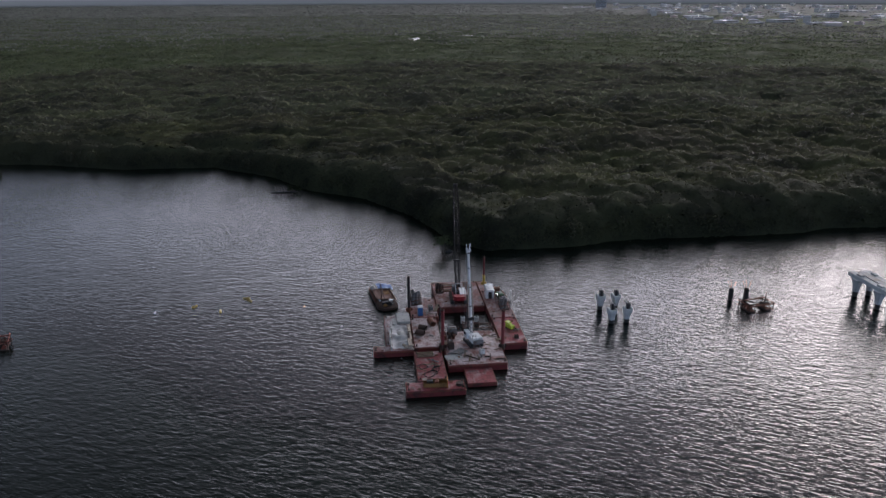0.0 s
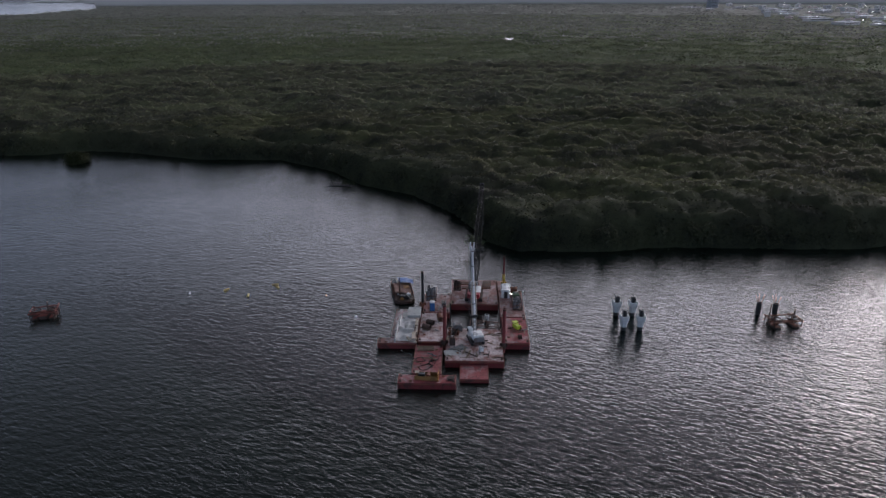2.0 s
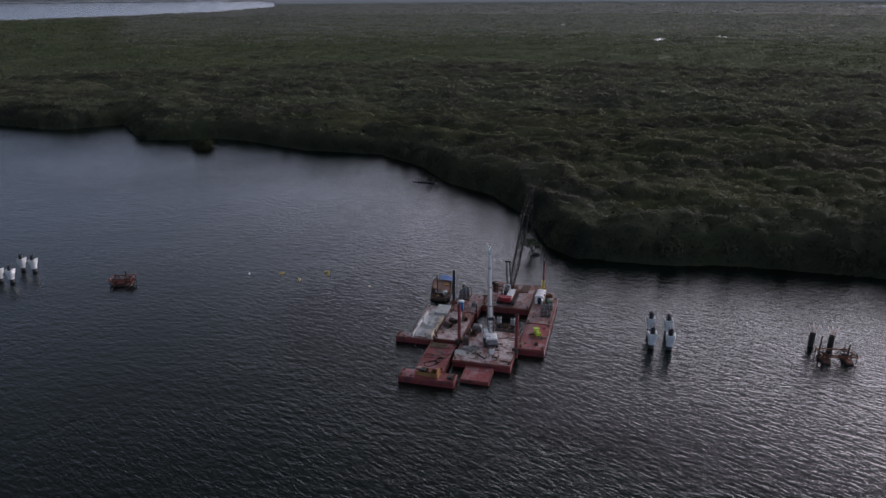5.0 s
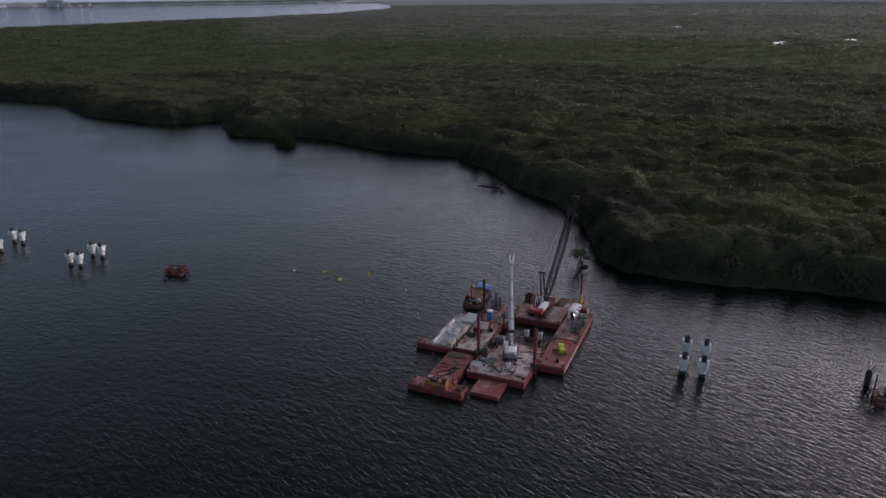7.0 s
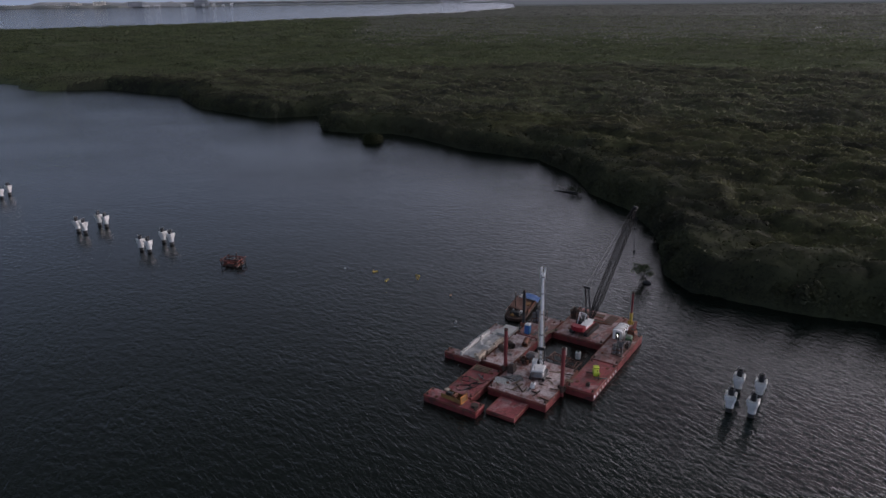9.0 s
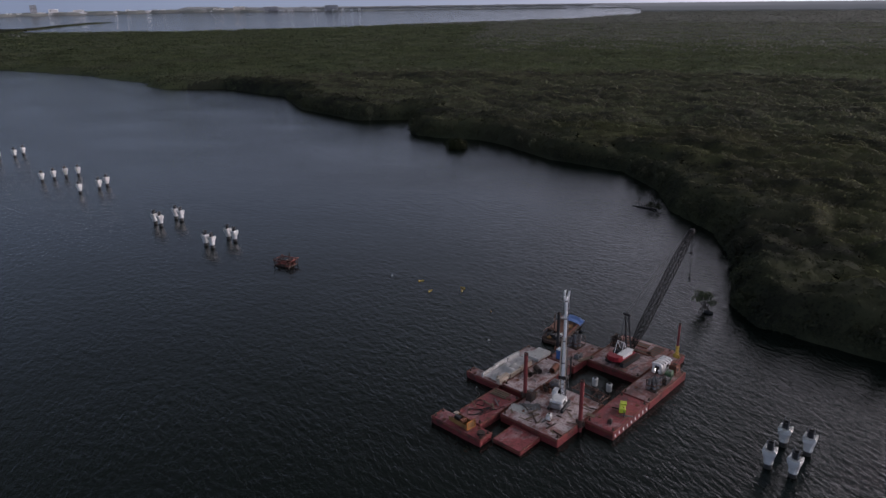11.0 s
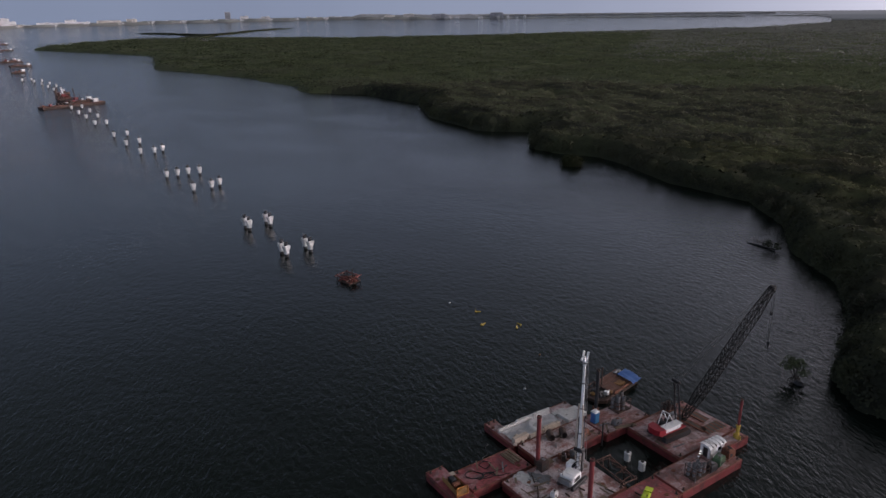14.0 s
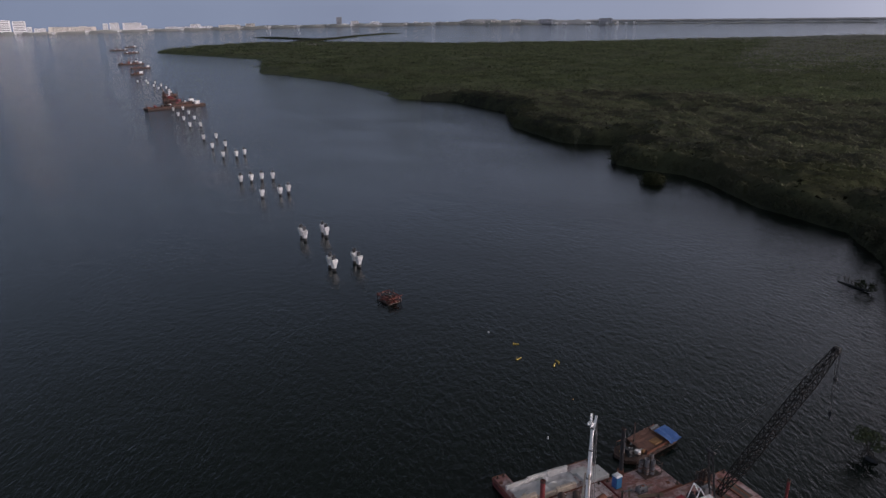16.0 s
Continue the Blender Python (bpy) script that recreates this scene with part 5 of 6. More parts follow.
for k in range(7):
    part("board", Geo().box((0, -0.9 + 0.3 * k, 0.12 + 0.14 * (k % 2)), (3.6 - 0.3 * (k % 3), 0.26, 0.14)), TIMBER, t)

# low concrete walls and a floor of slurry on the slab barge
SLABS = [(-14.45, 126.4, 0.34, 4.0, 0.85, 0), (-14.5, 130.3, 0.38, 3.7, 1.1, -1.5), (-14.2, 134.0, 0.4, 3.8, 1.3, -2), (-11.2, 138.9, 3.0, 4.6, 0.7, 1), (-10.5, 126.0, 0.8, 3.2, 1.05, 2),
         (-10.1, 129.4, 0.4, 3.2, 0.8, 1), (-10.25, 133.0, 0.6, 3.6, 0.95, -1), (-13.3, 137.6, 1.0, 3.0, 0.35, 3)]
for k, (x, y, w, d, hgt, rz) in enumerate(SLABS):
    t = thing("concrete_slab", "pale grey precast concrete slab " + ("edging the slurry floor" if w < 0.9 else "lying at the barge's end"), "slab", (x, y, 1.345), rz, "concrete slabs")
    part("panel", Geo().box((0, 0, hgt / 2), (w, d, hgt), ch=0.03), CONCRETE_WARM if k in (4, 5, 6) else CONCRETE, t)
    if d > 3.5:
        for q in (-0.3, 0.3):
            part("lifting_eye", Geo().pipe((0, d * q, hgt), (0, d * q + 0.05, hgt), 0.12, 0.03, 10), RUST_DARK, t)
n, m = 9, 26
g = Geo()
vs = [(-1.75 + 3.5 * i / (n - 1), -5.6 + 11.2 * j / (m - 1), 0.1 + 0.75 * max(0, noise.noise(Vector((i * 0.3, j * 0.3, 8))) + 0.2)) for j in range(m) for i in range(n)]
g.add(vs, [(j * n + i, j * n + i + 1, (j + 1) * n + i + 1, (j + 1) * n + i) for j in range(m - 1) for i in range(n - 1)])
t = thing("slurry_floor", "wet grey slurry spread between the concrete walls", "slurry", (-12.45, 130.4, 1.345))
part("slurry", g, SLUDGE, t, smooth=True)
rng = random.Random(31)
for k in range(16):
    x, y = -9.6 - rng.random() * 2.2, 124.3 + rng.random() * 1.9
    r = rng.uniform(0.2, 0.5)
    t = thing("rubble_lump", "buff lump of broken concrete on the narrow barge", "rubble", (min(x, -10.0), y, 1.34), rng.uniform(0, 180), "rubble lumps")
    rings = [[(r * q * rng.uniform(0.8, 1.2) * math.cos(a), r * q * rng.uniform(0.7, 1.1) * math.sin(a), r * z) for a in np.linspace(0, 6.28, 7, False)] for q, z in ((0.9, 0.0), (1.05, 0.45), (0.75, 0.9), (0.25, 1.1))]
    part("lump", Geo().loft(rings), CONCRETE_WARM, t)
# a spill of pale sand on the slabs
g = Geo()
n, m = 18, 5
vs = [(0, 0, 0.8)]
for j in range(1, m + 1):
    for i in range(n):
        a = 2 * math.pi * i / n
        rr = j / m * (1 + 0.15 * math.sin(3 * a + 1))
        vs.append((1.0 * rr * math.cos(a), 1.9 * rr * math.sin(a), max(0.62 * (1 - (j / m) ** 1.5), 0.0) + 0.02 * math.sin(7 * a + j)))
fs = [(0, 1 + i, 1 + (i + 1) % n) for i in range(n)] + [(1 + (j - 1) * n + i, 1 + j * n + i, 1 + j * n + (i + 1) % n, 1 + (j - 1) * n + (i + 1) % n) for j in range(1, m) for i in range(n)]
g.add(vs, fs)
t = thing("sand_heap", "low heap of pale sand in the slurry", "heap", (-12.1, 131.6, 1.345 + 0.12), 0)
part("sand", g, CONCRETE, t, smooth=True)


# ---------------------------------------------------------------- bridge piles in the lagoon
HERE[0] = Matrix.Identity(4)
rng = random.Random(31)


def rounded(h, z, cut=0.3):
    c = h * cut
    return [(h, -h + c, z), (h, h - c, z), (h - c, h, z), (-h + c, h, z), (-h, h - c, z), (-h, -h + c, z), (-h + c, -h, z), (h - c, -h, z)]


PILE_LABEL = "bridge pile with flared white concrete head and dark stub"
proto = thing("bridge_pile", PILE_LABEL, "pile", (37.15, 141.2, 0), 0, "bridge piles")
part("shaft", Geo().cyl((0, 0, -6), (0, 0, 1.5), 0.66, 0.66, 18), PILE_WET, proto, "dark wet pile shaft")
hd = part("head", Geo().loft([rounded(0.68, 0.95, 0.5), rounded(0.7, 1.6, 0.5), rounded(0.8, 2.1, 0.42), rounded(0.98, 2.75, 0.3), rounded(1.0, 3.4, 0.26), rounded(0.95, 3.48, 0.26)]), PILE_WHITE, proto, "flared white concrete head")
for s in (-1, 1):
    part("prong", Geo().loft([[(s * a, b, z) for a, b in ((0.6, -0.92), (0.98, -0.92), (0.98, 0.92), (0.6, 0.92))] for z in (3.4, 3.66)] + [[(s * a, b, 3.76) for a, b in ((0.68, -0.85), (0.92, -0.85), (0.92, 0.85), (0.68, 0.85))]]), PILE_WHITE, hd)
part("stub", Geo().pipe((0, 0, 3.3), (0, 0, 4.7), 0.5, 0.1, 16), STEEL_DARK, proto, "dark steel stub")
for s in (-1, 1):
    part("starter_bar", Geo().beam((s * 0.42, -0.35, 3.4), (s * 0.5, -0.4, 5.15), 0.13), STEEL_GREY, proto)
    part("starter_bar", Geo().beam((s * 0.36, 0.35, 4.4), (s * 0.4, 0.4, 5.1), 0.12), STEEL_GREY, proto)
SPOTS = [(41.0, 141.2), (37.1, 133.5), (40.85, 133.6),
         (-130.0, 135.8), (-133.8, 135.8), (-130.0, 143.9), (-133.8, 143.9), (-164.2, 137.0), (-168.0, 137.0), (-164.4, 144.8), (-168.2, 144.8),
         (-267, 137), (-267, 142), (-267, 147), (-266, 152), (-233.5, 139), (-234, 147), (-236, 151.2),
         (-404, 143), (-405, 151), (-368, 142), (-370.5, 150), (-335, 142), (-334, 149), (-336.5, 154),
         (-465, 151), (-467, 144), (-505, 153), (-503, 145), (-533, 145), (-540, 154), (-570, 146), (-572, 154)]
for k, (x, y) in enumerate(SPOTS):
    low = rng.uniform(-0.12, 0.12)
    copy_thing(proto, pose(x, y, low, rng.uniform(-1, 1), rng.uniform(-1, 1), rng.uniform(-8, 8)))

for x, y in ((2.9, 138.4), (6.1, 138.2)):
    t = thing("pile_sleeve", "white concrete pile sleeve standing in the barges' pool", "pile", (x, y, 0), 0, "pile sleeves")
    part("sleeve", Geo().loft([rounded(0.48, -3, 0.45), rounded(0.49, 1.0, 0.45), rounded(0.52, 1.5, 0.4), rounded(0.47, 1.6, 0.4)]), PILE_WHITE, t)
    part("stub", Geo().pipe((0, 0, 1.5), (0, 0, 1.85), 0.3, 0.08, 14), STEEL_DARK, t)

# bare casings with wires, and the guide raft beside them
for x, y in ((71.2, 141.6), (74.9, 141.0)):
    t = thing("pile_casing", "dark bare steel pile casing with thin wires on top", "casing", (x, y, 0), 0, "pile casings")
    part("tube", Geo().pipe((0, 0, -6), (0, 0, 3.0), 0.6, 0.06, 20), PILE_WET, t)
    part("fill", Geo().cyl((0, 0, 2.3), (0, 0, 2.7), 0.53, 0.53, 16), RUST_DARK, t)
    for k in range(5):
        a = 1.26 * k
        part("wire", Geo().run([(0.45 * math.cos(a), 0.45 * math.sin(a), 2.6), (0.6 * math.cos(a), 0.6 * math.sin(a), 3.9), (1.1 * math.cos(a + 0.2), 1.1 * math.sin(a + 0.2), 5.0)], 0.04, 5), RUST, t)


def guide_raft(x, y, rz, w, d, material, dark, label, seed, mast=(), closed=False):
    """A low float with a tubular pile guide on it."""
    rg = random.Random(seed)
    t = thing("guide_raft", label, "raft", (x, y, 0), rz, "guide rafts")
    for s in (-1, 1):
        part("float", Geo().loft([[(s * w * 0.31 + x * w * 0.12 * q, y * d * 0.44 * q, z) for x, y in ((-1, -0.8), (-0.7, -1), (0.7, -1), (1, -0.8), (1, 0.8), (0.7, 1), (-0.7, 1), (-1, 0.8))] for q, z in ((0.9, -0.6), (1.0, -0.1), (1.0, 0.2), (0.92, 0.32))]), dark, t)
        part("deck", Geo().box((s * w * 0.31, 0, 0.36), (w * 0.16, d * 0.78, 0.08)), material, t)
        part("side_rail", Geo().cyl((s * w * 0.47, -d / 2, 1.7), (s * w * 0.47, d / 2, 1.9), 0.09, 0.09, 8), material, t)
        for q in (-1, 0, 1):
            part("post", Geo().cyl((s * w * 0.45, q * d * 0.42, 0.1), (s * w * 0.45 + rg.uniform(-0.2, 0.2), q * d * 0.42, 1.7 + rg.uniform(0, 0.8)), 0.12, 0.1, 8), dark, t)
    if closed:
        part("float", Geo().box((0, 0.1, 0.2), (w * 0.3, d * 0.8, 1.1), ch=0.12), dark, t)
        part("deck", Geo().box((0, 0.1, 0.82), (w * 0.32, d * 0.8, 0.1)), material, t)
    for k, zz in ((-1, 1.5), (0, 1.2), (1, 1.8)):
        part("cross_beam", Geo().beam((-w * 0.48, k * d * 0.36, zz), (w * 0.48, k * d * 0.36, zz + rg.uniform(-0.3, 0.3)), 0.2, 0.24), material, t)
    for x, y, z in mast:
        part("guide_post", Geo().cyl((x * w, y * d, 0.3), (x * w + 0.15, y * d, z), 0.15, 0.13, 10), dark, t)
    for k in range(2):
        cx = (-0.24 + 0.5 * k) * w
        g = Geo()
        for i in range(14):
            a0, a1 = 2 * math.pi * i / 14, 2 * math.pi * (i + 1) / 14
            g.cyl((cx + 1.0 * math.cos(a0), 0.95 * math.sin(a0), 1.75), (cx + 1.0 * math.cos(a1), 0.95 * math.sin(a1), 1.75), 0.13, 0.13, 6, False)
        part("guide_ring", g, dark, t)
    for k in range(20):
        x, y, a = (rg.choice((-0.32, 0.32)) + rg.uniform(-0.14, 0.14)) * w, rg.uniform(-0.36, 0.36) * d, rg.uniform(0, 6.28)
        r = rg.uniform(0.7, 1.5)
        part("brace", Geo().cyl((x - r * math.cos(a), y - r * math.sin(a), rg.uniform(0.5, 0.9)), (x + r * math.cos(a), y + r * math.sin(a), rg.uniform(1.2, 2.5)), 0.08, 0.07, 6), material if k % 2 else dark, t)
    part("winch", Geo().box((w * 0.3, d * 0.1, 0.7), (0.9, 0.7, 0.64), ch=0.1).cyl((w * 0.3 - 0.6, d * 0.1, 1.1), (w * 0.3 + 0.6, d * 0.1, 1.1), 0.28, 0.28, 12), dark, t)
    part("tool_box", Geo().box((-w * 0.3, -d * 0.1, 0.65), (0.9, 0.7, 0.55), ch=0.08), material, t)


guide_raft(74.5, 135.7, 8, 7.4, 4.6, RUST, RUST_DARK, "rusty steel pile guide raft beside two bare casings", 1, ((-0.42, 0.2, 5.2), (0.32, 0.0, 4.0)))
guide_raft(-99.6, 141.0, 14, 6.0, 4.6, RAFT_RED, RUST_DARK, "rusty red pile guide raft alone on the water", 2, ((0.1, 0.2, 3.4),), True)

# a finished pier with its cap beams
pier = thing("bridge_pier", "pale concrete bridge pier with cap beams on four piles", "pier", (105.4, 135.6, 0))
for dx in (-1.9, 1.9):
    for dy in (3.6, -4.2):
        sh = part("column", Geo().cyl((dx, dy, -6), (dx, dy, 1.6), 0.66, 0.66, 18), PILE_WET, pier)
        part("column_head", Geo().loft([[(dx + a, dy + b, z) for a, b, z in rounded(h, z0, 0.4)] for h, z0 in ((0.68, 1.3), (0.72, 2.4), (1.0, 3.6), (1.3, 4.6))]), PILE_WHITE, sh, "flared white head")
    part("cap_beam", Geo().box((dx, -0.3, 5.1), (1.6, 13.5, 1.0), ch=0.06), PILE_WHITE, pier, "pale cap beam")
for k in range(4):
    part("bearing_block", Geo().box((-1.9 + 3.8 * (k % 2), -4.0 + 7 * (k // 2), 5.8), (1.0, 1.6, 0.5), ch=0.05), CONCRETE, pier)
part("walkway", Geo().box((0, -0.3, 5.72), (2.0, 12.0, 0.12)), STEEL_GREY, pier)
for k in range(6):
    part("rail_post", Geo().cyl((-2.6, -6.0 + 2.4 * k, 5.6), (-2.6, -6.0 + 2.4 * k, 6.7), 0.04, 0.04, 6), STEEL_GREY, pier)

# ---------------------------------------------------------------- boats and buoys
wb = thing("work_raft", "rust brown work raft with a sheet roof and blue tarpaulin", "raft", (-14.6, 154.0, 0), 9)
part("hull", Geo().loft([[(x, y, z) for x, y in ((-2.5 * s, -5.2 * s), (-1.3 * s, -6.6 * s), (1.3 * s, -6.6 * s), (2.5 * s, -5.2 * s), (2.6 * s, 6.0 * s), (-2.6 * s, 6.0 * s))] for s, z in ((0.92, -0.6), (1.0, 0.2), (1.0, 0.75))]), RUST_DARK, wb)
part("deck", Geo().box((0, 0.2, 0.78), (4.7, 11.0, 0.08)), RUST_DARK, wb, "dark rusted deck")
for q in (-1, 1):
    part("bulwark", Geo().beam((q * 2.45, -2.4, 1.1), (q * 2.45, 5.8, 1.1), 0.08, 0.6), RUST, wb)
    for y in (-4.9, -3.7, -2.4):
        part("rail_post", Geo().cyl((q * 2.3, y, 0.8), (q * 2.3, y, 1.9), 0.05, 0.05, 6), RUST_DARK, wb)
    part("hand_rail", Geo().cyl((q * 2.3, -4.9, 1.85), (q * 2.3, -2.4, 1.9), 0.045, 0.045, 6), RUST, wb)
# low rusted cover over the middle
n, m = 10, 9
vs = [(-2.2 + 4.4 * i / (n - 1), -2.6 + 6.2 * j / (m - 1), 1.75 - 0.07 * i + 0.1 * noise.noise(Vector((i * 0.8, j * 0.5, 2))) + 0.05 * (i % 2)) for j in range(m) for i in range(n)]
g = Geo().add(vs, [(j * n + i, j * n + i + 1, (j + 1) * n + i + 1, (j + 1) * n + i) for j in range(m - 1) for i in range(n - 1)])
g.add([(x, y, z - 0.04) for x, y, z in vs], [((j + 1) * n + i, (j + 1) * n + i + 1, j * n + i + 1, j * n + i) for j in range(m - 1) for i in range(n - 1)])
part("cover_sheet", g, BROWN, wb, "rust brown sheet cover")
for x, y in ((-2.1, -2.4), (2.0, -2.4), (-2.1, 0.5), (2.0, 0.5), (-2.1, 3.4), (2.0, 3.4)):
    part("cover_post", Geo().cyl((x, y, 0.8), (x, y, 1.7 - 0.15 * (x + 2.2)), 0.07, 0.07, 8), RUST_DARK, wb)
rgx = random.Random(61)
for k in range(13):
    x, y, r = rgx.uniform(-1.9, 1.9), rgx.uniform(-5.7, -2.0), rgx.uniform(0.22, 0.5)
    part("bundle", Geo().loft([[(x + r * q * rgx.uniform(0.7, 1.3) * math.cos(a), y + r * q * rgx.uniform(0.7, 1.3) * math.sin(a), 0.8 + z * r) for a in np.linspace(0, 6.28, 7, False)] for q, z in ((1.0, 0), (1.05, 0.5), (0.7, 1.0), (0.2, 1.25))]), rgx.choice((STEEL_GREY, STEEL_DARK, WHITE, RUST, STEEL_DARK, OCHRE)), wb)
nx, ny = 12, 9
g = Geo()
vs = [(-0.6 + 3.8 * i / (nx - 1), 3.2 + 3.2 * j / (ny - 1), 2.0 - 0.6 * (i / (nx - 1)) ** 2 - 0.25 * abs(math.sin(j * 1.3)) * (i / (nx - 1)) + 0.22 * noise.noise(Vector((i * 0.6, j * 0.6, 1)))) for j in range(ny) for i in range(nx)]
g.add(vs, [(j * nx + i, j * nx + i + 1, (j + 1) * nx + i + 1, (j + 1) * nx + i) for j in range(ny - 1) for i in range(nx - 1)])
g.add([(x, y, z - 0.03) for x, y, z in vs], [((j + 1) * nx + i, (j + 1) * nx + i + 1, j * nx + i + 1, j * nx + i) for j in range(ny - 1) for i in range(nx - 1)])
part("tarpaulin", g, BLUE, wb, "sagging blue tarpaulin roof", True)
for x, y in ((-0.5, 3.5), (2.3, 3.5), (-0.5, 5.8), (2.3, 5.8)):
    part("tarp_post", Geo().cyl((x, y, 0.8), (x, y, 2.0 - 0.14 * (x + 2.3)), 0.06, 0.06, 8), STEEL_GREY, wb)
part("bow_winch", Geo().box((-0.6, -4.6, 1.25), (1.4, 1.0, 0.9), ch=0.1).cyl((0.4, -5.1, 1.3), (0.4, -4.0, 1.3), 0.45, 0.45, 14), STEEL_DARK, wb)
part("crate", Geo().box((1.2, -3.4, 1.15), (0.9, 0.7, 0.7), ch=0.04), WHITE, wb, "white crate")
part("fuel_tank", Geo().cyl((-1.6, 3.6, 1.35), (-1.6, 5.6, 1.35), 0.5, 0.5, 16), STEEL_GREY, wb)
part("box", Geo().box((0.9, 1.6, 1.25), (1.9, 2.0, 0.35), ch=0.06), OCHRE, wb)
part("mast", Geo().cyl((-0.9, -1.9, 0.8), (-0.9, -1.9, 5.4), 0.15, 0.12, 10), RUST_DARK, wb, "dark steel mast")
part("mast_stay", Geo().run([(-0.9, -1.9, 5.2), (-0.6, -6.2, 0.9)], 0.025, 5).run([(-0.9, -1.9, 5.2), (-2.1, 3.4, 1.7)], 0.025, 5), STEEL_DARK, wb)

# a lone young mangrove out in the water
t = thing("lone_mangrove", "grey half-bare mangrove standing alone in the shallows", "tree", (5.6, 186.6, 0), 0)
rg = np.random.RandomState(23)
n = 11
la, lr = rg.uniform(0, 6.28, n), np.sqrt(rg.uniform(0.05, 1, n))
lx, ly, lz = np.cos(la) * lr * 2.1 - 0.3, np.sin(la) * lr * 1.7, rg.uniform(2.4, 4.2, n)
v = crown_cards(lx, ly, lz, rg.uniform(0.8, 1.35, n), rg.uniform(0.5, 0.95, n), 80, 0.22, rg)
part("crown", crown_mesh("crown", v, PALED_LEAVES), PALED_LEAVES, t, "thin grey-green crown")
for k in range(n):
    part("limb", Geo().run([(0.0, 0.0, 0.3), (0.35 * lx[k], 0.35 * ly[k], 0.5 * lz[k]), (lx[k], ly[k], lz[k] + 0.3)], 0.06, 6), BARK, t, "thin grey limb")
for k in range(10):
    a = 6.28 * k / 10
    r = rg.uniform(0.9, 1.7)
    part("prop_root", Geo().run([(0, 0, rg.uniform(0.8, 1.5)), (0.6 * r * math.cos(a), 0.6 * r * math.sin(a), 0.8), (r * math.cos(a), r * math.sin(a), -0.4)], 0.08, 5), BARK, t)
g = Geo()
g.loft([[(1.2 + r * 1.3 * math.cos(q), -0.7 + r * 0.8 * math.sin(q), z) for q in np.linspace(0, 6.28, 9, False)] for r, z in ((0.8, -0.3), (0.9, 0.2), (0.7, 0.5), (0.25, 0.75))])
part("root_clump", g, STEEL_DARK, t, "dark wet root clump")

for k, (x, y, mat) in enumerate(((-69.5, 154.5, 0), (-61, 156.3, 1), (-54, 152.6, 1), (-47.5, 158.2, 1), (-48.2, 160, 1), (-34, 153, 2), (-25, 140.5, 0))):
    t = thing("marker_buoy", ("small white marker buoy", "yellow marker buoy tilted on the water", "small dull marker buoy")[mat] + (" floating in the lagoon" if mat != 1 else ""), "buoy", (x, y, 0), 40 * k, "marker buoys")
    s = 0.38 if mat == 1 else 0.3
    rg = [[(r * s * math.cos(a), r * s * math.sin(a), z * s) for a in np.linspace(0, 2 * math.pi, 12, False)] for r, z in ((0.3, -0.4), (0.62, -0.05), (0.66, 0.25), (0.4, 0.6), (0.2, 1.0))]
    part("float", Geo().loft(rg), (WHITE, YELLOW, OCHRE)[mat], t)
    part("rod", Geo().cyl((0, 0, 0.9 * s), (0.35 * s, 0.1, 1.9 * s), 0.07 * s, 0.05 * s, 8), (WHITE, YELLOW, OCHRE)[mat], t)
    if mat == 1:
        part("boom_float", Geo().cyl((0.2, 0, 0.08), (1.25, 0.35, 0.1), 0.13, 0.13, 10), YELLOW, t)


# ---------------------------------------------------------------- far barges along the bridge line
def far_barge(x, y, rz, l, w, seed, cranes=0):
    rg = random.Random(seed)
    t = thing("work_barge", "long rusty red work barge with gear on deck", "barge", (x, y, 0), rz, "work barges along the bridge")
    part("hull", Geo().loft([[(a, b, z) for a, b in ((-l / 2 * s, -w / 2), (l / 2 * s, -w / 2), (l / 2 * s, w / 2), (-l / 2 * s, w / 2))] for s, z in ((0.94, -1), (1.0, 0.5), (1.0, 1.7))]), RUST_DARK, t)
    part("deck", Geo().box((0, 0, 1.74), (l - 0.5, w - 0.5, 0.08)), RUST, t)
    for k in range(int(l / 4)):
        sx_, sy_, sz = rg.uniform(1.2, 3.0), rg.uniform(1.2, 2.6), rg.uniform(0.8, 2.2)
        px = rg.uniform(-l / 2 + 2, l / 2 - 2)
        py = rg.uniform(-w / 2 + 1.6, w / 2 - 1.6)
        m = rg.choice((RUST, RUST_DARK, WHITE, RUST_DARK, STEEL_DARK, HULL))
        part("deck_gear", Geo().box((px, py, 1.78 + sz / 2), (sx_, sy_, sz), ch=0.15), m, t)
    part("cabin", Geo().box((l * 0.38, 0, 3.1), (4, 3.2, 2.7), ch=0.1).box((l * 0.38, 0, 4.5), (4.4, 3.6, 0.2)), WHITE, t)
    for k in range(4):
        part("spud", Geo().cyl(((-0.45 + 0.3 * k) * l, w / 2 - 0.5, -4), ((-0.45 + 0.3 * k) * l, w / 2 - 0.5, 4.5 + 3 * rg.random()), 0.3, 0.3, 10), RUST_DARK, t)
    for k in range(cranes):
        b = Vector((-l * 0.1 + 6 * k, 0, 3))
        part("crane_house", Geo().box(b + Vector((0, 0, 1)), (3, 4, 2.2), ch=0.15), HULL, t)
        part("crane_boom", lattice(Geo(), b + Vector((0, 1, 2)), b + Vector((rg.uniform(-4, 4), 6, 9)), 0.9, 0.5, 6, Vector((1, 0, 0)), Vector((0, 0, 1)), 0.12), RUST_DARK, t)


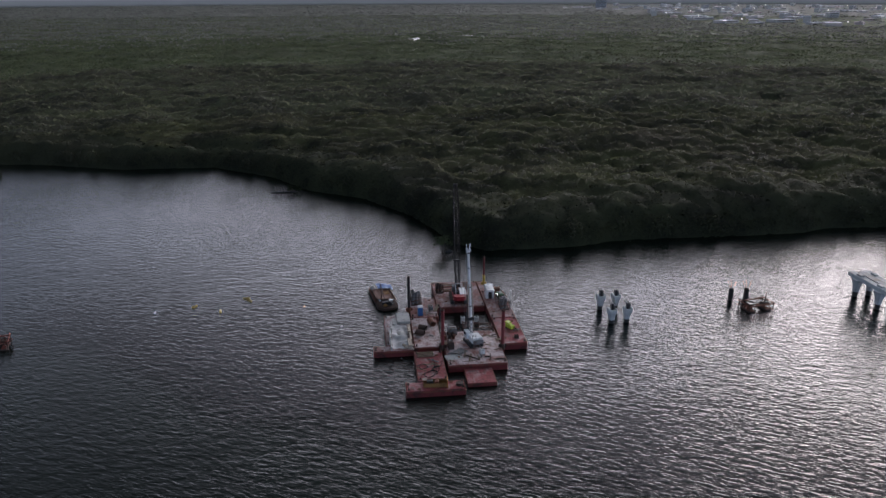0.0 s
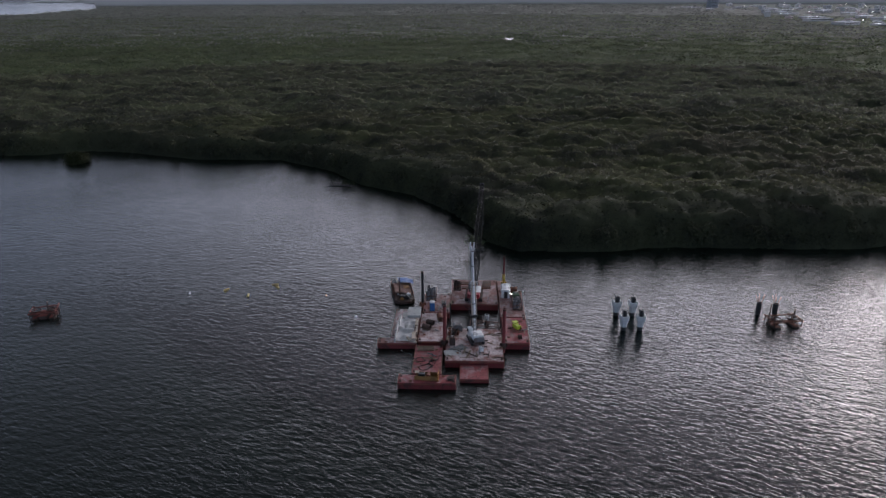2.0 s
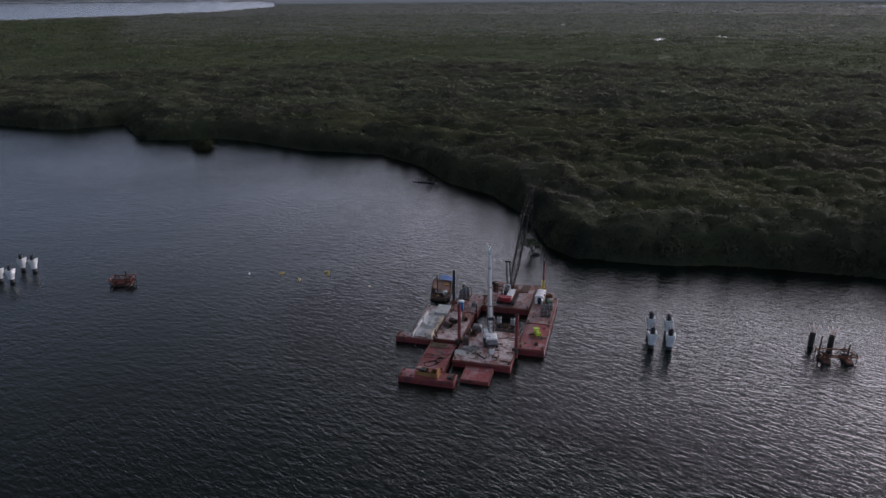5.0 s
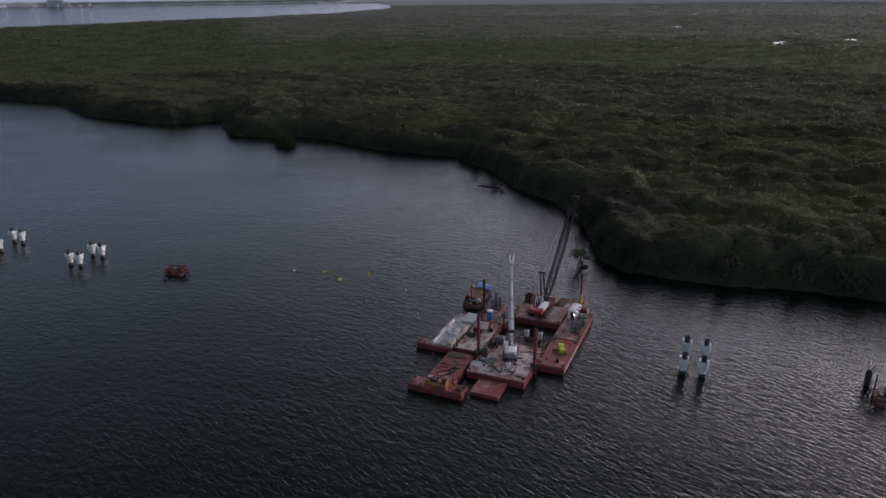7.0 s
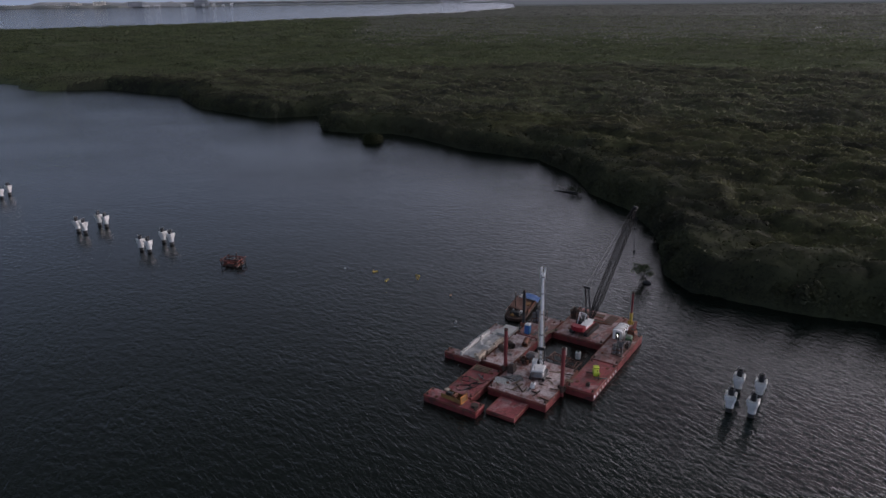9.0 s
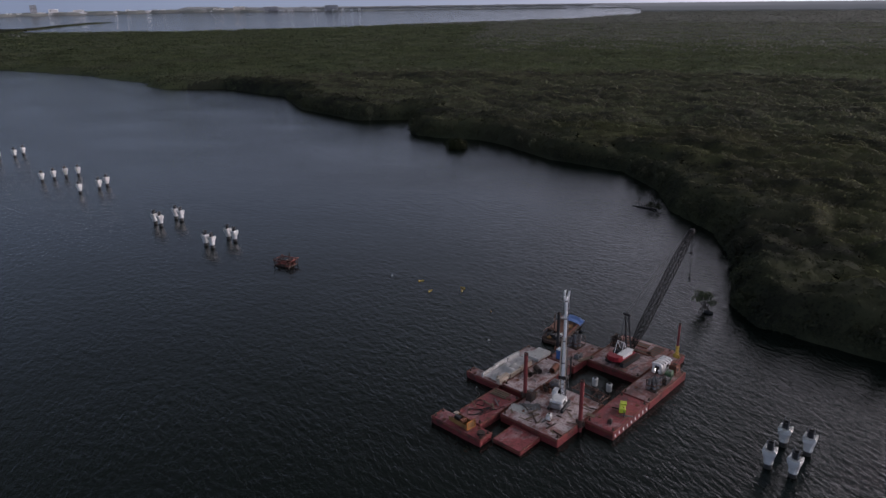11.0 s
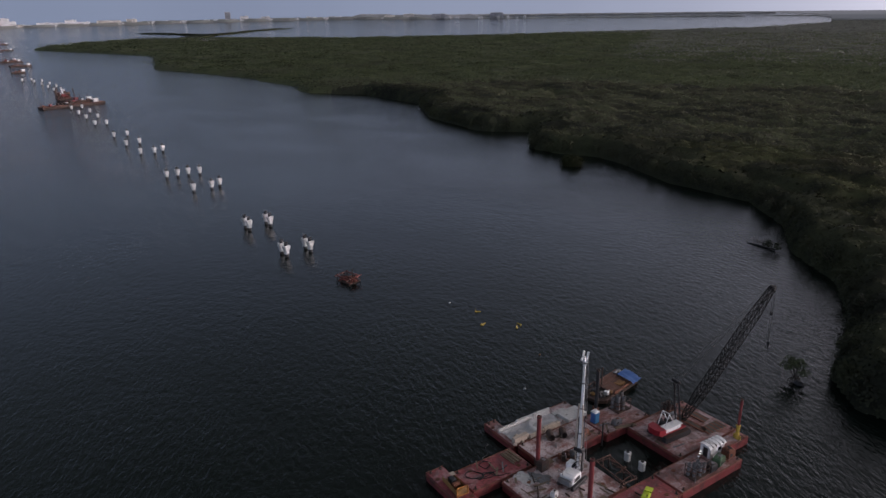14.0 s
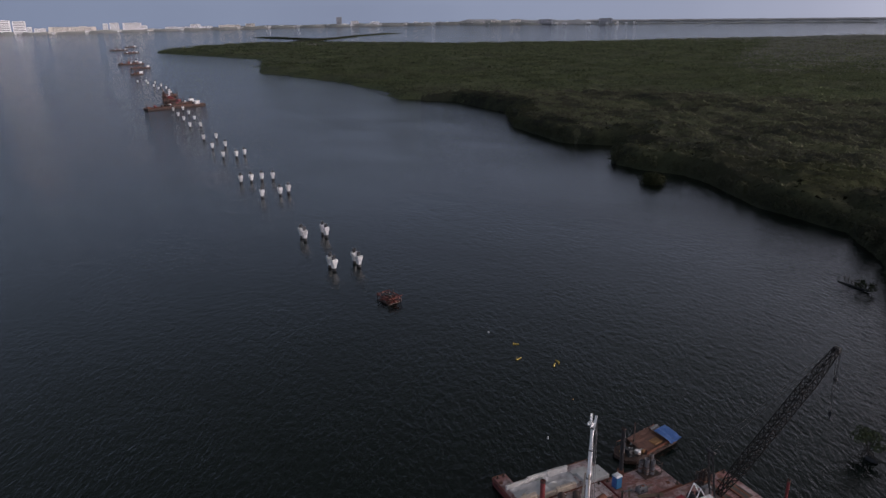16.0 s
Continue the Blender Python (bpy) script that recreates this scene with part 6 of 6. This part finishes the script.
far_barge(-600, 151.5, 108, 53, 9, 1)
far_barge(-622, 160, 108, 24, 8, 2, 1)
far_barge(-660, 154, 176, 26, 12, 3, 1)
far_barge(-704, 160, 170, 20, 12, 4)
far_barge(-1045, 158, 100, 16, 7, 6)
far_barge(-1190, 176, 104, 30, 8, 7)
far_barge(-1314, 172, 102, 42, 9, 8, 1)
far_barge(-1340, 176, 102, 20, 8, 9)
far_barge(-1790, 210, 106, 34, 9, 10)
far_barge(-1990, 196, 106, 44, 9, 11, 1)
far_barge(-2200, 240, 106, 30, 9, 12)
for x, y in ((-745, 158), (-748, 165), (-782, 158), (-784, 166), (-820, 157), (-822, 165), (-862, 155), (-864, 163), (-892, 146), (-894, 156)):
    copy_thing(proto, pose(x, y, 0, 0, 0, rng.uniform(-8, 8)))

# ---------------------------------------------------------------- shore trees, islet, snag
def tree_parts(seed, rad, tall, cards):
    rg = np.random.RandomState(seed)
    g = Geo()
    base = Vector((0, 0, 1.2))
    topp = Vector((rg.uniform(-0.5, 0.5), rg.uniform(-0.5, 0.5), tall * 0.62))
    g.cyl(base, topp, 0.24, 0.13, 8)
    for k in range(5):
        a = 2 * math.pi * k / 5 + rg.uniform(-0.3, 0.3)
        r = rg.uniform(0.6, 1.2)
        g.run([base + Vector((0, 0, rg.uniform(0, 0.7))), Vector((0.6 * r * math.cos(a), 0.6 * r * math.sin(a), 1.0)), Vector((r * math.cos(a), r * math.sin(a), -0.5))], 0.07, 5)
    for k in range(6):
        a = 2 * math.pi * k / 6 + rg.uniform(-0.3, 0.3)
        s = base.lerp(topp, rg.uniform(0.35, 0.95))
        g.cyl(s, s + Vector((rad * 0.6 * math.cos(a), rad * 0.6 * math.sin(a), tall * 0.25)), 0.1, 0.04, 6)
    lobes = 8
    la = rg.uniform(0, 6.28, lobes)
    cx, cy = np.cos(la) * rad * 0.6, np.sin(la) * rad * 0.6
    cz = tall * rg.uniform(0.28, 0.5, lobes)
    crowns = crown_cards(cx, cy, cz, rad * rg.uniform(0.4, 0.62, lobes), tall * rg.uniform(0.36, 0.48, lobes), cards // lobes, 0.4, rg)
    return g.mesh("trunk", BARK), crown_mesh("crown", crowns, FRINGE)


KINDS = [tree_parts(41, 3.2, 6.6, 560), tree_parts(42, 3.8, 7.4, 640), tree_parts(43, 2.8, 5.6, 480), tree_parts(44, 4.2, 8.2, 720)]
rng = random.Random(77)
edge = [(p, q) for p, q in zip(SHORE[8:-2], SHORE[9:-1])]
made = {}
for p, q in edge:
    n = max(1, int(math.dist(p, q) / 5.2))
    for k in range(n):
        s = (k + rng.random()) / n
        x, y = p[0] + (q[0] - p[0]) * s, p[1] + (q[1] - p[1]) * s
        dx, dy = q[0] - p[0], q[1] - p[1]
        ln = math.hypot(dx, dy)
        off = rng.uniform(2.6, 5.4)
        x, y = x - dy / ln * off, y + dx / ln * off
        i = rng.randrange(4)
        m = pose(x, y, 0, 0, 0, rng.uniform(0, 360)) @ Matrix.Diagonal((1, 1, rng.uniform(0.85, 1.1), 1))
        if i in made:
            copy_thing(made[i], m)
        else:
            t = made[i] = thing("mangrove_tree", "dark green mangrove tree on prop roots at the water's edge", "tree", (x, y, 0), 0, "mangroves at the water's edge")
            part("trunk", KINDS[i][0], BARK, t, "grey trunk on prop roots")
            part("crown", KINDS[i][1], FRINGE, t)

rg = np.random.RandomState(5)
la = rg.uniform(0, 6.28, 14)
lr = np.sqrt(rg.uniform(0, 1, 14))
v = crown_cards(np.cos(la) * lr * 4.6, np.sin(la) * lr * 3.6, np.full(14, 0.9), rg.uniform(2.0, 2.8, 14), 5.4 - 2.4 * lr + rg.uniform(-0.3, 0.3, 14), 150, 0.42, rg)
t = thing("mangrove_bush", "round dark mangrove islet standing clear of the shore", "bush", (-171.5, 304, 0), 24)
part("crown", crown_mesh("crown", v, UNDER), UNDER, t)
g = Geo()
for k in range(16):
    a = 6.28 * k / 16
    g.run([(3.6 * math.cos(a), 2.6 * math.sin(a), 1.6), (4.6 * math.cos(a + 0.1), 3.4 * math.sin(a + 0.1), -0.4)], 0.09, 5)
part("prop_roots", g, BARK, t)
part("core", Geo().loft([[(r * 1.3 * math.cos(a), r * math.sin(a), z) for a in np.linspace(0, 6.28, 12, False)] for r, z in ((3.4, 0.3), (3.8, 1.4), (2.6, 3.0), (0.8, 4.0))]), UNDER, t)

for x, y, rz, l in ((-46, 261, 172, 9.5), (-2, 231, 190, 6.0)):
    t = thing("fallen_snag", "dead bare trunk lying out over the water", "snag", (x, y, 0), rz, "fallen trunks")
    part("log", Geo().cyl((-l * 0.5, 0, 0.45), (l * 0.1, 0.2, 0.2), 0.34, 0.28, 10).cyl((l * 0.1, 0.2, 0.2), (l * 0.55, 0.6, 0.08), 0.28, 0.14, 10), RUBBER, t)
    for k in range(14):
        s = -0.42 + 0.06 * k
        b = Vector((l * s, 0.1, 0.35))
        part("branch", Geo().run([b, b + Vector((0.4, (-1) ** k * 0.7, 0.9 + 0.08 * k)), b + Vector((0.9, (-1) ** k * 1.3, 1.6 + 0.25 * (k % 3)))], 0.07, 5), BARK, t)

    rg = np.random.RandomState(int(abs(x)) + 3)
    n = 5
    v = crown_cards(rg.uniform(-l * 0.7, -l * 0.15, n), rg.uniform(-1.2, 1.2, n), rg.uniform(0.8, 1.8, n), rg.uniform(0.9, 1.5, n), rg.uniform(0.8, 1.6, n), 60, 0.28, rg)
    part("foliage", crown_mesh("foliage", v, UNDER), UNDER, t, "sparse dark leaves")

# ---------------------------------------------------------------- town behind the mangroves, far shore, distance
g = Geo()
g.add([(x, y, 2.4) for x, y in TOWN], [tuple(range(len(TOWN)))])
structure("ground", g.mesh("ground", SAND), "dusty open ground below the town", "ground")
g = Geo()
pts = [(839, 1949), (790, 1700), (832, 1490), (1000, 1370), (1400, 1180)]
for a, b in zip(pts[:-1], pts[1:]):
    d = (Vector((*b, 0)) - Vector((*a, 0))).normalized()
    nrm = Vector((-d.y, d.x, 0)) * 7
    g.add([Vector((*a, 3.2)) - nrm, Vector((*b, 3.2)) - nrm, Vector((*b, 3.2)) + nrm, Vector((*a, 3.2)) + nrm, Vector((*a, 0)) - nrm, Vector((*b, 0)) - nrm, Vector((*b, 0)) + nrm, Vector((*a, 0)) + nrm],
          [(0, 1, 2, 3), (4, 5, 1, 0), (7, 3, 2, 6)])
structure("road", g.mesh("road", ROAD), "pale causeway road at the edge of town", "road")


def building(name, label, x, y, rz, w, d, hgt, wall, roof, z=2.4, group="town buildings", floors=None):
    t = thing(name, label, "building", (x, y, z), rz, group)
    wl_ = part("wall_shell", Geo().box((0, 0, hgt / 2), (w, d, hgt), ch=0.2), wall, t)
    part("roof", Geo().box((0, 0, hgt + 0.3), (w + 0.8, d + 0.8, 0.6), ch=0.1), roof, t)
    n = floors or max(1, int(hgt / 3.6))
    for k in range(min(n, 12)):
        zz = hgt * (k + 0.55) / n
        for s in (-1, 1):
            part("window_band", Geo().box((0, s * (d / 2 + 0.06), zz), (w * 0.86, 0.12, hgt / n * 0.3)), GLASS, wl_)
    part("roof_tank", Geo().box((w * 0.22, 0, hgt + 1.6), (w * 0.16, d * 0.3, 2.2)), wall, t)
    return t


rng = random.Random(12)
protos = [building("town_building", "low pale town building with flat roof", 900, 1520, 20, 34, 18, 7, TOWN_WALL, ROOF_GREY),
          building("town_building", "low white warehouse with grey sheet roof", 1010, 1600, 12, 60, 30, 9, TOWN_WALL, ROOF_GREY),
          building("town_building", "small pink town building", 1100, 1450, 40, 20, 16, 8, PINK, CREAM),
          building("town_building", "white block of flats in town", 1150, 1800, 15, 30, 16, 17, TOWN_WALL, ROOF_GREY)]
spots = []
while len(spots) < 150:
    r, a = rng.uniform(1550, 4300), rng.uniform(12, 47)
    x, y = -20 + r * math.sin(radians(a)), r * math.cos(radians(a))
    if in_town(np.array([x]), np.array([y]))[0] and all(math.hypot(x - u, y - w) > 55 for u, w in spots):
        spots.append((x, y))
        copy_thing(protos[rng.choice((0, 0, 1, 1, 2, 3))], pose(x, y, 2.4, 0, 0, rng.uniform(0, 90)))
building("tower_block", "dark grey tower block on the skyline of the town", 1181, 3280, 20, 40, 30, 72, TOWER_GREY, TOWER_GREY, floors=12)
lp = thing("flood_lamp", "tall lit flood lamp in the town", "lamp", (870, 1530, 2.4), 0, "town lamps")
part("pole", Geo().cyl((0, 0, 0), (0, 0, 14), 0.25, 0.15, 8), STEEL_GREY, lp)
part("lamp_head", Geo().box((0, 0, 14.3), (2.4, 1.0, 1.2), ch=0.2), LAMP, lp, "lit lamp glass")
for x, y in spots[:26]:
    copy_thing(lp, pose(x + rng.uniform(-25, 25), y - 30, 2.4 + rng.uniform(-4, 0), 0, 0, 0))


def far_at(az, r):
    return -r * math.sin(radians(az)) + 65, r * math.cos(radians(az)) + 73


def far_level(az):
    """The level at which the distance stands: what lies past the far shores is drawn in, and raised to keep its place below the horizon."""
    return float(np.interp(az, (20, 27, 40, 50, 62, 72, 82, 92, 115), (14, 30, 28, 27, 33, 25, 13, 2, 0)))


def strip(name, pts, w, hgt, label, seed, level=None, leaves=None):
    """A thin wooded spit."""
    g = Geo()
    rg = random.Random(seed)
    rings = []
    for k, ((x, y), (x2, y2)) in enumerate(zip(pts, pts[1:] + pts[-1:])):
        if (x, y) == (x2, y2):
            x2, y2 = x + rings_d[0], y + rings_d[1]
        d = math.hypot(x2 - x, y2 - y)
        rings_d = ((x2 - x), (y2 - y))
        nx_, ny_ = -(y2 - y) / d, (x2 - x) / d
        ends = min(1.0, (0.25 + k) / 3, (len(pts) - 0.75 - k) / 3)
        hh, z0 = hgt * rg.uniform(0.8, 1.2) * ends, level[k] if level else 0.0
        rings.append([(x + nx_ * w * s, y + ny_ * w * s, z0 + hh * z) for s, z in ((-1, -0.4), (-0.85, 0.8), (0, 1.0), (0.85, 0.8), (1, -0.4))])
    g.loft(rings)
    return tagged(new(name, g.mesh(name, leaves or FAR_WOODS)), label, "spit", kind="structure")


def dense(pts, n):
    out = []
    for (x, y), (x2, y2) in zip(pts[:-1], pts[1:]):
        out += [(x + (x2 - x) * k / n, y + (y2 - y) * k / n + 9 * math.sin(k * 2.1 + x)) for k in range(n)]
    return out + [pts[-1]]


def far_strip(a0, a1, r, w, hgt, label, seed, step=0.4, lift=0.0, leaves=None):
    azs = list(np.arange(a0, a1, step))
    strip("far_shore", [far_at(a, r + 8 * math.sin(a * 3)) for a in azs], w, hgt, label, seed, [far_level(a) + lift for a in azs], leaves)


strip("spit", dense([(-3060, 800), (-2760, 850), (-2500, 900), (-2640, 1010), (-2980, 1240), (-3380, 1600)], 8), 22, 5.5, "thin dark mangrove spit in the far lagoon", 1, None, UNDER)
strip("spit", dense([(-2150, 700), (-2300, 790), (-2500, 890)], 6), 30, 8, "thin dark mangrove spit joining the cape", 2, None, UNDER)

# the lagoon's far reaches, up to the shores on the horizon
azs = np.linspace(26.5, 114, 96)
g = Geo()
rows_ = []
for a in azs:
    near = float(np.interp(a, (26.5, 30), (4250, 3900)))
    lv = far_level(a)
    rows_.append([(*far_at(a, near), 0.05), (*far_at(a, 4700), lv), (*far_at(a, 4850), lv + float(np.interp(a, (26.5, 31, 50, 60), (6, 24, 24, 6)))), (*far_at(a, 4850), -3)])
g.add([p for r in rows_ for p in r], [(4 * k + j, 4 * k + 4 + j, 4 * k + 5 + j, 4 * k + 1 + j) for k in range(len(azs) - 1) for j in range(3)])
structure("backdrop_water", g.mesh("backdrop_water", WATER), "pale far reaches of the lagoon", "backdrop")

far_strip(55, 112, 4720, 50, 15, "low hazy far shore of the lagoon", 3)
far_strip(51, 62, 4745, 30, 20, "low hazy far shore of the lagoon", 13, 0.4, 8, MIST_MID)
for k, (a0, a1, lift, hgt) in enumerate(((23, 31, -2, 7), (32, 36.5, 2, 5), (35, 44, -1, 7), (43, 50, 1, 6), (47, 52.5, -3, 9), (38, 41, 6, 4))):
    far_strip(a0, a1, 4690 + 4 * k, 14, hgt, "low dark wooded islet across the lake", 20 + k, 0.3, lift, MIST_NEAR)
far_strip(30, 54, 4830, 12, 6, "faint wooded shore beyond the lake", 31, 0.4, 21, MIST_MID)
FAR = [(25, 54, 37, 0), (65, 82, 38, 0), (0, 20, 52, 2), (87, 93, 46, 1), (100, 115, 48, 1), (130, 195, 46, 2), (215, 222, 41, 0), (227, 240, 40, 0), (250, 277, 40, 1), (277, 288, 44, 1), (320, 340, 46, 1), (342, 358, 46, 0),
       (362, 378, 42, 0), (380, 398, 45, 1), (410, 430, 43, 2), (430, 445, 43, 2), (455, 470, 41, 2), (530, 548, 45, 1), (556, 590, 44, 0), (608, 617, 31, 3), (632, 645, 37, 0), (665, 680, 38, 1), (686, 707, 41, 2),
       (738, 745, 38, 1), (775, 786, 38, 3), (800, 812, 39, 1), (838, 852, 39, 0), (868, 885, 36, 2), (900, 918, 34, 2), (948, 972, 34, 3), (1050, 1072, 32, 3)]
for x0, x1, top, kind in FAR:
    az = 62.73 - math.degrees(math.atan(((x0 + x1) / 2 - 784) / 1241.5))
    wide = (x1 - x0) * 3.75
    base = far_level(az) + 1
    hgt = max(6.0, 73.4 - (top - (38.5 - 0.0087 * x0)) * 3.78 - base)
    x, y = far_at(az, 4700)
    building("hotel_block", ("white hotel block on the far shore", "white hotel block on the far shore", "cream hotel block on the far shore", "grey tower on the far shore")[kind], x, y, az, wide, 24, hgt,
             (WHITE_CLEAN, WHITE_CLEAN, CREAM, TOWER_GREY)[kind], ROOF_GREY, base, "hotels on the far shore", 8)
rng = random.Random(4)
for k in range(170):
    az = rng.uniform(47, 98) if k < 40 else rng.uniform(62, 98)
    x, y = far_at(az, 4690)
    building("shore_house", "low pale building on the far shore", x, y, az + rng.uniform(-10, 10), rng.uniform(8, 40), 18, rng.uniform(5, 15), rng.choice((WHITE, WHITE_CLEAN, WHITE_CLEAN, CREAM, TOWER_GREY)), ROOF_GREY, far_level(az) + 1, "hotels on the far shore", 3)

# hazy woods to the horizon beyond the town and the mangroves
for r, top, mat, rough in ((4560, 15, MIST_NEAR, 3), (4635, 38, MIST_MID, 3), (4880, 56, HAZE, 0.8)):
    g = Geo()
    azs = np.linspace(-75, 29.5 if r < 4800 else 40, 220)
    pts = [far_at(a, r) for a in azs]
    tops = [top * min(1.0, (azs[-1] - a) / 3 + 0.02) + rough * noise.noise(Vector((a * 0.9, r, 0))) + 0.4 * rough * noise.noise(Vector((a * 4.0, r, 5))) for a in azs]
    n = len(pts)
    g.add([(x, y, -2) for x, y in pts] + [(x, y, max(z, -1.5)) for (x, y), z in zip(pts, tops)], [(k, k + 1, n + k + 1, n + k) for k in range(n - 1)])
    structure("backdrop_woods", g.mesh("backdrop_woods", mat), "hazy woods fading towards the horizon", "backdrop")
